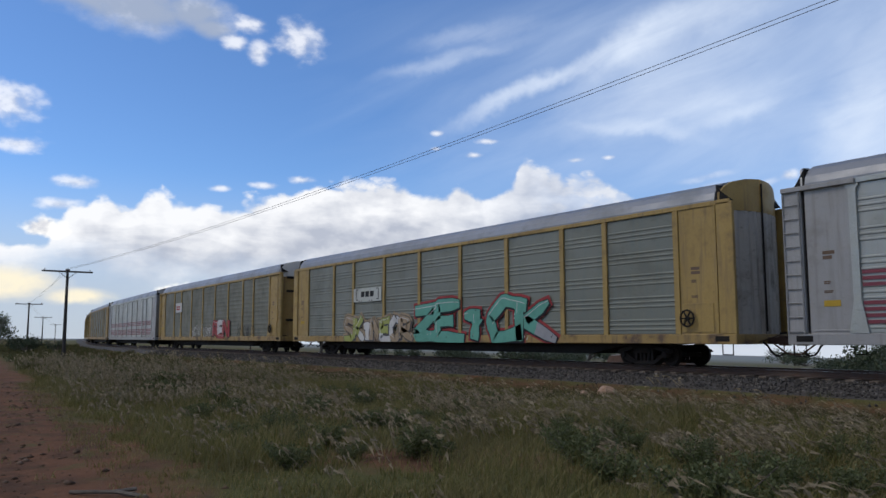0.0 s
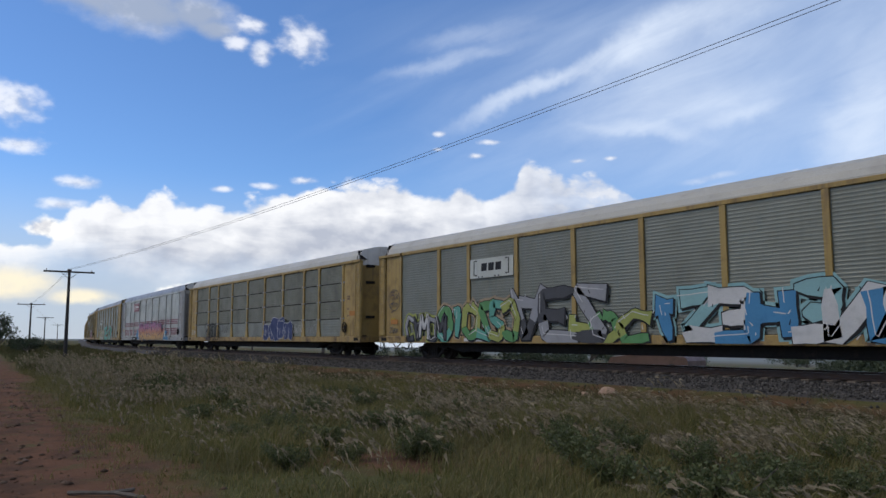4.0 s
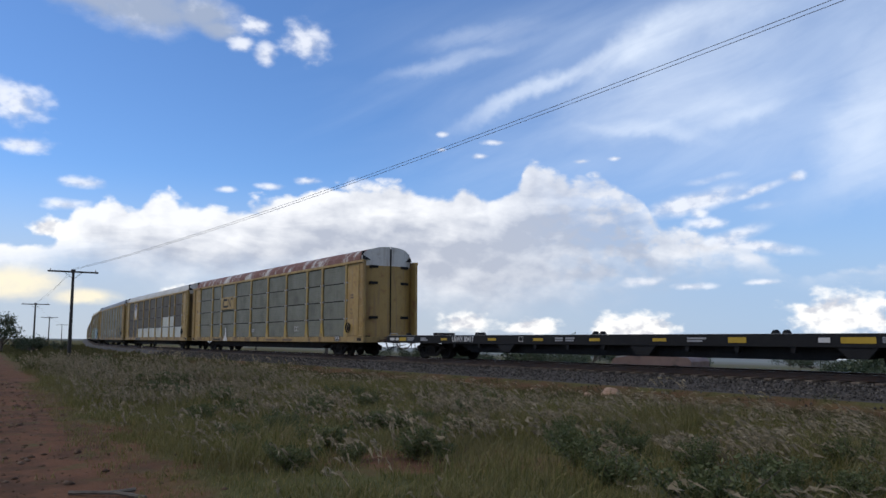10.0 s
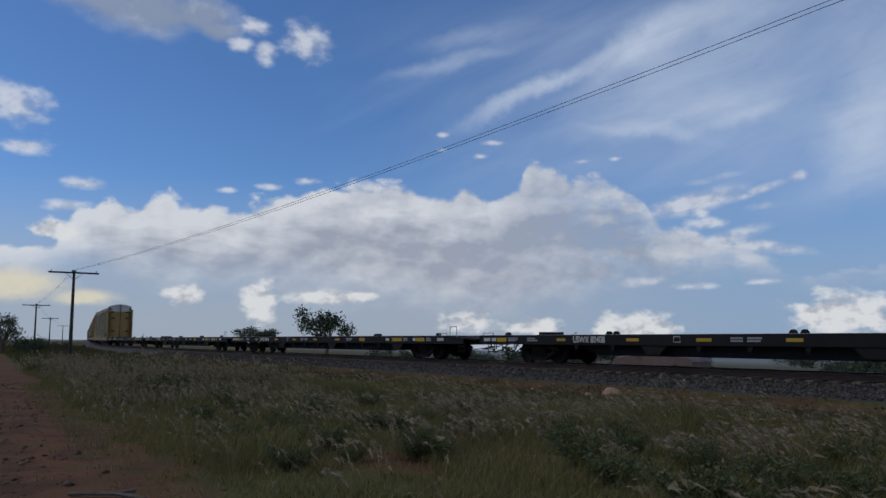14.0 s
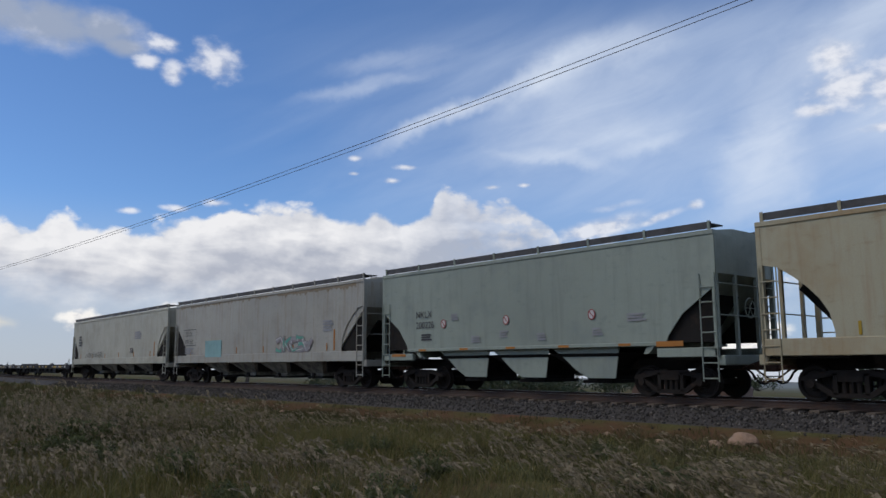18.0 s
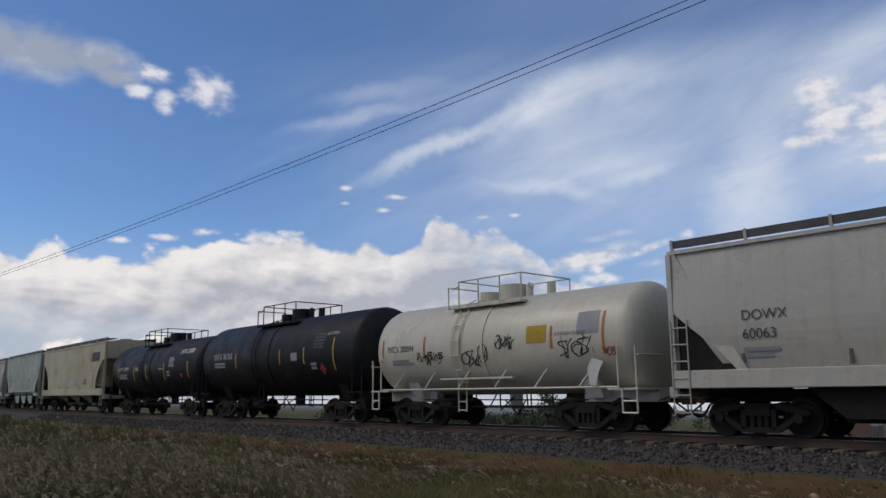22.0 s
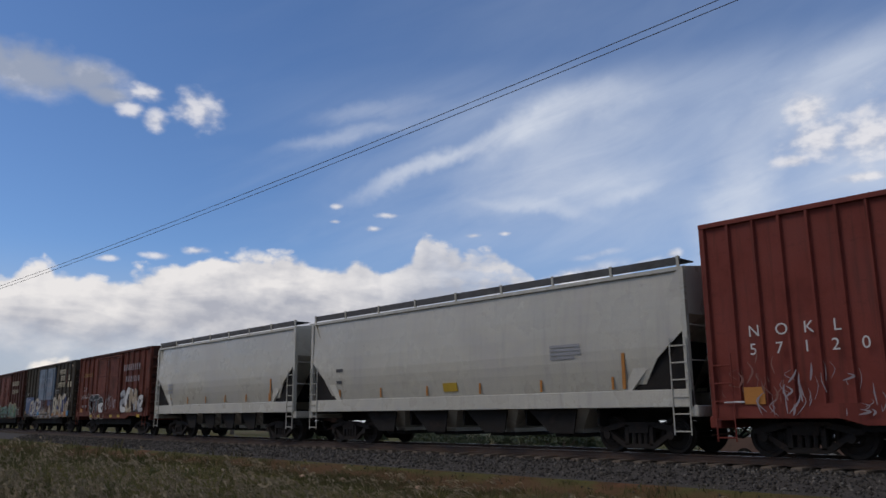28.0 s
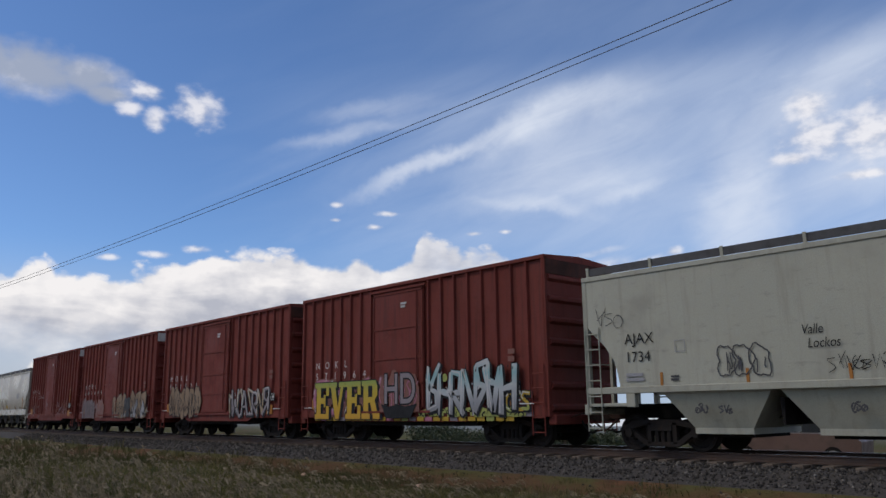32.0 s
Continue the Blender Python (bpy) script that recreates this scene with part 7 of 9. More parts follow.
# ---- flat cars ----
def flatcar(left, number):
    """An empty flat car: deep side sills, drooping at the trailing end, a fish-bellied centre, reflectors, hand rails, stake pockets."""
    L = 29.2
    h = L / 2
    car = start_car("flatcar", "empty black flat car with yellow and white reflectors", "railcar", "flat cars of the train", left, L)
    part("deck", bx(-h, h - 2.0, -1.45, 1.45, 1.02, 1.08, bevel=0.01), DECK, car, "worn grey steel deck")
    part("end_deck", prism(bmesh.new(), [(h - 2.0, 1.02), (h - 2.0, 1.08), (h - 0.7, 0.96), (h, 0.93), (h, 0.86)], "y", -1.3, 1.3), IRON, car, "rusty drooping end platform")
    for s in (-1, 1):
        part("side_sill", prism(bmesh.new(), [(-h, 1.07), (h - 1.8, 1.07), (h - 0.6, 0.94), (h - 0.6, 0.72), (-h, 0.72)], "y", *sorted((s * 1.45, s * 1.53))), FLAT_BLACK, car)
        part("girder", prism(bmesh.new(), [(-h + 5.4, 0.72), (h - 6.2, 0.72), (h - 7.0, 0.36), (-h + 6.4, 0.36)], "y", *sorted((s * 0.95, s * 1.15))), FLAT_BLACK, car)
        for k in range(11):
            x = -h + 5.6 + k * 1.75
            wide = 0.55 if k in (2, 6, 10) else 0.1
            deep = 0.42 if k in (2, 6, 10) else 0.55
            part("stake_pocket", prism(bmesh.new(), [(x - wide, 0.72), (x + wide, 0.72), (x + wide * 0.45, deep), (x - wide * 0.45, deep)], "y", *sorted((s * 1.36, s * 1.5))), FLAT_BLACK, car)
    part("centre_sill", prism(bmesh.new(), [(-h, 1.0), (h - 1.9, 1.0), (h - 0.2, 0.88), (h - 0.2, 0.7), (h - 5.4, 0.62), (h - 6.5, 0.40), (-h + 6.5, 0.40), (-h + 4.5, 0.62)], "y", -0.4, 0.4), GRIME_AND_SHADE, car)
    y = -1.536
    for a, b in ((1.15, 1.75), (4.65, 5.1), (8.0, 8.55), (10.8, 11.35), (13.75, 14.25), (16.55, 17.1), (19.35, 19.95), (22.7, 23.6), (24.85, 25.6)):
        part("reflector", bx(a - h, b - h, y - 0.004, y, 0.82 if b - a > 0.58 else 0.85, 0.98 if b - a > 0.58 else 0.95), INK["yellow"], car, "yellow reflector patch")
    for a, b in ((0.3, 0.72), (0.82, 1.1), (22.1, 22.42), (24.6, 24.82), (26.65, 27.15)):
        part("reflector", bx(a - h, b - h, y - 0.004, y, 0.84, 0.97), INK["white"], car, "white reflector patch")
    lettering(car, "USWX " + number, 5.5 - h, 0.80, 0.225, "white", y - 0.003, bold=0.008, squeeze=0.86)
    for k, (x, w) in enumerate(((1.85, 0.7), (3.0, 0.6), (12.0, 0.42), (12.55, 0.5), (17.9, 0.7), (23.75, 0.45), (25.75, 0.5))):
        bars(car, x - h, 0.84, w, 0.16, "grey", y - 0.003, 3 if k in (0, 5) else 2, seed=k)
    bm = bmesh.new()
    ribbon(bm, [(9.95 - h, 0.83), (10.2 - h, 0.83), (10.2 - h, 1.0), (9.95 - h, 1.0), (9.95 - h, 0.83)], 0.022, y - 0.003, 0)
    part("marking", bm, INK["white"], car)
    for x in (1.6, 7.2, 14.0, 20.9, 26.4):
        # chain tie-down winches in pairs on the deck's edge
        for d in (-0.17, 0.17) if 2 < x < 25 else (0,):
            part("winch", prism(bmesh.new(), [(x + d - h - 0.09, 1.08), (x + d - h + 0.09, 1.08), (x + d - h + 0.05, 1.16), (x + d - h + 0.01, 1.19), (x + d - h - 0.04, 1.16)], "y", -1.4, -1.2), FLAT_BLACK, car)
    for x0, x1, z in ((0.08, 0.75, 1.17), (26.6, 27.2, 1.17), (27.45, 27.95, 1.46)):
        hoop = [((x0 - h, -1.4, 1.0), (x0 - h, -1.4, z)), ((x0 - h, -1.4, z), (x1 - h, -1.4, z)), ((x1 - h, -1.4, z), (x1 - h, -1.4, 1.0))]
        part("hand_rail", rods(hoop, 0.016), GREY_PAINT, car)
    for s in (-1, 1):
        part("uncoupling_lever", rods([((s * (h - 0.9), -1.35, 0.72), (s * (h - 0.9), -1.35, 0.52)), ((s * (h - 0.9), -1.35, 0.52), (s * (h + 0.1), -1.3, 0.5)), ((s * (h + 0.1), -1.3, 0.5), (s * (h + 0.2), -0.3, 0.62))], 0.02), FLAT_BLACK, car)
        ladder(car, s * (h - 0.75), -1.5, 0.34, 0.75, FLAT_BLACK, 0.4, name="stirrup", step=0.2)
    part("hitch", bx(-h + 2.5, -h + 2.9, -0.5, 0.5, 1.08, 1.2, bevel=0.02), GRIME_AND_SHADE, car)
    running_gear(car, L, 3.1, 0.42, 0.2, right=4.5)


for k, number in enumerate(("80417", "80416", "80414", "80408")):
    flatcar(221.75 + 29.6 * k, number)


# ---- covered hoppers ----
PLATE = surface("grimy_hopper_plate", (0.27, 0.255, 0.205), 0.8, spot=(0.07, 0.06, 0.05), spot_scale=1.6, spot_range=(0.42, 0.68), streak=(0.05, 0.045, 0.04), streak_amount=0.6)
GRATING = surface("dark_steel_grating", (0.06, 0.06, 0.062), 0.8, 0.0, spot=(0.04, 0.038, 0.036), spot_scale=3.0)

def hopper(left, L, label, paint, bays, inset=1.6, curved=False, round_cut=True, top=4.16, dash="orange", dark_end=GRIME_AND_SHADE, open_end=False, deep=False, rise=0.25, wide=False):
    """A covered hopper: smooth sides, sloping end sheets over open platforms, discharge funnels, roof walkways."""
    h = L / 2
    car = start_car("covered_hopper", label, "railcar", "covered hoppers of the train", left, L)
    zs, ze = 1.46, top
    cut = 1.0 if wide else inset
    # the side sheet, cut away at both ends over the trucks
    if wide:
        arc = [(h - 1.0, zs + 0.05), (h - 0.95, zs + 0.34), (h - 0.86, zs + 0.66), (h - 0.6, zs + 1.04), (h - 0.3, zs + 1.32), (h - 0.08, zs + 1.58)]
    elif round_cut:
        arc = [(h - cut * (1 - 0.72 * (k / 5) ** 1.6), zs + 0.12 + (1.55) * (k / 5) ** 0.8) for k in range(6)]
    else:
        arc = [(h - cut, zs), (h - cut * 0.96, zs + 0.16), (h - cut * 0.66, zs + 0.72), (h - cut * 0.58, zs + 0.8), (h - 0.06, zs + 1.36)]
    arc.append((h, arc[-1][1] + 0.1))
    outline = [(-x, z) for x, z in arc][::-1]
    side_out = [(-h + 0.0, ze)] + outline + [(-h + cut, zs), (h - cut, zs)] + arc + [(h, ze)]
    for s in (-1, 1):
        bm = bmesh.new()
        prism(bm, side_out, "y", *sorted((s * 1.50, s * 1.53)))
        if curved:
            bmesh.ops.triangulate(bm, faces=[f for f in bm.faces if len(f.verts) > 4])
            for z in (1.7, 1.95, 2.2, 2.45, 2.9, 3.4, 3.8):
                bmesh.ops.bisect_plane(bm, geom=bm.verts[:] + bm.edges[:] + bm.faces[:], plane_co=(0, 0, z), plane_no=(0, 0, 1))
            for v in bm.verts:
                u = (v.co.z - zs) / (ze - zs)
                v.co.y -= s * (0.28 * max(0, u - 0.4) ** 2 + 0.9 * max(0, 0.4 - u) ** 2)
        part("side_sheet", bm, paint, car, "smooth painted side sheet with stains")
        if deep:
            part("side_sill", bx(-h + inset, h - inset, *sorted((s * 1.44, s * 1.55)), 1.36, 1.47, bevel=0.015), paint, car)
            for e in (-1, 1):
                part("end_side_sill", bx(*sorted((e * (h - inset - 0.3), e * h)), *sorted((s * 1.40, s * 1.54)), 1.06, 1.3, bevel=0.015), paint, car)
        elif wide:
            part("side_sill", bx(-h, h, *sorted((s * 1.42, s * 1.56)), 1.34, 1.5, bevel=0.015), paint, car)
            for e in (-1, 1):
                part("jacking_pad", bx(*sorted((e * (h - 1.15), e * (h - 1.4))), *sorted((s * 1.40, s * 1.55)), 1.02, 1.36, bevel=0.015), paint, car)
                part("step_sill", bx(*sorted((e * (h - 1.15), e * h)), *sorted((s * 1.40, s * 1.53)), 1.04, 1.12, bevel=0.01), paint, car)
        else:
            part("side_sill", bx(-h + 0.0, h - 0.0, *sorted((s * 1.44, s * 1.55)), 1.06, 1.46, bevel=0.015), paint, car)
        part("top_rail", bx(-h, h, *sorted((s * (1.30 if curved else 1.44), s * (1.44 if curved else 1.56))), ze - 0.02, ze + 0.1, bevel=0.01), paint, car)
        for e in (-1, 1):
            part("corner_post", bx(*sorted((e * h, e * (h - 0.12))), *sorted((s * 1.42, s * 1.54)), 1.06, ze), paint, car)
            ladder(car, e * (h - 0.25), s * 1.565, 0.45, zs + (1.15 if curved else 1.5 if wide else 1.7), paint, 0.42)
    peak = ze + 0.2
    part("roof", prism(bmesh.new(), [(-1.5, ze), (1.5, ze), (1.5, ze + 0.08), (0.55, peak), (-0.55, peak), (-1.5, ze + 0.08)], "x", -h + 0.02, h - 0.02), paint, car, "shallow pitched roof")
    for e in (-1, 1):
        if open_end:
            inner = [(e * (x - 0.05), z) for x, z in arc]
            part("end_sheet", prism(bmesh.new(), [(e * h, ze)] + inner[::-1] + [(x - e * 0.1, z) for x, z in inner] + [(e * (h - 0.2), ze)], "y", -1.49, 1.49), paint, car, "sloping end sheet")
        else:
            part("end_sheet", prism(bmesh.new(), [(e * h, ze), (e * (h - 0.02), zs + 1.7), (e * (h - cut - 0.6), zs - 0.3), (e * (h - cut - 0.75), zs - 0.3), (e * (h - 0.2), ze)], "y", -1.49, 1.49), paint, car, "sloping end sheet")
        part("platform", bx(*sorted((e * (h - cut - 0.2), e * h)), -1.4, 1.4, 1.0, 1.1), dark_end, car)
        # this black web puts the shade below the sloping end sheet into colour
        part("shadow_web", prism(bmesh.new(), [(e * (h - cut - 0.4), zs), (e * (h - cut + 0.1), zs), (e * (h - 0.5), zs + 1.2), (e * (h - 0.7), zs + 1.4)], "y", -0.5, 0.5), dark_end, car, "black web painted as shade under the end slope")
        # added black plates act as the deep shade inside the cut-away end
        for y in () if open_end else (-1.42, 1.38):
            part("end_gusset", prism(bmesh.new(), [(e * (h - cut - 0.3), zs - 0.02), (e * (h - 0.16), zs - 0.02), (e * (h - 0.16), zs + 2.0), (e * (h - cut - 0.3), zs + 2.0)], "y", y, y + 0.04), dark_end, car, "black plate painted as shade behind the cut-away end")
        for y in (-0.5, 0.6):
            part("end_post", bx(*sorted((e * (h - 0.02), e * (h - 0.1))), y - 0.05, y + 0.05, 1.1, ze - 0.2), paint, car)
        part("hand_rail", rods([((e * (h + 0.02), -1.45, 2.1), (e * (h + 0.02), 1.45, 2.1)), ((e * (h + 0.02), -1.45, 2.9), (e * (h + 0.02), 1.45, 2.9))], 0.018), paint, car)
        part("end_sill", bx(*sorted((e * (h - 0.1), e * (h + 0.12))), -1.5, 1.5, 0.85, 1.1, bevel=0.02), paint, car)
        if e > 0:
            bm = bmesh.new()
            for k in range(10):
                a = k * 0.6283
                rod(bm, (h + 0.16, -0.2 + 0.26 * math.cos(a), 2.3 + 0.26 * math.sin(a)), (h + 0.16, -0.2 + 0.26 * math.cos(a + 0.6283), 2.3 + 0.26 * math.sin(a + 0.6283)), 0.014, 5)
            for k in range(3):
                a = k * 1.0472
                rod(bm, (h + 0.16, -0.2 - 0.26 * math.cos(a), 2.3 - 0.26 * math.sin(a)), (h + 0.16, -0.2 + 0.26 * math.cos(a), 2.3 + 0.26 * math.sin(a)), 0.01, 5)
            part("brake_wheel", bm, paint, car, "spoked hand brake wheel")
    # funnels below
    room = L - (4.0 if wide else 2 * (inset + 1.55))
    step = room / bays
    for k in range(bays):
        c = -room / 2 + step * (k + 0.5)
        bm = bmesh.new()
        tops = [(c - step * 0.5, -1.44), (c + step * 0.5, -1.44), (c + step * 0.5, 1.44), (c - step * 0.5, 1.44)]
        lows = [(c - step * 0.16, -0.75), (c + step * 0.16, -0.75), (c + step * 0.16, 0.75), (c - step * 0.16, 0.75)]
        if wide:
            tops = [(c + step * 0.47 * i, 1.46 * j) for i, j in ((-1, -1), (1, -1), (1, 1), (-1, 1))]
            lows = [(c + step * 0.25 * i, 1.16 * j) for i, j in ((-1, -1), (1, -1), (1, 1), (-1, 1))]
        a = [bm.verts.new((x, y, 1.36 if wide else 1.2)) for x, y in tops]
        m = [bm.verts.new((x, y, 0.55)) for x, y in lows]
        b = [bm.verts.new((x, y, 0.42)) for x, y in lows]
        for p, q in ((a, m), (m, b)):
            for i in range(4):
                bm.faces.new((p[i], p[(i + 1) % 4], q[(i + 1) % 4], q[i]))
        bm.faces.new(b)
        bmesh.ops.recalc_face_normals(bm, faces=bm.faces)
        if deep:
            for s in (-1, 1):
                part("bay_side", prism(bmesh.new(), [(c - step * 0.5, 1.38), (c + step * 0.46, 1.38), (c + step * 0.40, 0.50), (c + step * 0.02, 0.50), (c - step * 0.14, 0.72), (c - step * 0.3, 1.05)], "y", *sorted((s * 1.30, s * 1.34))), paint, car, "painted side plate of a hopper bay")
        # deep cars get a black funnel, its shade painted on
        f = part("funnel", bm, GRIME_AND_SHADE if deep else paint if curved or wide else PLATE, car, "stained discharge funnel, shade-black on deep cars")
        if curved:
            # black trapezoid added for the shaded side of the funnel
            part("chute", prism(bmesh.new(), [(c - step * 0.44, 1.08), (c + step * 0.26, 1.08), (c + step * 0.2, 0.44), (c - step * 0.12, 0.44)], "y", -1.3, -1.26), GRIME_AND_SHADE, f, "black plate painted as the shaded face of a funnel")
        part("gate", bx(c - step * 0.2, c + step * 0.2, -0.85, 0.85, 0.34, 0.44, bevel=0.01), GRIME_AND_SHADE, f)
        if not deep:
            # slope sheets between neighbouring funnels, their shade painted black, and the gate's rack and wheel
            part("slope_sheet", prism(bmesh.new(), [(c + step * 0.5 - 0.05, 1.18), (c + step * 0.5 + 0.05, 1.18), (c + step * 0.5 + 0.02, 0.62), (c + step * 0.5 - 0.02, 0.62)], "y", -1.2, 1.2), GRIME_AND_SHADE, f)
            part("gate_wheel", rods([((c, -0.95, 0.48), (c, -0.86, 0.48))], 0.1, 10), GRIME_AND_SHADE, f)
    part("centre_sill", bx(-h + 0.2, h - 0.2, -0.25, 0.25, 0.75, 1.04), GRIME_AND_SHADE, car)
    # roof walkways on stubs along both edges, hatches along the middle
    wm = GRATING
    n = max(7, int(L / 1.75))
    for s in (-1, 1):
        part("walkway", bx(-h + 0.1, h - 0.1, *sorted((s * 0.85, s * 1.46)), ze + rise, ze + rise + 0.03), wm, car, "open grating roof walkway")
        part("walkway_kerb", bx(-h + 0.1, h - 0.1, *sorted((s * 1.43, s * 1.465)), ze + 0.14, ze + rise + 0.07), wm, car)
        for k in range(n + 1):
            x = -h + 0.15 + (L - 0.3) * k / n
            part("walkway_support", prism(bmesh.new(), [(s * 1.43, ze + 0.06), (s * 1.475, ze + 0.06), (s * 1.50, ze + rise + 0.09), (s * 1.455, ze + rise + 0.09)], "x", x - 0.035, x + 0.035), paint, car)
    for k in range(max(4, bays * 2)):
        x = -h + L * (k + 0.5) / max(4, bays * 2)
        part("hatch", rods([((x, 0, peak), (x, 0, peak + 0.12))], 0.36, 14), paint, car)
    for k in range(0 if deep else bays + 2):
        x = -h + inset + (L - 2 * inset) * (k + 0.2) / (bays + 1.6)
        part("reflector", bx(x, x + 0.065, -1.545 - 0.004, -1.53, 1.5, 1.8), INK[dash], car, "upright reflective strip")
    for x in [-h + inset + (L - 2 * inset) * (k + 0.3) / 5 for k in range(5)] if deep else ():
        part("reflector", bx(x, x + 0.4, -1.556, -1.545, 1.38, 1.45), INK[dash], car, "small reflective strip on the sill")
    if deep:
        for x in (-h + 0.6, h - inset - 0.3):
            part("reflector", bx(x, x + 0.8, -1.56, -1.535, 1.34 if x > 0 else 1.2, 1.48 if x > 0 else 1.29), INK[dash], car, "long reflective strip")
    else:
        part("reflector", bx(h - inset - 0.55, h - inset - 0.46, -1.549, -1.53, 1.5, 2.35), INK[dash], car, "tall upright reflective strip")
    running_gear(car, L, 1.75, 0.42, 0.55)
    return car


def conform(car, top=4.16):
    """Lays the marks of a curved hopper on its side sheet."""
    for ob in car.children:
        if ob.name.split(".")[0] in ("lettering", "plate", "reflector", "bars", "marking", "graffiti", "stencil"):
            flat = max(v.co.z for v in ob.data.vertices) if ob.name.startswith("reflector") else None
            for v in ob.data.vertices:
                z = (v.co.z if flat is None else flat) + ob.location.z
                u = (z - 1.46) / (top - 1.46)
                v.co.y += 0.004 + 0.28 * max(0, u - 0.4) ** 2 + 0.9 * max(0, 0.4 - u) ** 2


def make_hoppers():
    y = -1.556
    c = hopper(339.62, 20.15, "cream covered hopper with faint marks and orange strips", CREAM, 4)
    bars(c, -8.4, 2.4, 0.9, 0.8, "darkgrey", y, 4)
    tag(c, -6.5, -2.2, 1.5, 1.9, "darkgrey", 201, y, 0.03)
    bars(c, 4.4, 2.6, 1.3, 0.5, "grey", y, 4)
    tags_panel(c, 3.6, 1.75, y)
    c = hopper(360.92, 18.5, "warm grey covered hopper with a rust-streaked top edge", WARM_GREY, 4, dash="orange")
    rnd, bm = random.Random(17), bmesh.new()
    edge = [(-8.6 + 0.1 * i, 4.12 - (0.02 + 0.16 * rnd.random() ** 3 + (0.06 if i > 110 else 0.0))) for i in range(174)]
    for (u0, v0), (u1, v1) in zip(edge, edge[1:]):
        bm.faces.new([bm.verts.new(p) for p in ((u0, -1.537, v0), (u1, -1.537, v1), (u1, -1.537, 4.135), (u0, -1.537, 4.135))])
    part("rust_stain", bm, INK["rust"], c, "ragged rust stain under the roof's edge")
    bm = bmesh.new()
    ribbon(bm, [(-8.0, 2.0), (-6.4, 2.0), (-6.4, 2.85), (-8.0, 2.85), (-8.0, 2.0)], 0.035, y, 0)
    part("frame_mark", bm, INK["darkgrey"], c)
    lettering(c, "ECUX", -7.8, 2.5, 0.24, "darkgrey", y)
    lettering(c, "881362", -7.8, 2.1, 0.24, "darkgrey", y)
    bars(c, -7.8, 1.55, 1.2, 0.35, "grey", y, 3)
    part("patch", bx(-5.2, -3.3, y - 0.002, y + 0.02, 1.35, 2.2), INK["aqua"], c, "pale green overpainted patch")
    sprayed(c, 2.4, 5.4, 1.5, 2.15, ["grey", "teal"], 203, y, outline="mist", letters=5, thick=0.14, label="faint thin green and grey graffiti")
    bars(c, 6.3, 2.3, 0.8, 0.5, "grey", y, 4)
    c = hopper(380.52, 13.8, "sage grey covered hopper with crossed-out signs on its side", SAGE, 3, round_cut=False, dash="orange", inset=1.5, deep=True)
    lettering(c, "NKLX", -4.9, 2.55, 0.24, "darkgrey", y)
    lettering(c, "200226", -4.9, 2.18, 0.24, "darkgrey", y)
    bars(c, -4.6, 1.75, 0.6, 0.25, "darkgrey", y, 3)
    for x, z in ((-2.0, 1.62), (0.9, 1.62), (-0.7, 1.75), (3.0, 1.7), (4.2, 2.05), (-3.0, 2.4)):
        bars(c, x, z, 0.42 if x < 4 else 0.7, 0.24, "grey", y, 3)
    for x in (-3.4, -0.4, 3.0):
        bm = bmesh.new()
        ring = [(x + 0.12 * math.cos(a * 0.5236), 2.3 + 0.14 * math.sin(a * 0.5236)) for a in range(13)]
        ribbon(bm, ring, 0.03, y - 0.004, 0)
        ribbon(bm, [(x - 0.08, 2.39), (x + 0.08, 2.21)], 0.03, y - 0.006, 0)
        part("sign", bm, INK["red"], c, "small round crossed-out sign")
        part("sign", prism(bmesh.new(), ring[:-1], "y", y - 0.002, y + 0.01), INK["white"], c)
    c = hopper(395.42, 14.9, "tan covered hopper streaked with rust, with yellow strips", TAN, 3, dash="yellow", inset=1.7, open_end=True)
    for k, (x, w) in enumerate(((4.75, 0.42), (5.12, 0.42), (5.5, 0.36), (5.8, 0.5))):
        # a slanted company emblem, as four bold notched shapes
        z0, z1, sk = 3.12, 3.66, 0.14
        o = [(x, z0), (x + w * 0.36, z0), (x + w * 0.45, z0 + 0.2), (x + w * 0.62, z0), (x + w, z0), (x + w + sk, z1), (x + sk, z1)]
        part("emblem", prism(bmesh.new(), o, "y", y - 0.003 - 0.001 * k, y + 0.01), INK["darkgrey"], c, "bold dark slanted emblem")
    part("patch", bx(-0.9, 1.6, y - 0.001, y + 0.02, 1.68, 2.05), WARM_GREY, c, "grey overpainted patch")
    tags_panel(c, 3.3, 1.75, y)
    y2 = -1.556
    c = hopper(448.82, 14.95, "pale grey covered hopper with curved sides and brown strips", PALE, 4, curved=True, round_cut=False, dash="brown", inset=1.25)
    lettering(c, "DOWX", -5.7, 2.5, 0.22, "darkgrey", y2)
    lettering(c, "60063", -5.7, 2.1, 0.22, "darkgrey", y2)
    bars(c, -5.7, 1.7, 0.9, 0.25, "grey", y2, 2)
    bars(c, 3.9, 2.5, 0.6, 0.6, "grey", y2, 7, 0.6)
    conform(c)
    c = hopper(504.12, 12.85, "pale grey covered hopper with glossy curved sides", PALE, 4, curved=True, round_cut=False, dash="orange", inset=1.25)
    bars(c, -5.0, 2.0, 0.6, 0.5, "grey", y2, 3)
    conform(c)
    c = hopper(518.02, 15.2, "pale grey covered hopper with glossy curved sides and yellow plate", PALE, 4, curved=True, round_cut=False, dash="orange", inset=1.25)
    bars(c, -6.0, 2.4, 0.5, 0.15, "darkgrey", y2)
    bars(c, -6.0, 2.0, 0.4, 0.15, "darkgrey", y2)
    part("plate", bx(-0.6, 0.0, y2 - 0.003, y2 + 0.02, 1.6, 1.85), INK["yellow"], c)
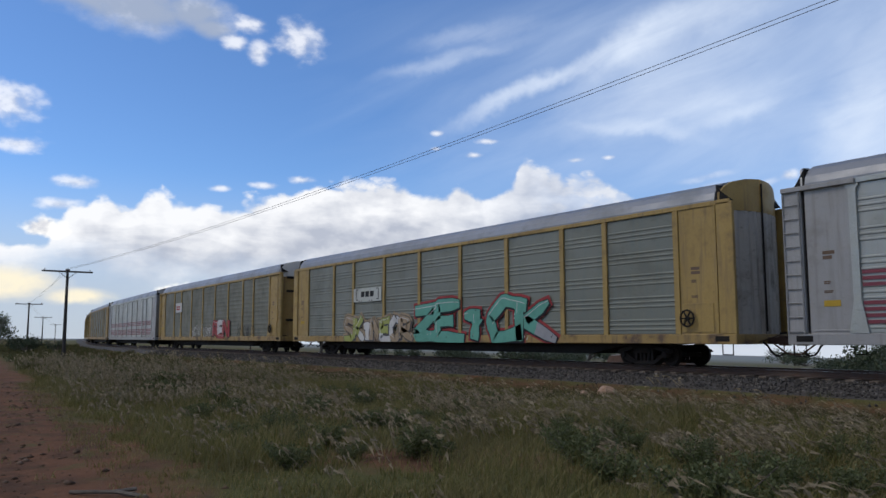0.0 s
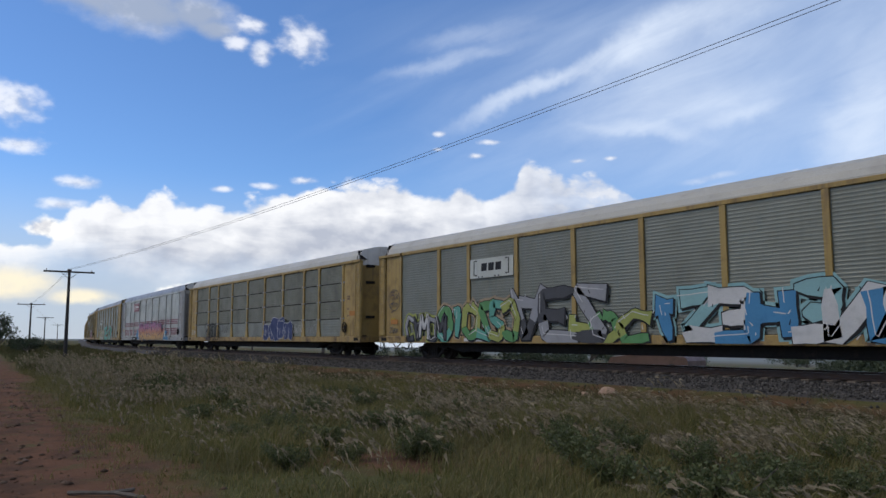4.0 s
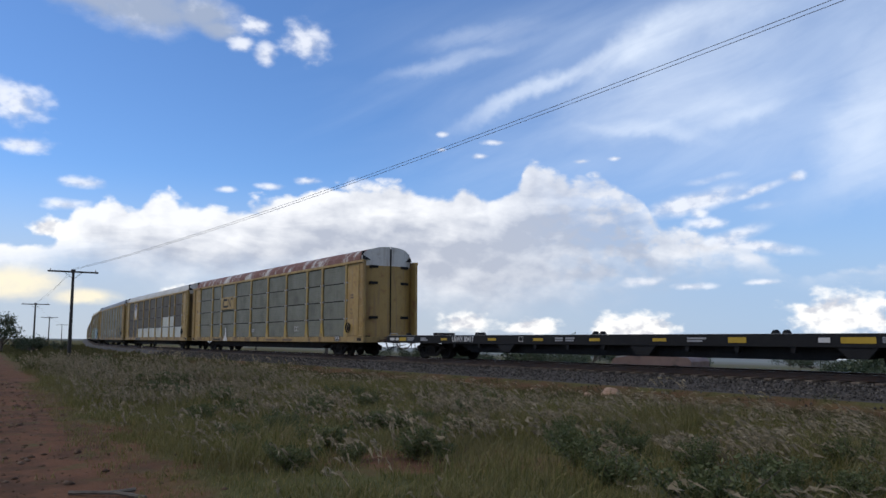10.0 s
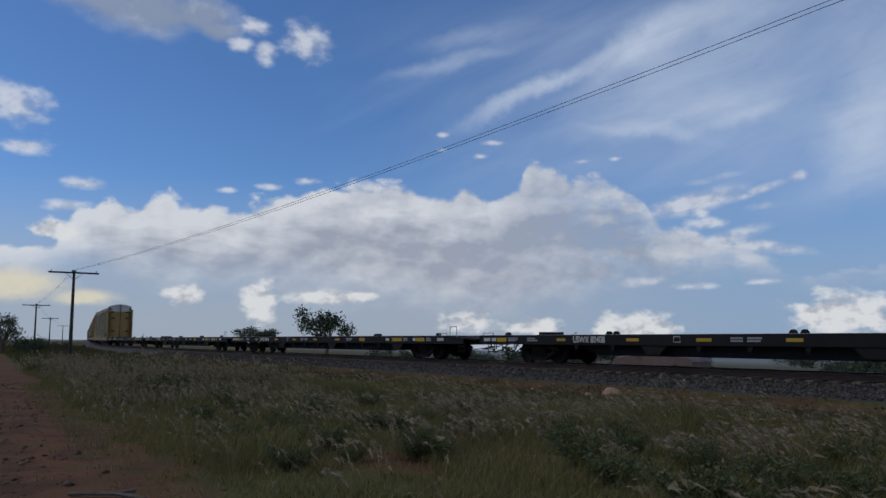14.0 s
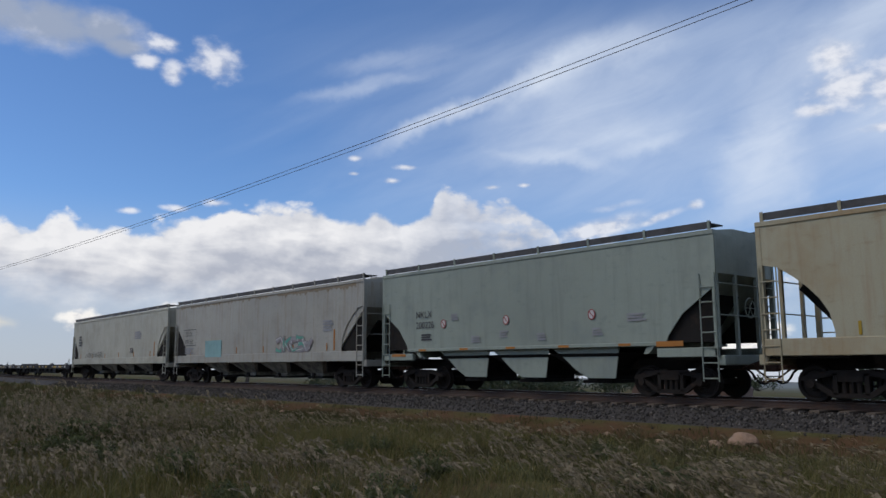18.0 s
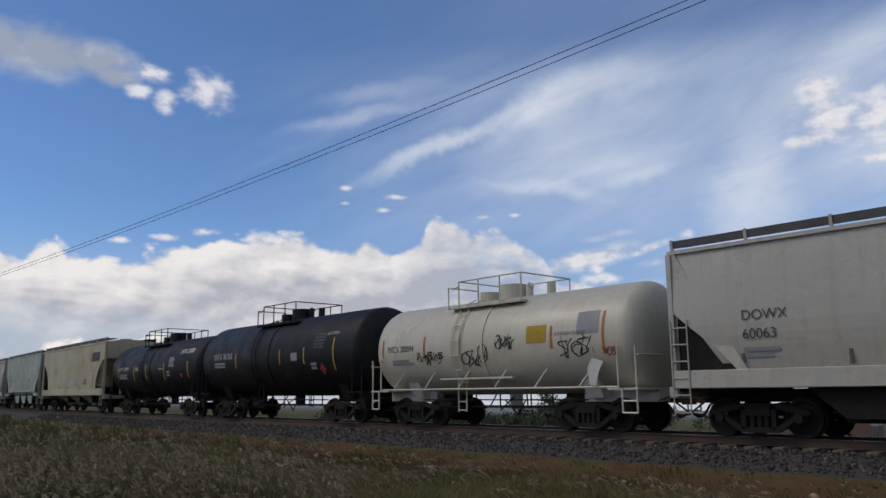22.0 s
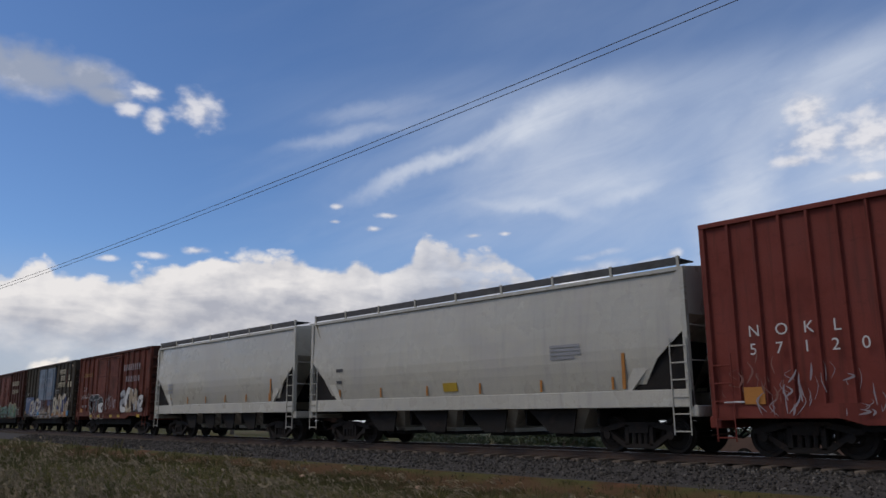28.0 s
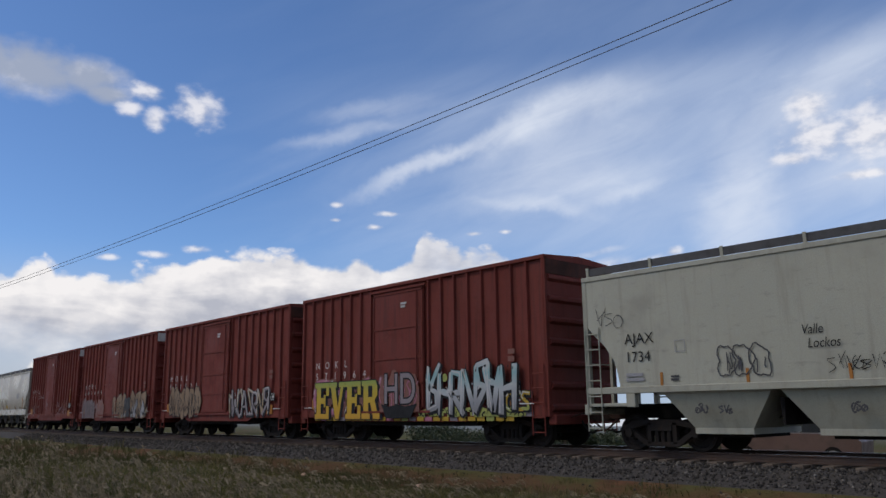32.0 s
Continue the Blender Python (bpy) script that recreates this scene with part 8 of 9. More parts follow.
    bars(c, 3.6, 2.3, 1.0, 0.4, "grey", y2, 4)
    conform(c)
    c = hopper(584.72, 15.0, "khaki grey covered hopper with scrawled graffiti tags", KHAKI, 4, dash="orange", inset=1.7, open_end=True, wide=True)
    lettering(c, "AJAX", -6.3, 2.5, 0.25, "black", y)
    lettering(c, "1734", -6.3, 2.07, 0.25, "black", y)
    bars(c, -6.3, 1.62, 0.6, 0.22, "grey", y, 2)
    bars(c, -5.1, 1.6, 0.25, 0.14, "darkgrey", y, 2)
    tag(c, -7.1, -6.3, 2.9, 3.5, "darkgrey", 210, y, 0.022)
    bm = bmesh.new()
    ribbon(bm, [(-4.95, 2.25), (-4.7, 2.25), (-4.7, 2.5), (-4.95, 2.5), (-4.95, 2.25)], 0.02, y, 0)
    part("frame_mark", bm, INK["grey"], c)
    bubble(c, -3.9, -2.8, 1.64, 2.3, None, 211, y, outline="darkgrey", letters=3, width=0.03)
    lettering(c, "Valle", -2.08, 2.42, 0.2, "black", y, slant=0.2, squeeze=0.8)
    lettering(c, "Lockos", -1.98, 2.14, 0.2, "black", y, slant=0.2, squeeze=0.8)
    tag(c, -1.6, -1.1, 1.62, 2.0, "black", 214, y, 0.02)
    tag(c, -1.2, 0.2, 1.62, 2.0, "black", 212, y, 0.026)
    for x in (-4.6, -4.0, -1.3, -0.6):
        tag(c, x, x + 0.3, 0.85, 1.05, "darkgrey", 215 + int(x * 10), -1.47, 0.05)


make_hoppers()


# ---- tank cars ----
def tank_mesh(L, r, zc, head, seg=40):
    """A cylinder with dished ends, lying along x."""
    rings = [(-L / 2 + head * (1 - math.cos(a)) , r * math.sin(a)) for a in [0.12, 0.35, 0.6, 0.85, 1.1, 1.35, 1.5708]]
    rings = rings + [(-x, q) for x, q in rings[::-1]]
    v, f = [], []
    for x, q in rings:
        v += [(x, q * math.cos(k * 2 * math.pi / seg), zc + q * math.sin(k * 2 * math.pi / seg)) for k in range(seg)]
    for i in range(len(rings) - 1):
        f += [(i * seg + k, i * seg + (k + 1) % seg, (i + 1) * seg + (k + 1) % seg, (i + 1) * seg + k) for k in range(seg)]
    f += [tuple(range(seg))[::-1], tuple(range((len(rings) - 1) * seg, len(rings) * seg))]
    return v, [g[::-1] for g in f]


def wrapped(parent, x0, x1, a0, a1, r, zc, ink, name="reflector", label=""):
    """A strip laid round the tank's near flank from angle a0 to a1 (degrees up from its middle)."""
    bm = bmesh.new()
    rows = []
    for k in range(7):
        a = radians(a0 + (a1 - a0) * k / 6)
        rows.append([bm.verts.new((x, -(r + 0.008) * math.cos(a), zc + (r + 0.008) * math.sin(a))) for x in (x0, x1)])
    for p, q in zip(rows, rows[1:]):
        bm.faces.new((p[0], p[1], q[1], q[0]))
    return part(name, bm, INK[ink], parent, label)


def wrap_marks(ob, r, zc):
    """Lays flat marks on the tank's flank."""
    for v in ob.data.vertices:
        z = v.co.z + ob.location.z - zc
        a = z / r
        v.co.y = -(r + 0.012) * math.cos(a) - ob.location.y
        v.co.z = zc + (r + 0.012) * math.sin(a) - ob.location.z


def tank_car(left, L, label, paint, rail_paint, r, side_rails, frame_mat):
    h, zc = L / 2, 0.95 + r
    car = start_car("tank_car", label, "railcar", "tank cars of the train", left, L)
    body_l = L + 0.2
    v, f = tank_mesh(body_l, r, zc, 0.55)
    part("tank", mesh_from("tank", v, f, [paint], smooth=True), None, car, "smooth cylindrical tank shell")
    for e in (-1, 1):
        part("saddle", prism(bmesh.new(), [(-0.8, 0.85), (0.8, 0.85), (1.05, zc - 0.98 * r + 0.36), (0.4, zc - r + 0.04), (-0.4, zc - r + 0.04), (-1.05, zc - 0.98 * r + 0.36)], "x",
                            *sorted((e * (h - 2.0), e * (h - 1.5)))), frame_mat, car)
        part("end_sill", prism(bmesh.new(), [(e * (h - 2.3), 0.75), (e * h, 0.75), (e * h, 1.05), (e * (h - 2.3), 1.12)], "y", -0.55, 0.55), frame_mat, car)
        part("stub_sill", bx(*sorted((e * (h - 3.2), e * (h - 0.3))), -0.22, 0.22, 0.72, 1.0), GRIME_AND_SHADE, car)
        part("platform", bx(*sorted((e * (h - 0.9), e * h)), -1.45, 1.45, 1.05, 1.1), rail_paint, car)
        hoops = []
        for s in (-1, 1):
            hoops += [((e * (h - 0.05), s * 1.42, 1.1), (e * (h - 0.05), s * 1.42, 2.1)), ((e * (h - 0.55), s * 1.46, 1.1), (e * (h - 0.55), s * 1.46, 2.1)),
                      ((e * (h - 0.05), s * 1.42, 0.5), (e * (h - 0.05), s * 1.42, 1.1)), ((e * (h - 0.45), s * 1.46, 0.5), (e * (h - 0.45), s * 1.46, 1.1)), ((e * (h - 0.05), s * 1.42, 0.5), (e * (h - 0.45), s * 1.46, 0.5)),
                      ((e * (h - 0.05), s * 1.42, 0.78), (e * (h - 0.45), s * 1.46, 0.78))]
        hoops += [((e * (h + 0.02), -1.42, 1.9), (e * (h + 0.02), 1.42, 1.9))]
        part("hand_rail", rods(hoops, 0.026), rail_paint, car)
    part("band", wrap_ring(r, zc, 0.0), paint, car)
    # dome fittings, platform and cage on the crown
    top = zc + r
    dome = part("manway", rods([((0, 0, top - 0.05), (0, 0, top + 0.34)), ((0, 0, top + 0.34), (0, 0, top + 0.40))], 0.42, 18), paint, car, "manway dome with a bolted lid")
    part("valve_box", rods([((-0.95, -0.1, top - 0.08), (-0.95, -0.1, top + 0.22)), ((-0.95, -0.1, top + 0.22), (-0.95, -0.1, top + 0.25))], 0.3, 14), paint, car)
    part("valve", rods([((1.5, 0.0, top - 0.05), (1.5, 0.0, top + 0.26)), ((1.5, 0.0, top + 0.26), (1.5, 0.0, top + 0.34))], 0.13, 10), paint, car)
    part("valve", rods([((0.55, 0.1, top), (0.55, 0.1, top + 0.3)), ((0.55, 0.1, top + 0.3), (0.62, 0.1, top + 0.36))], 0.12, 10), paint, dome)
    part("crown_platform", bx(-1.75, 1.3, -1.1, -0.45, top - 0.28, top - 0.22), rail_paint, car)
    cage = []
    for x in (-1.3, -0.45, 0.45, 1.3):
        cage += [((x, -1.1, top - 0.25), (x, -1.1, top + 0.55)), ((x, 1.1, top - 0.3), (x, 1.1, top + 0.55))]
    # a lower hoop where the ladder comes up
    cage += [((-1.75, -1.12, top - 0.32), (-1.75, -1.12, top + 0.4)), ((-1.75, -1.12, top + 0.4), (-1.55, -1.12, top + 0.34)), ((-1.55, -1.12, top + 0.34), (-1.3, -1.1, top + 0.4)), ((-1.75, 0.2, top - 0.1), (-1.75, 0.2, top + 0.4)), ((-1.75, -1.12, top + 0.4), (-1.75, 0.2, top + 0.4))]
    for yy in (-1.1, 1.1):
        cage += [((-1.3, yy, top + 0.55), (1.3, yy, top + 0.55))]
    for x in (-1.3, 1.3):
        cage += [((x, -1.1, top + 0.55), (x, 1.1, top + 0.55))]
    part("cage", rods(cage, 0.022), rail_paint, car, "railing round the crown platform")
    for s in (-1, 1):
        steps = []
        for k in range(7):
            a0, a1 = radians(-45 + k * 17), radians(-45 + (k + 1) * 17)
            for x in (-1.25, -0.9):
                steps.append(((x, s * (r + 0.08) * math.cos(a0), zc + (r + 0.08) * math.sin(a0)), (x, s * (r + 0.08) * math.cos(a1), zc + (r + 0.08) * math.sin(a1))))
            steps.append(((-1.25, s * (r + 0.08) * math.cos(a0), zc + (r + 0.08) * math.sin(a0)), (-0.9, s * (r + 0.08) * math.cos(a0), zc + (r + 0.08) * math.sin(a0))))
        steps += [((-1.25, s * 1.2, 0.45), (-1.25, s * 1.2, zc - 0.9)), ((-0.9, s * 1.2, 0.45), (-0.9, s * 1.2, zc - 0.9)), ((-1.25, s * 1.2, 0.5), (-0.9, s * 1.2, 0.5)), ((-1.25, s * 1.2, 0.75), (-0.9, s * 1.2, 0.75))]
        part("ladder", rods(steps, 0.02, 5), rail_paint, car)
    if side_rails:
        pairs = []
        for s in (-1, 1):
            pairs.append(((-h + 0.6, s * 1.42, 1.12), (h - 0.6, s * 1.42, 1.12)))
            for k in range(6):
                x = -h + 1.5 + k * (L - 3) / 5
                pairs.append(((x - 0.3, s * 1.42, 1.12), (x + 0.1, s * 1.32, 1.62)))
        part("side_rail", rods(pairs, 0.03), rail_paint, car)
        part("walkway", bx(-1.8, 1.2, -1.44, -1.3, 1.4, 1.45), rail_paint, car)
    pipes = [((-1.2, -0.5, 0.62), (1.6, -0.5, 0.62)), ((-0.6, -0.5, 0.62), (-0.6, -0.2, 1.0)), ((0.9, -0.5, 0.62), (0.6, -0.2, 1.0)), ((0.2, -0.9, 0.5), (0.2, -0.3, 0.9)), ((-1.8, 0.5, 0.6), (1.6, 0.5, 0.6))]
    pipes += [((-3.3, -0.8, 0.8), (3.3, -0.8, 0.8)), ((-2.0, -0.8, 0.58), (3.0, -0.8, 0.6)), ((0.3, -0.8, 0.8), (0.8, -0.8, 0.38)), ((1.1, -0.8, 0.8), (0.8, -0.8, 0.38))]
    pipes += [((x, -0.8, 0.56), (x, -0.8, 0.98)) for x in (-2.6, -1.7, -0.9, 0.1, 1.3, 2.1, 2.9)]
    part("brake_gear", rods(pipes, 0.022), GRIME_AND_SHADE, car)
    part("brake_cylinder", rods([((-2.5, -0.7, 0.62), (-2.0, -0.7, 0.62))], 0.13, 10), GRIME_AND_SHADE, car)
    part("outlet", rods([((0, 0, 0.55), (0, 0, zc - r + 0.1))], 0.2, 12), frame_mat, car)
    running_gear(car, L, 1.85, 0.42, 0.5)
    return car, zc


def wrap_ring(r, zc, x):
    bm = bmesh.new()
    n = 32
    rows = []
    for k in range(n):
        a = 2 * math.pi * k / n
        rows.append([bm.verts.new((u, q * math.cos(a), zc + q * math.sin(a))) for u, q in ((x - 0.05, r), (x - 0.05, r + 0.03), (x + 0.05, r + 0.03), (x + 0.05, r))])
    for k in range(n):
        p, q = rows[k], rows[(k + 1) % n]
        for j in range(3):
            bm.faces.new((p[j], q[j], q[j + 1], p[j + 1]))
    return bm


def make_tanks():
    mark = wrap_marks
    c, zc = tank_car(411.2, 12.5, "black tank car with white marks and yellow strips", BLACK, FLAT_BLACK, 1.47, False, GRIME_AND_SHADE)
    for x in (-4.9, -2.4, -0.6, 1.9, 4.9):
        wrapped(c, x, x + 0.09, -24, 8, 1.47, zc, "yellow", label="yellow strip round the tank")
    mark(lettering(c, "SHPX 220981", -4.7, zc - 0.05, 0.2, "white", -1.47), 1.47, zc)
    mark(bars(c, -4.6, zc - 0.5, 1.3, 0.3, "grey", -1.47, 3), 1.47, zc)
    mark(lettering(c, "SHPX 220981", 3.75, zc + 0.62, 0.25, "white", -1.47, bold=0.006, squeeze=0.85), 1.47, zc)
    mark(bars(c, 2.6, zc + 0.0, 0.75, 0.5, "grey", -1.47, 5), 1.47, zc)
    mark(bars(c, 1.2, zc - 0.1, 0.8, 0.08, "grey", -1.47, 1), 1.47, zc)
    mark(bars(c, 4.0, zc - 0.55, 0.3, 0.3, "red", -1.47, 1), 1.47, zc)
    mark(bars(c, 2.3, zc - 0.45, 0.4, 0.3, "grey", -1.47, 2), 1.47, zc)
    part("placard", bx(-2.2, -1.7, -1.44, -1.47, zc - 0.1, zc + 0.1), INK["tan"], c)

    c, zc = tank_car(424.02, 12.7, "large black tank car with a red diamond placard", BLACK, FLAT_BLACK, 1.58, False, GRIME_AND_SHADE)
    for x in (-2.8, 0.9, 2.7, 4.7):
        wrapped(c, x, x + 0.08, -14 if x < 4 else -25, 8 if x < 4 else 18, 1.58, zc, "yellow", label="yellow strip round the tank")
    mark(lettering(c, "NATX 301263", -4.85, zc + 0.0, 0.26, "white", -1.58, squeeze=0.8), 1.58, zc)
    mark(bars(c, -4.75, zc - 0.35, 1.2, 0.25, "grey", -1.58, 2), 1.58, zc)
    mark(bars(c, 3.4, zc + 0.15, 0.8, 0.62, "darkgrey", -1.58, 5), 1.58, zc)
    mark(bars(c, 1.8, zc - 0.25, 0.6, 0.3, "grey", -1.58, 1, 0.0), 1.58, zc)
    mark(bars(c, 3.2, zc - 0.62, 0.5, 0.3, "grey", -1.58, 2), 1.58, zc)
    bm = bmesh.new()
    bm.faces.new([bm.verts.new((3.95 + u * 0.2, 0, zc - 0.62 + v * 0.24)) for u, v in ((-1, 0), (0, -1), (1, 0), (0, 1))])
    mark(part("placard", bm, INK["red"], c, "red diamond hazard placard"), 1.58, zc)
    mark(lettering(c, "NATX 301263", 4.2, zc + 0.62, 0.13, "white", -1.58, squeeze=0.7), 1.58, zc)

    c, zc = tank_car(437.22, 10.6, "off-white tank car with side railings and black scrawls", TANK_WHITE, TANK_WHITE, 1.45, True, FADED_WHITE)
    for x in (-4.7, -2.6, -1.0, 2.6, 4.3):
        wrapped(c, x, x + 0.08, -10 if x < 4 else -18, 14 if x < 4 else 26, 1.45, zc, "orange", label="orange strip round the tank")
    mark(lettering(c, "PXCX 200094", -4.4, zc - 0.08, 0.2, "darkgrey", -1.45, squeeze=0.8), 1.45, zc)
    mark(bars(c, -4.2, zc - 0.5, 1.2, 0.2, "grey", -1.45, 2), 1.45, zc)
    for k, (a, b, z0, z1) in enumerate(((-2.9, -1.7, -0.45, -0.05), (-0.8, 0.3, -0.6, 0.0), (0.6, 1.3, -0.2, 0.25), (2.9, 4.0, -0.5, 0.1))):
        mark(tag(c, a, b, zc + z0, zc + z1, "black", 220 + k, -1.45, 0.045), 1.45, zc)
        mark(tag(c, a + 0.1, b - 0.05, zc + z0 - 0.08, zc + z1 - 0.1, "black", 240 + k, -1.452, 0.035), 1.45, zc)
    wrapped(c, 1.75, 2.45, -3, 16, 1.45, zc, "yellow", "plate", "yellow warning plate")
    mark(lettering(c, "HYDROGEN PEROXIDE", 2.75, zc + 0.08, 0.09, "darkgrey", -1.45, squeeze=0.8), 1.45, zc)
    wrapped(c, 3.5, 4.2, 3, 27, 1.45, zc, "grey", "patch", "pale grey overpainted patch")
    mark(tag(c, 4.3, 4.7, zc - 0.5, zc - 0.25, "red", 229, -1.45, 0.04), 1.45, zc)
    part("torn_sheet", prism(bmesh.new(), [(3.9, 1.2), (4.1, 1.15), (4.2, 1.5), (4.35, 1.75), (4.0, 1.85), (3.85, 1.6)], "y", -1.5, -1.48), FADED_WHITE, c, "torn white sheet hanging off the frame")


make_tanks()


# ---- box cars ----
def boxcar(left, L, label, paint, top, sill, doors, ribs, end_mat, roof_mat, door_mat, end_cap=None, rails=(0.0, 0.33, 0.66, 0.985)):
    """A box car: posts on the sides, sliding doors, corrugated ends, a low roof.
    doors: (from, to, leaves) along the car."""
    h = L / 2
    w = 1.5
    car = start_car("boxcar", label, "railcar", "box cars of the train", left, L)
    part("body", bx(-h, h, -w + 0.06, w - 0.06, sill + 0.12, top - 0.12), paint, car)
    part("roof", prism(bmesh.new(), [(-w - 0.03, top - 0.14), (w + 0.03, top - 0.14), (w + 0.03, top - 0.04), (0, top + 0.06), (-w - 0.03, top - 0.04)], "x", -h - 0.03, h + 0.03), roof_mat, car, "low ridged steel roof")
    for s in (-1, 1):
        out = [(-h, sill + 0.42), (h, sill + 0.42), (h, sill + 0.14), (h - 2.6, sill + 0.14), (h - 3.1, sill), (-h + 3.1, sill), (-h + 2.6, sill + 0.14), (-h, sill + 0.14)]
        part("side_sill", prism(bmesh.new(), out, "y", *sorted((s * (w - 0.05), s * (w + 0.012)))), paint, car)
        n, q = ribs, 0.07 if ribs < 16 else 0.05
        for k in range(n + 1):
            x = -h + 0.06 + (L - 0.12) * k / n
            inside = doors[0] - 0.05 < x < doors[1] + 0.05
            if inside:
                continue
            part("side_post", prism(bmesh.new(), [(x - q, s * (w - 0.06)), (x + q, s * (w - 0.06)), (x + q * 0.5, s * (w + 0.02)), (x - q * 0.5, s * (w + 0.02))], "z", sill + 0.42, top - 0.14), paint, car)
        a, b, leaves = doors
        dw = (b - a) / leaves
        for k in range(leaves):
            x0, x1 = a + dw * k + 0.02, a + dw * (k + 1) - 0.02
            d = part("door", bx(x0, x1, *sorted((s * (w - 0.03), s * (w + 0.03))), sill + 0.35, top - 0.3, bevel=0.01), door_mat, car, "sliding freight door with raised frames")
            for z in rails:
                zz = sill + 0.37 + (top - sill - 0.72) * z
                part("door_frame", bx(x0 + 0.03, x1 - 0.03, *sorted((s * (w + 0.03), s * (w + 0.055))), zz, zz + 0.06), door_mat, d)
            for x in (x0 + 0.03, x1 - 0.09):
                part("door_frame", bx(x, x + 0.06, *sorted((s * (w + 0.03), s * (w + 0.055))), sill + 0.37, top - 0.32), door_mat, d)
            part("lock_bar", rods([((x1 - 0.3, s * (w + 0.08), sill + 0.5), (x1 - 0.3, s * (w + 0.08), top - 0.4)), ((x1 - 0.5, s * (w + 0.07), sill + 1.0), (x1 - 0.15, s * (w + 0.07), sill + 1.05))], 0.022), door_mat, d)
        part("door_track", bx(a - 0.5, b + 0.3, *sorted((s * (w + 0.0), s * (w + 0.09))), sill + 0.26, sill + 0.33), paint, car)
        part("door_track", bx(a - 0.1, b + 0.1, *sorted((s * (w + 0.0), s * (w + 0.09))), top - 0.3, top - 0.23), paint, car)
        ladder(car, h - 0.3, s * (w + 0.06), sill - 0.35, sill + 1.5, paint, 0.42)
        ladder(car, -h + 0.3, s * (w + 0.06), sill - 0.35, sill + 1.5, paint, 0.42)
    for e in (-1, 1):
        part("end_wall", bx(*sorted((e * (h - 0.05), e * (h + 0.01))), -w, w, sill + 0.14, top - 0.14), end_mat, car)
        n = 7
        for k in range(n):
            z = sill + 0.35 + (top - sill - 1.0) * k / (n - 1)
            part("end_rib", prism(bmesh.new(), [(e * (h + 0.01), z - 0.11), (e * (h + 0.10), z - 0.04), (e * (h + 0.10), z + 0.04), (e * (h + 0.01), z + 0.11)], "y", -w + 0.1, w - 0.1), end_mat, car)
        part("corner_post", bx(*sorted((e * (h - 0.08), e * (h + 0.03))), -w - 0.01, -w + 0.12, sill + 0.14, top - 0.1), paint, car)
        part("corner_post", bx(*sorted((e * (h - 0.08), e * (h + 0.03))), w - 0.12, w + 0.01, sill + 0.14, top - 0.1), paint, car)
        if end_cap:
            part("end_cap", bx(*sorted((e * (h + 0.01), e * (h + 0.05))), -w + 0.02, w - 0.02, top - 0.55, top - 0.15), end_cap, car, "white painted panel under the roof")
        part("end_sill", bx(*sorted((e * (h - 0.1), e * (h + 0.16))), -1.4, 1.4, sill - 0.08, sill + 0.18, bevel=0.02), paint, car)
    part("underframe", bx(-h + 0.3, h - 0.3, -0.5, 0.5, 0.6, sill + 0.15), GRIME_AND_SHADE, car)
    part("cross_bearer", bx(-h + 2.9, h - 2.9, -1.25, 1.25, 0.55, sill + 0.1), GRIME_AND_SHADE, car)
    part("brake_gear", rods([((-1.5, -0.7, 0.6), (1.8, -0.7, 0.62)), ((0.5, -0.7, 0.6), (0.5, -0.3, 0.85)), ((-1.2, -0.7, 0.6), (-1.2, -0.2, 0.85)), ((1.6, -0.8, 0.55), (2.4, -0.8, 0.7))], 0.04), GRIME_AND_SHADE, car)
    part("air_tank", rods([((-0.9, 0.5, 0.66), (0.3, 0.5, 0.66))], 0.16, 10), GRIME_AND_SHADE, car)
    running_gear(car, L, 1.75, 0.42, 0.55)
    return car


# bold slab-serifed letters, as outlines in a unit cell
SLABS = {"E": [(0, 0), (1, 0), (1, 0.36), (0.8, 0.36), (0.8, 0.14), (0.42, 0.14), (0.42, 0.42), (0.64, 0.42), (0.64, 0.33), (0.76, 0.33), (0.76, 0.67), (0.64, 0.67),
               (0.64, 0.58), (0.42, 0.58), (0.42, 0.86), (0.8, 0.86), (0.8, 0.64), (1, 0.64), (1, 1), (0, 1), (0, 0.86), (0.12, 0.86), (0.12, 0.14), (0, 0.14)],
         "V": [(0.38, 0), (0.62, 0), (0.92, 0.86), (1.06, 0.86), (1.06, 1), (0.62, 1), (0.62, 0.86), (0.74, 0.86), (0.56, 0.32), (0.38, 0.86), (0.48, 0.86), (0.48, 1), (-0.06, 1), (-0.06, 0.86), (0.06, 0.86)],
         "R": [(0, 0), (0.52, 0), (0.52, 0.14), (0.42, 0.14), (0.42, 0.42), (0.54, 0.42), (0.74, 0), (1.12, 0), (1.12, 0.14), (1.0, 0.14), (0.82, 0.48), (0.98, 0.62), (0.98, 0.86), (0.86, 1), (0, 1), (0, 0.86), (0.12, 0.86), (0.12, 0.14), (0, 0.14)]}


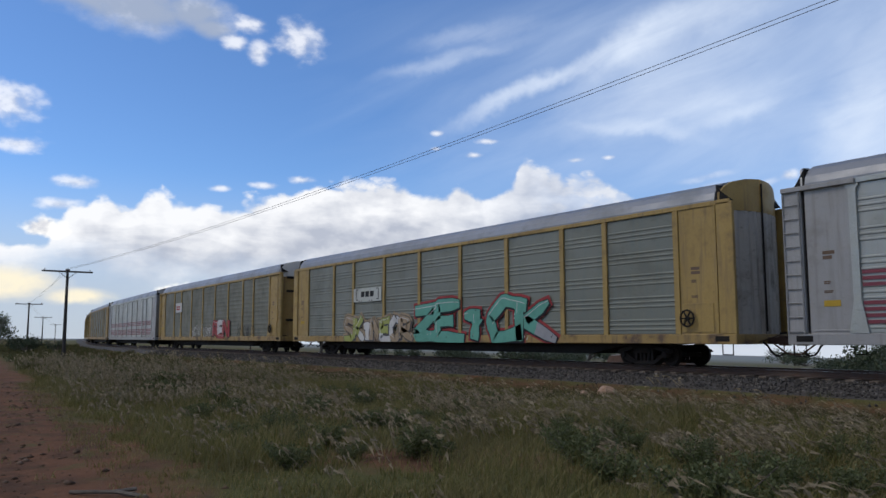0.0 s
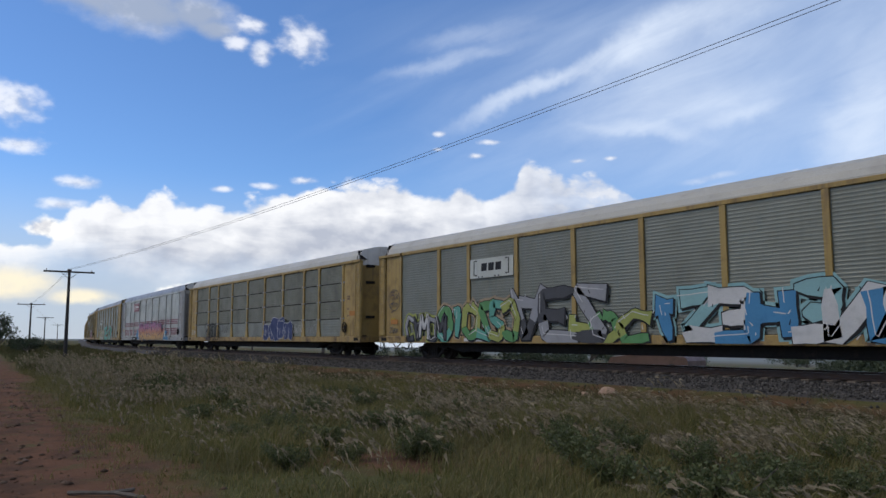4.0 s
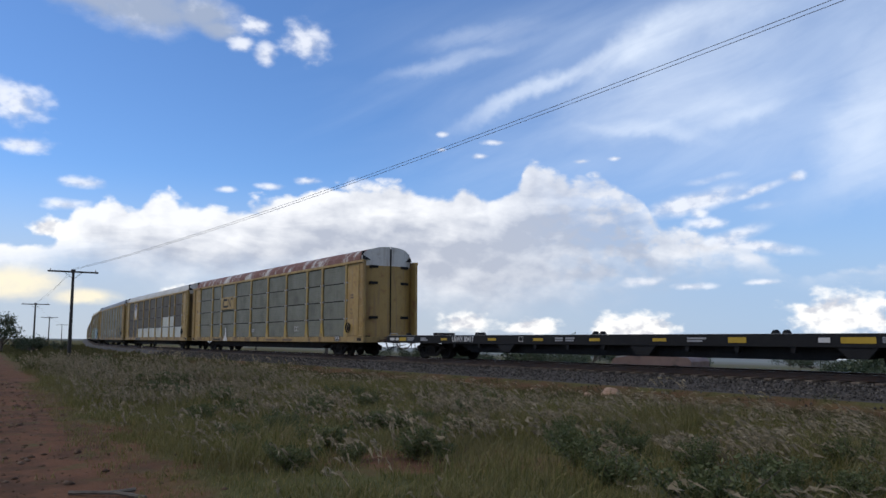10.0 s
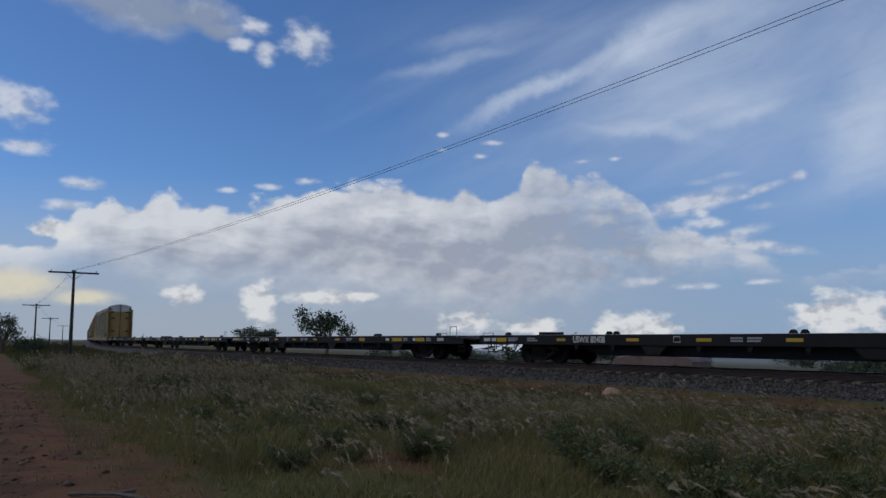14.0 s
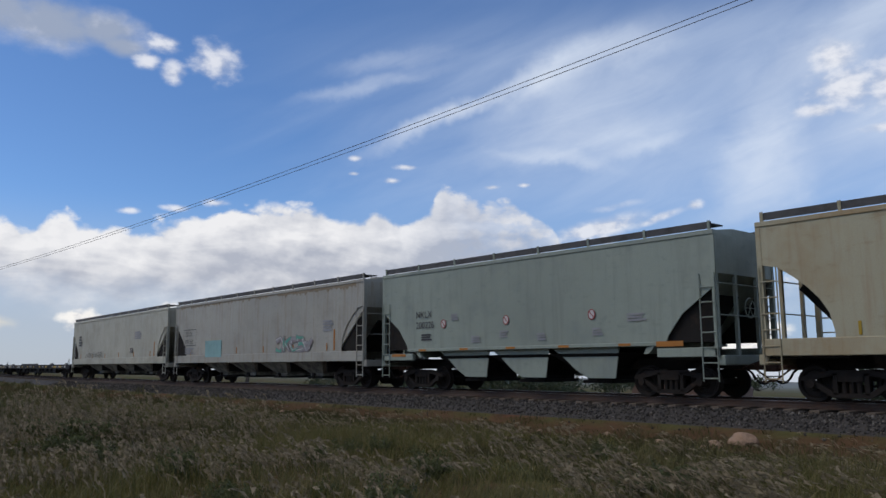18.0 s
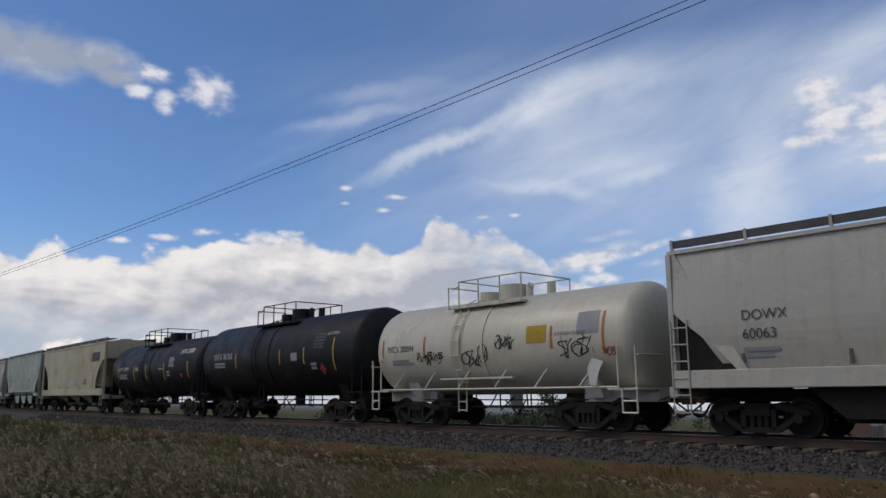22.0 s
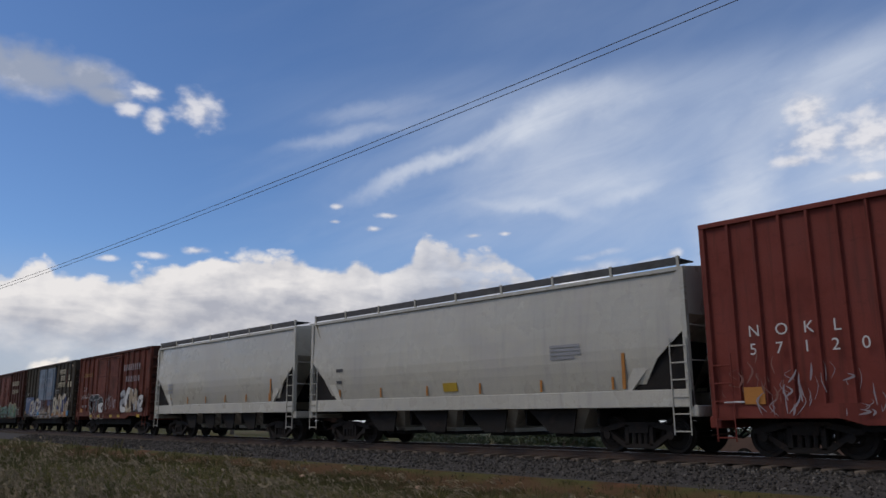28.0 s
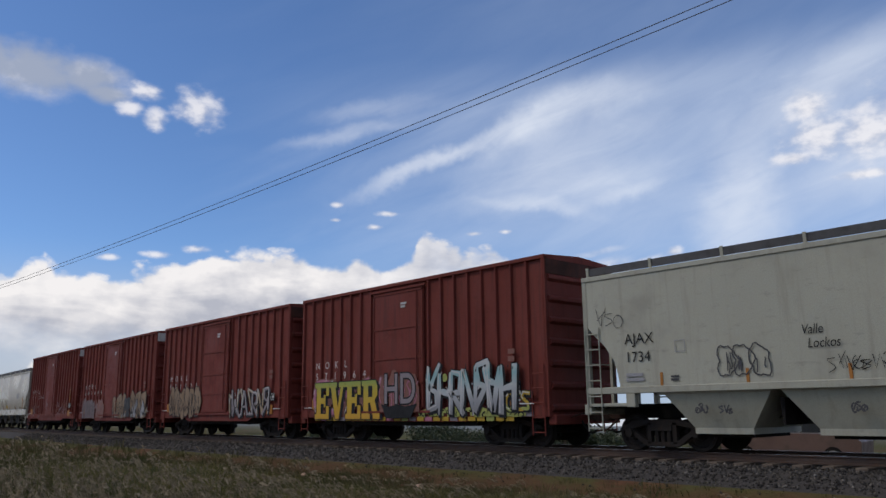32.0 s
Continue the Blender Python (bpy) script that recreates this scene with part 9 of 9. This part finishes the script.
def slab_letter(parent, ch, x, z, w, h, y):
    """A sprayed slab-serifed letter: heavy black shadow and outline, and a fill that fades upwards."""
    pts = [Vector((u * w, v * h)) for u, v in SLABS[ch]]
    for ink, grow, dx, dz, d, label in (("black", 0.035, 0.1, -0.06, 0.0, "black shadow of a sprayed letter"), ("black", 0.035, 0.0, 0.0, 0.0015, "black outline of a sprayed letter"),
                                        ("lemon", 0.0, 0.0, 0.0, 0.006, "sprayed letter that fades from yellow to green")):
        bm, ring = bmesh.new(), []
        for i, p in enumerate(pts):
            a, b = (p - pts[i - 1]).normalized(), (pts[(i + 1) % len(pts)] - p).normalized()
            out = Vector((a.y + b.y, -a.x - b.x))
            out = out.normalized() * grow * 1.3 if out.length > 0.01 else out
            ring.append(bm.verts.new((p.x + out.x + dx, 0, max(p.y + out.y + dz, -0.03))))
        f = bm.faces.new(ring)
        f.normal_update()
        bmesh.ops.triangulate(bm, faces=[f])
        part("graffiti", bm, INK[ink], parent, label, at=pose(x, y - d, z))
    if ch == "R":
        bm = bmesh.new()
        flat_quad(bm, 0.42 * w, 0.68 * w, 0.57 * h, 0.86 * h, 0.0)
        part("graffiti", bm, INK["black"], parent, "black counter of a sprayed letter", at=pose(x, y - 0.008, z))


def spaced(parent, text, x, z, high, step, ink, y):
    for ch in text:
        if ch != " ":
            lettering(parent, ch, x, z, high, ink, y)
        x += step


def make_boxcars():
    y = -1.545
    for k, (left, n) in enumerate(((464.5, 0), (491.6, 2))):
        L = 12.65 if k == 0 else 11.5
        label = "rust-brown box car with cream lettering and green graffiti" if k == 0 else "weathered red box car with black and white graffiti"
        c = boxcar(left, L, label, BOX_BROWN if k == 0 else BOX_DOOR, 4.49, 0.86, (-2.2, 1.7, 2), 14, BOX_BROWN, BOX_BROWN, BOX_DOOR)
        ink, x = ("cream", 2.5) if k == 0 else ("mist", 2.1)
        letter_blocks(c, x, 3.35, [0.2, 0.16, 0.16, 0.15, 0.16, 0.16, 0.16, 0.16], 0.32, ink, y, 0.15)
        letter_blocks(c, x + 0.4, 2.75, [0.2, 0.16, 0.16, 0.08, 0.15, 0.08, 0.16], 0.30, ink, y, 0.16)
        spaced(c, "247 008" if k == 0 else "247363", -5.35 if k == 0 else -4.9, 2.0, 0.22, 0.2, "white", y)
        spaced(c, "SP", -5.1 if k == 0 else -4.55, 2.44, 0.22, 0.42, "white", y)
        lettering(c, "CUSHION CAR", -5.12 if k == 0 else -4.66, 3.26, 0.21, "brown" if k == 0 else "ochre", y, slant=0.2, bold=0.012, squeeze=0.78)
        bm = bmesh.new()
        ribbon(bm, [(-3.62, 2.03), (-3.42, 2.03), (-3.42, 2.25), (-3.62, 2.25), (-3.62, 2.03)], 0.02, y, 0)
        part("frame_mark", bm, INK["grey"], c)
        bars(c, -4.65, 1.5, 0.3, 0.14, "grey", y, 2)
        bars(c, -4.1, 1.5, 0.35, 0.14, "grey", y, 2)
        part("plate", bx(-4.95, -4.55, y - 0.002, y + 0.01, 1.22, 1.42), INK["orange"], c, "dull orange plate")
        if k == 0:
            shards(c, -4.9, -2.9, 0.95, 1.75, ["faint", "grey", "orange", "mist"], 301, y, outline="brown", count=12, label="faded ragged graffiti remains")
            sprayed(c, -3.0, 1.5, 0.95, 1.85, ["teal", "green", "teal"], 302, -1.572, letters=10, thick=0.17, label="teal sprayed graffiti letters")
            sprayed(c, 1.7, 4.8, 0.95, 2.0, ["green", "teal", "lime"], 303, y, letters=8, thick=0.16, outline="black", glow="tan", label="green sprayed graffiti letters edged in cream")
            scratches(c, -2.9, 4.7, 0.95, 1.9, "black", 90, 308, -1.6)
            scratches(c, -3.4, 5.2, 0.95, 2.1, "mist", 40, 309, -1.615)
            tag(c, -6.1, -5.4, 1.2, 1.5, "white", 304, y, 0.04)
            scratches(c, -5.8, -5.45, 2.3, 3.0, "mist", 9, 306, y)
            tag(c, -4.5, -3.6, 1.65, 2.0, "mist", 307, y, 0.04)
            tag(c, 5.0, 5.9, 1.0, 1.9, "white", 305, y, 0.04)
        else:
            for j, (ch, x, sq) in enumerate((("O", -3.3, 0.86), ("T", -2.42, 1.0), ("e", -1.62, 1.0))):
                for ink, bold, d in (("white", 0.105, 0.0), ("black", 0.07, 0.005)):
                    lettering(c, ch, x, 1.24, 0.9 if ch != "e" else 1.12, ink, -1.572 - 0.0012 * j - d, "graffiti", bold=bold, squeeze=sq)
            bm = bmesh.new()
            for x in (-3.05, -2.2, -1.35):
                ribbon(bm, swoop([(x - 0.2, 1.12), (x - 0.05, 0.9), (x + 0.15, 0.82)], 4), 0.03, -1.52, 0)
                ribbon(bm, swoop([(x + 0.55, 1.12), (x + 0.4, 0.9), (x + 0.2, 0.82)], 4), 0.03, -1.521, 0)
            part("graffiti", bm, INK["white"], c, "white sprayed drip lines on the sill")
            sprayed(c, 1.9, 4.2, 1.2, 2.35, ["grey", "white", "tan"], 312, y, outline="darkgrey", letters=3)
            tag(c, -0.6, 1.4, 1.3, 2.0, "grey", 313, -1.57, 0.05)
            sprayed(c, 4.0, 5.2, 1.2, 2.0, ["grey", "white"], 314, y, letters=2)
            for x in (-3.2, -1.9, 0.2, 1.4, 4.3):
                part("reflector", bx(x, x + 0.4, -1.52, -1.514, 0.92, 1.06), INK["yellow"], c, "yellow reflector patch")
            part("patch", bx(3.9, 4.9, y - 0.001, y + 0.02, 1.3, 1.9), MAROON, c)
    c = boxcar(478.15, 12.4, "dark olive and blue box car covered in pale graffiti", BOX_DARK, 4.49, 0.86, (-2.35, 1.8, 2), 14, BOX_DARK, BOX_DARK, BOX_BLUE,
               rails=(0.0, 0.12, 0.32, 0.545, 0.775, 0.985))
    part("lower_band", bx(-5.6, -3.3, -1.56, -1.552, 1.2, 2.35), DEEP_BLUE, c, "deep blue repainted lower side")
    spaced(c, "SP", -5.4, 2.45, 0.24, 0.34, "white", -1.565)
    spaced(c, "247471", -5.45, 2.02, 0.24, 0.25, "white", -1.565)
    for z, n, x in ((3.66, 6, 2.92), (3.25, 4, 3.34), (2.85, 7, 2.72)):
        letter_blocks(c, x, z, [0.135] * n, 0.30, "cream", y, 0.105)
    for x, z in ((5.06, 3.24), (4.98, 2.81), (5.55, 2.81)):
        part("patch", bx(x, x + 0.25, y - 0.001, y + 0.01, z, z + 0.33), INK["cream"], c, "pale square patch")
    for z in (3.05, 3.35, 3.65):
        part("patch", bx(4.55, 4.72, y - 0.001, y + 0.01, z, z + 0.22), BOX_DOOR, c, "faint rusty red stencil")
    bars(c, 5.7, 4.05, 0.22, 0.16, "tan", y, 3)
    for x0, x1 in ((-2.25, -0.35), (-0.2, 1.7)):
        part("worn_panel", bx(x0, x1, -1.568, -1.56, 1.26, 2.1), BOX_BROWN, c, "worn brown lower door panel")
    shards(c, -4.6, -2.3, 1.0, 2.3, ["cream", "tan", "navy"], 321, -1.565, outline="navy", count=8)
    sprayed(c, -3.9, -1.2, 1.05, 2.2, ["cream", "grey"], 338, -1.574, letters=4, thick=0.2, outline="navy", label="pale sprayed graffiti letters")
    shards(c, -2.25, 1.7, 1.0, 1.9, ["grey", "tan", "brown"], 323, -1.575, outline="brown", count=16)
    shards(c, 1.85, 5.4, 0.95, 2.6, ["cream", "tan", "grey"], 322, -1.555, count=9)
    sprayed(c, 1.95, 5.5, 0.95, 2.35, ["cream", "cream", "tan"], 330, -1.568, letters=6, thick=0.24, label="cream sprayed graffiti letters over older ones")
    shards(c, 1.9, 5.6, 0.95, 1.5, ["tan", "grey", "orange", "navy"], 325, -1.572, outline="brown", count=18)
    for k, (x, z, w, hh, ink) in enumerate(((-5.55, 1.2, 0.3, 0.2, "ochre"), (0.6, 1.7, 0.6, 0.37, "navy"), (4.15, 1.26, 0.4, 0.78, "navy"), (4.77, 1.79, 0.35, 0.41, "navy"), (3.0, 1.45, 0.4, 0.22, "navy"), (3.1, 1.1, 0.4, 0.2, "ochre"), (4.75, 1.05, 0.45, 0.24, "orange"), (5.35, 1.05, 0.4, 0.3, "blue"), (1.95, 1.05, 0.35, 0.15, "orange"), (-2.0, 1.1, 0.5, 0.22, "blue"))):
        part("patch", bx(x, x + w, -1.596 - 0.0005 * k, -1.59, z, z + hh), INK[ink], c, "small repainted patch")
    tag(c, -2.1, -0.5, 2.85, 3.2, "mist", 324, -1.57, 0.04)
    tag(c, -0.15, 1.4, 2.9, 3.3, "mist", 326, -1.57, 0.04)
    tag(c, -0.15, 1.5, 2.3, 2.65, "mist", 327, -1.57, 0.04)
    tag(c, 2.0, 3.0, 2.45, 2.8, "grey", 328, y, 0.03)
    tag(c, 5.4, 6.0, 1.7, 2.5, "grey", 329, y, 0.03)
    for j in range(9):
        part("patch", bx(-2.2 + 0.42 * j, -1.9 + 0.42 * j, -1.518, -1.514, 0.9, 1.02), INK[("tan", "brown", "grey")[j % 3]], c)

    spots = ((533.7, "571208"), (546.35, "571909"), (559.1, "571926"), (571.75, "571964"))
    labels = ("oxide red box car with white scratched graffiti", "oxide red box car with grey and tan graffiti",
              "oxide red box car with tan outlined graffiti", "oxide red box car with yellow, white and aqua graffiti")
    for k, (left, num) in enumerate(spots):
        c = boxcar(left, 11.7, labels[k], BOX_RED, 5.14, 0.68, (-1.6, 1.0, 1), 20, BOX_RED, BOX_RED, BOX_RED, end_cap=FADED_WHITE if k < 2 else BOX_BROWN, rails=(0.0, 0.2, 0.42, 0.68, 0.985))
        spaced(c, "NOKL", -4.9, 2.5, 0.24, 0.58, "white", y)
        spaced(c, num.replace(" ", ""), -4.9, 2.12, 0.24, 0.56, "white", y)
        part("plate", bx(-5.1, -4.65, y - 0.002, y + 0.01, 1.1, 1.45), INK["orange"], c, "orange plate")
        part("plate", bx(4.35, 4.8, y - 0.002, y + 0.01, 0.95, 1.3), INK["orange"], c, "orange plate")
        tags_panel(c, 4.4, 1.45, y)
        bars(c, -0.1, 4.25, 0.3, 0.2, "white", -1.56, 2)
        bars(c, 4.5, 2.3, 0.3, 0.4, "faint", y, 2)
        part("grab_iron", rods([((-5.55, -1.56, 1.15), (-5.1, -1.56, 1.15)), ((4.9, -1.56, 1.15), (5.4, -1.56, 1.15))], 0.02), INK["white"], c)
        if k == 0:
            scratches(c, -4.9, -2.3, 0.85, 1.9, "mist", 34, 331, -1.575)
            scratches(c, -5.5, -4.3, 1.0, 2.5, "faint", 18, 332, y)
            scratches(c, 0.9, 4.4, 0.85, 2.1, "faint", 44, 333, -1.575)
            scratches(c, 2.0, 4.3, 0.9, 2.0, "mist", 18, 334, -1.577)
            scratches(c, -1.5, 0.7, 0.95, 1.9, "faint", 22, 335, -1.615)
            scratches(c, -0.7, -0.3, 1.3, 2.4, "mist", 10, 336, -1.616)
            tag(c, 3.2, 4.3, 0.95, 1.9, "faint", 337, -1.58, 0.05)
            part("patch", bx(4.6, 4.68, y - 0.002, y + 0.01, 1.85, 2.6), INK["orange"], c, "upright orange strip")
        elif k == 1:
            ghost(c, -5.15, -2.9, 0.78, 2.05, "veil", "darkgrey", 341, -1.572)
            ghost(c, -2.8, -1.3, 0.82, 2.0, "faint", "veil", 345, -1.574, "very faint old graffiti patch")
            scratches(c, 0.2, 5.0, 0.85, 2.1, "black", 50, 355, -1.599)
            bubble(c, 0.2, 2.2, 0.82, 2.1, "sand", 342, -1.565, letters=3, width=0.05)
            shards(c, 0.2, 2.2, 0.82, 1.7, ["sand", "tan", "grey"], 342, -1.578, outline="black", count=6)
            ghost(c, 1.9, 3.2, 0.85, 2.1, "darkgrey", "black", 343, -1.573, "dark sprayed patch between pale forms")
            bubble(c, 2.9, 5.0, 0.82, 2.2, "sand", 344, -1.58, letters=3, width=0.05, label="tan sprayed graffiti letters")
            shards(c, 3.0, 5.0, 0.82, 1.8, ["sand", "tan", "grey"], 344, -1.59, outline="black", count=6)
        elif k == 2:
            bubble(c, -4.75, -1.5, 0.78, 2.18, "sand", 351, -1.572, letters=6, width=0.05, label="tan rounded graffiti letters with black lines")
            scratches(c, -4.7, -1.6, 0.85, 2.05, "black", 64, 353, -1.5865)
            scratches(c, 1.1, 4.6, 0.85, 2.2, "black", 20, 354, -1.57)
            sprayed(c, 1.1, 4.5, 0.8, 2.05, ["tan", "mist"], 352, y, letters=8, thick=0.1, label="pale angular graffiti letters edged in black")
        else:
            sprayed(c, -4.9, -1.2, 0.85, 2.15, ["pink", "faint"], 363, -1.552, outline="faint", letters=5, thick=0.2, label="pink sprayed haze behind the letters")
            for k2, ch in enumerate("EVER"):
                slab_letter(c, ch, -4.86 + 0.92 * k2, 0.76, 0.86, 1.24, -1.578 - 0.0015 * k2)
            ghost(c, -1.1, 0.85, 0.95, 2.35, "faint", "pink", 364, -1.617, "faded pink haze on the door")
            for ink, bold, d in (("black", 0.06, 0.0), ("mist", 0.012, 0.006)):
                lettering(c, "HD", -0.9, 1.24, 0.95, ink, -1.626 - d, "graffiti", bold=bold, squeeze=0.82)
            part("patch", prism(bmesh.new(), [(-0.75, 0.78), (0.45, 0.78), (0.75, 1.22), (0.2, 1.14), (-0.2, 1.2), (-0.6, 1.14), (-1.0, 1.22)], "y", -1.632, -1.626), INK["black"], c, "black sprayed drip under the letters")
            ghost(c, 0.75, 5.1, 0.8, 1.12, "lime", "black", 365, -1.5605, "yellow green sprayed ground behind the letters")
            sprayed(c, 1.2, 4.75, 0.8, 2.35, ["frost", "frost"], 361, -1.572, letters=7, thick=0.2, outline="black", label="white, grey and aqua sprayed graffiti letters")
            for x, z, q in ((2.75, 1.98, 0.2), (1.95, 1.95, 0.12)):
                part("graffiti", rods([((x, -1.56, z), (x, -1.57, z))], q, 14), INK["lime"], c, "yellow green sprayed dot")
            bm = bmesh.new()
            for i in range(26):
                x = -4.9 + 0.37 * i
                flat_quad(bm, x, x + 0.3, 0.70, 0.82, -1.531, i * 7 % 5 if i % 3 else 0)
            part("graffiti", bm, [INK["yellow"], INK["lime"], INK["pink"], INK["mist"], INK["yellow"]], c, "yellow and pink sprayed ground line")
            part("patch", bx(4.15, 5.35, -1.532, -1.526, 0.82, 1.0), INK["mist"], c, "pale overpainted sill patch")
            sprayed(c, 4.4, 5.25, 0.95, 1.5, ["yellow", "lime"], 362, -1.566, letters=3, thick=0.2)


make_boxcars()


# ---- a parked car beyond the track ----
def make_parked_car():
    body_mat = surface("dusty_red_car_paint", (0.15, 0.095, 0.078), 0.5, spot=(0.10, 0.07, 0.055), spot_scale=2.5)
    hood_mat = surface("bleached_bonnet_paint", (0.36, 0.36, 0.36), 0.4, bump=0.02)
    glass = surface("dark_car_glass", (0.03, 0.035, 0.04), 0.08, bump=0.0)
    car = thing("parked_car", "dusty red and silver car parked beyond the track", "car")
    x, y = -26.2, 9.6
    car.matrix_basis = pose(x, y, ground_height(x, y), 0, 0, 8)
    part("body", prism(bmesh.new(), [(-2.1, 0.3), (2.2, 0.3), (2.25, 0.75), (2.1, 0.92), (0.9, 1.0), (-0.75, 1.0), (-2.05, 0.86), (-2.2, 0.6)], "y", -0.85, 0.85), body_mat, car)
    part("bonnet", prism(bmesh.new(), [(-2.0, 0.89), (-0.8, 1.02), (-0.8, 1.05), (-2.02, 0.92)], "y", -0.75, 0.75), hood_mat, car, "sun-bleached pale bonnet")
    part("cabin", prism(bmesh.new(), [(-0.8, 1.0), (1.5, 1.0), (1.05, 1.42), (-0.15, 1.44)], "y", -0.72, 0.72), hood_mat, car, "silver roof and pillars")
    part("side_window", prism(bmesh.new(), [(-0.6, 1.04), (0.35, 1.04), (0.35, 1.38), (-0.12, 1.38)], "y", -0.74, -0.72), glass, car)
    part("side_window", prism(bmesh.new(), [(0.42, 1.04), (1.3, 1.04), (1.0, 1.37), (0.42, 1.38)], "y", -0.74, -0.72), glass, car)
    part("mirror", bx(-0.72, -0.58, -1.0, -0.85, 1.0, 1.12, bevel=0.02), body_mat, car)
    for wx in (-1.35, 1.4):
        for s in (-1, 1):
            w = part("wheel", rods([((wx, s * 0.68, 0.3), (wx, s * 0.87, 0.3))], 0.3, 18), GRIME_AND_SHADE, car)
            part("rim", rods([((wx, s * 0.87, 0.3), (wx, s * 0.885, 0.3))], 0.19, 12), GREY_PAINT, w)


make_parked_car()


# ---- the train's run ----
RUN = [(0, -43.3), (1, -64.8), (2, -86.13), (3, -107.31), (4.5, -139.15), (6, -171.02), (7, -192.38), (8, -213.59), (9, -234.7), (10, -255.4), (11, -276.0), (12, -296.4), (13, -316.6), (16, -376.8), (17, -394.9), (18, -412.8), (19, -429.9), (20, -445.3), (21, -458.4), (22, -473.0), (23, -487.4), (24, -501.7), (25.5, -523.1), (28, -556.6), (30, -583.7), (32, -611.0)]


def run_at(t):
    """How far the train has come at t seconds, by a smooth curve through RUN."""
    k = max(i for i in range(len(RUN) - 1) if RUN[i][0] <= t)
    (t0, a), (t1, b) = RUN[k], RUN[k + 1]
    pre = RUN[max(0, k - 1)]
    nxt = RUN[min(len(RUN) - 1, k + 2)]
    m0, m1 = (b - pre[1]) / (t1 - pre[0]), (nxt[1] - a) / (nxt[0] - t0)
    h, u = t1 - t0, (t - t0) / (t1 - t0)
    return ((2 * u ** 3 - 3 * u ** 2 + 1) * a + (u ** 3 - 2 * u ** 2 + u) * h * m0
            + (-2 * u ** 3 + 3 * u ** 2) * b + (u ** 3 - u ** 2) * h * m1)


def motions():
    for car, middle in TRAIN:
        rows = []
        for i in range(65):
            x, y, turn = along(middle + run_at(i * 0.5))
            rows.append((i * 0.5, pose(x, y, 0, 0, 0, turn)))
        walk(car, rows)


motions()
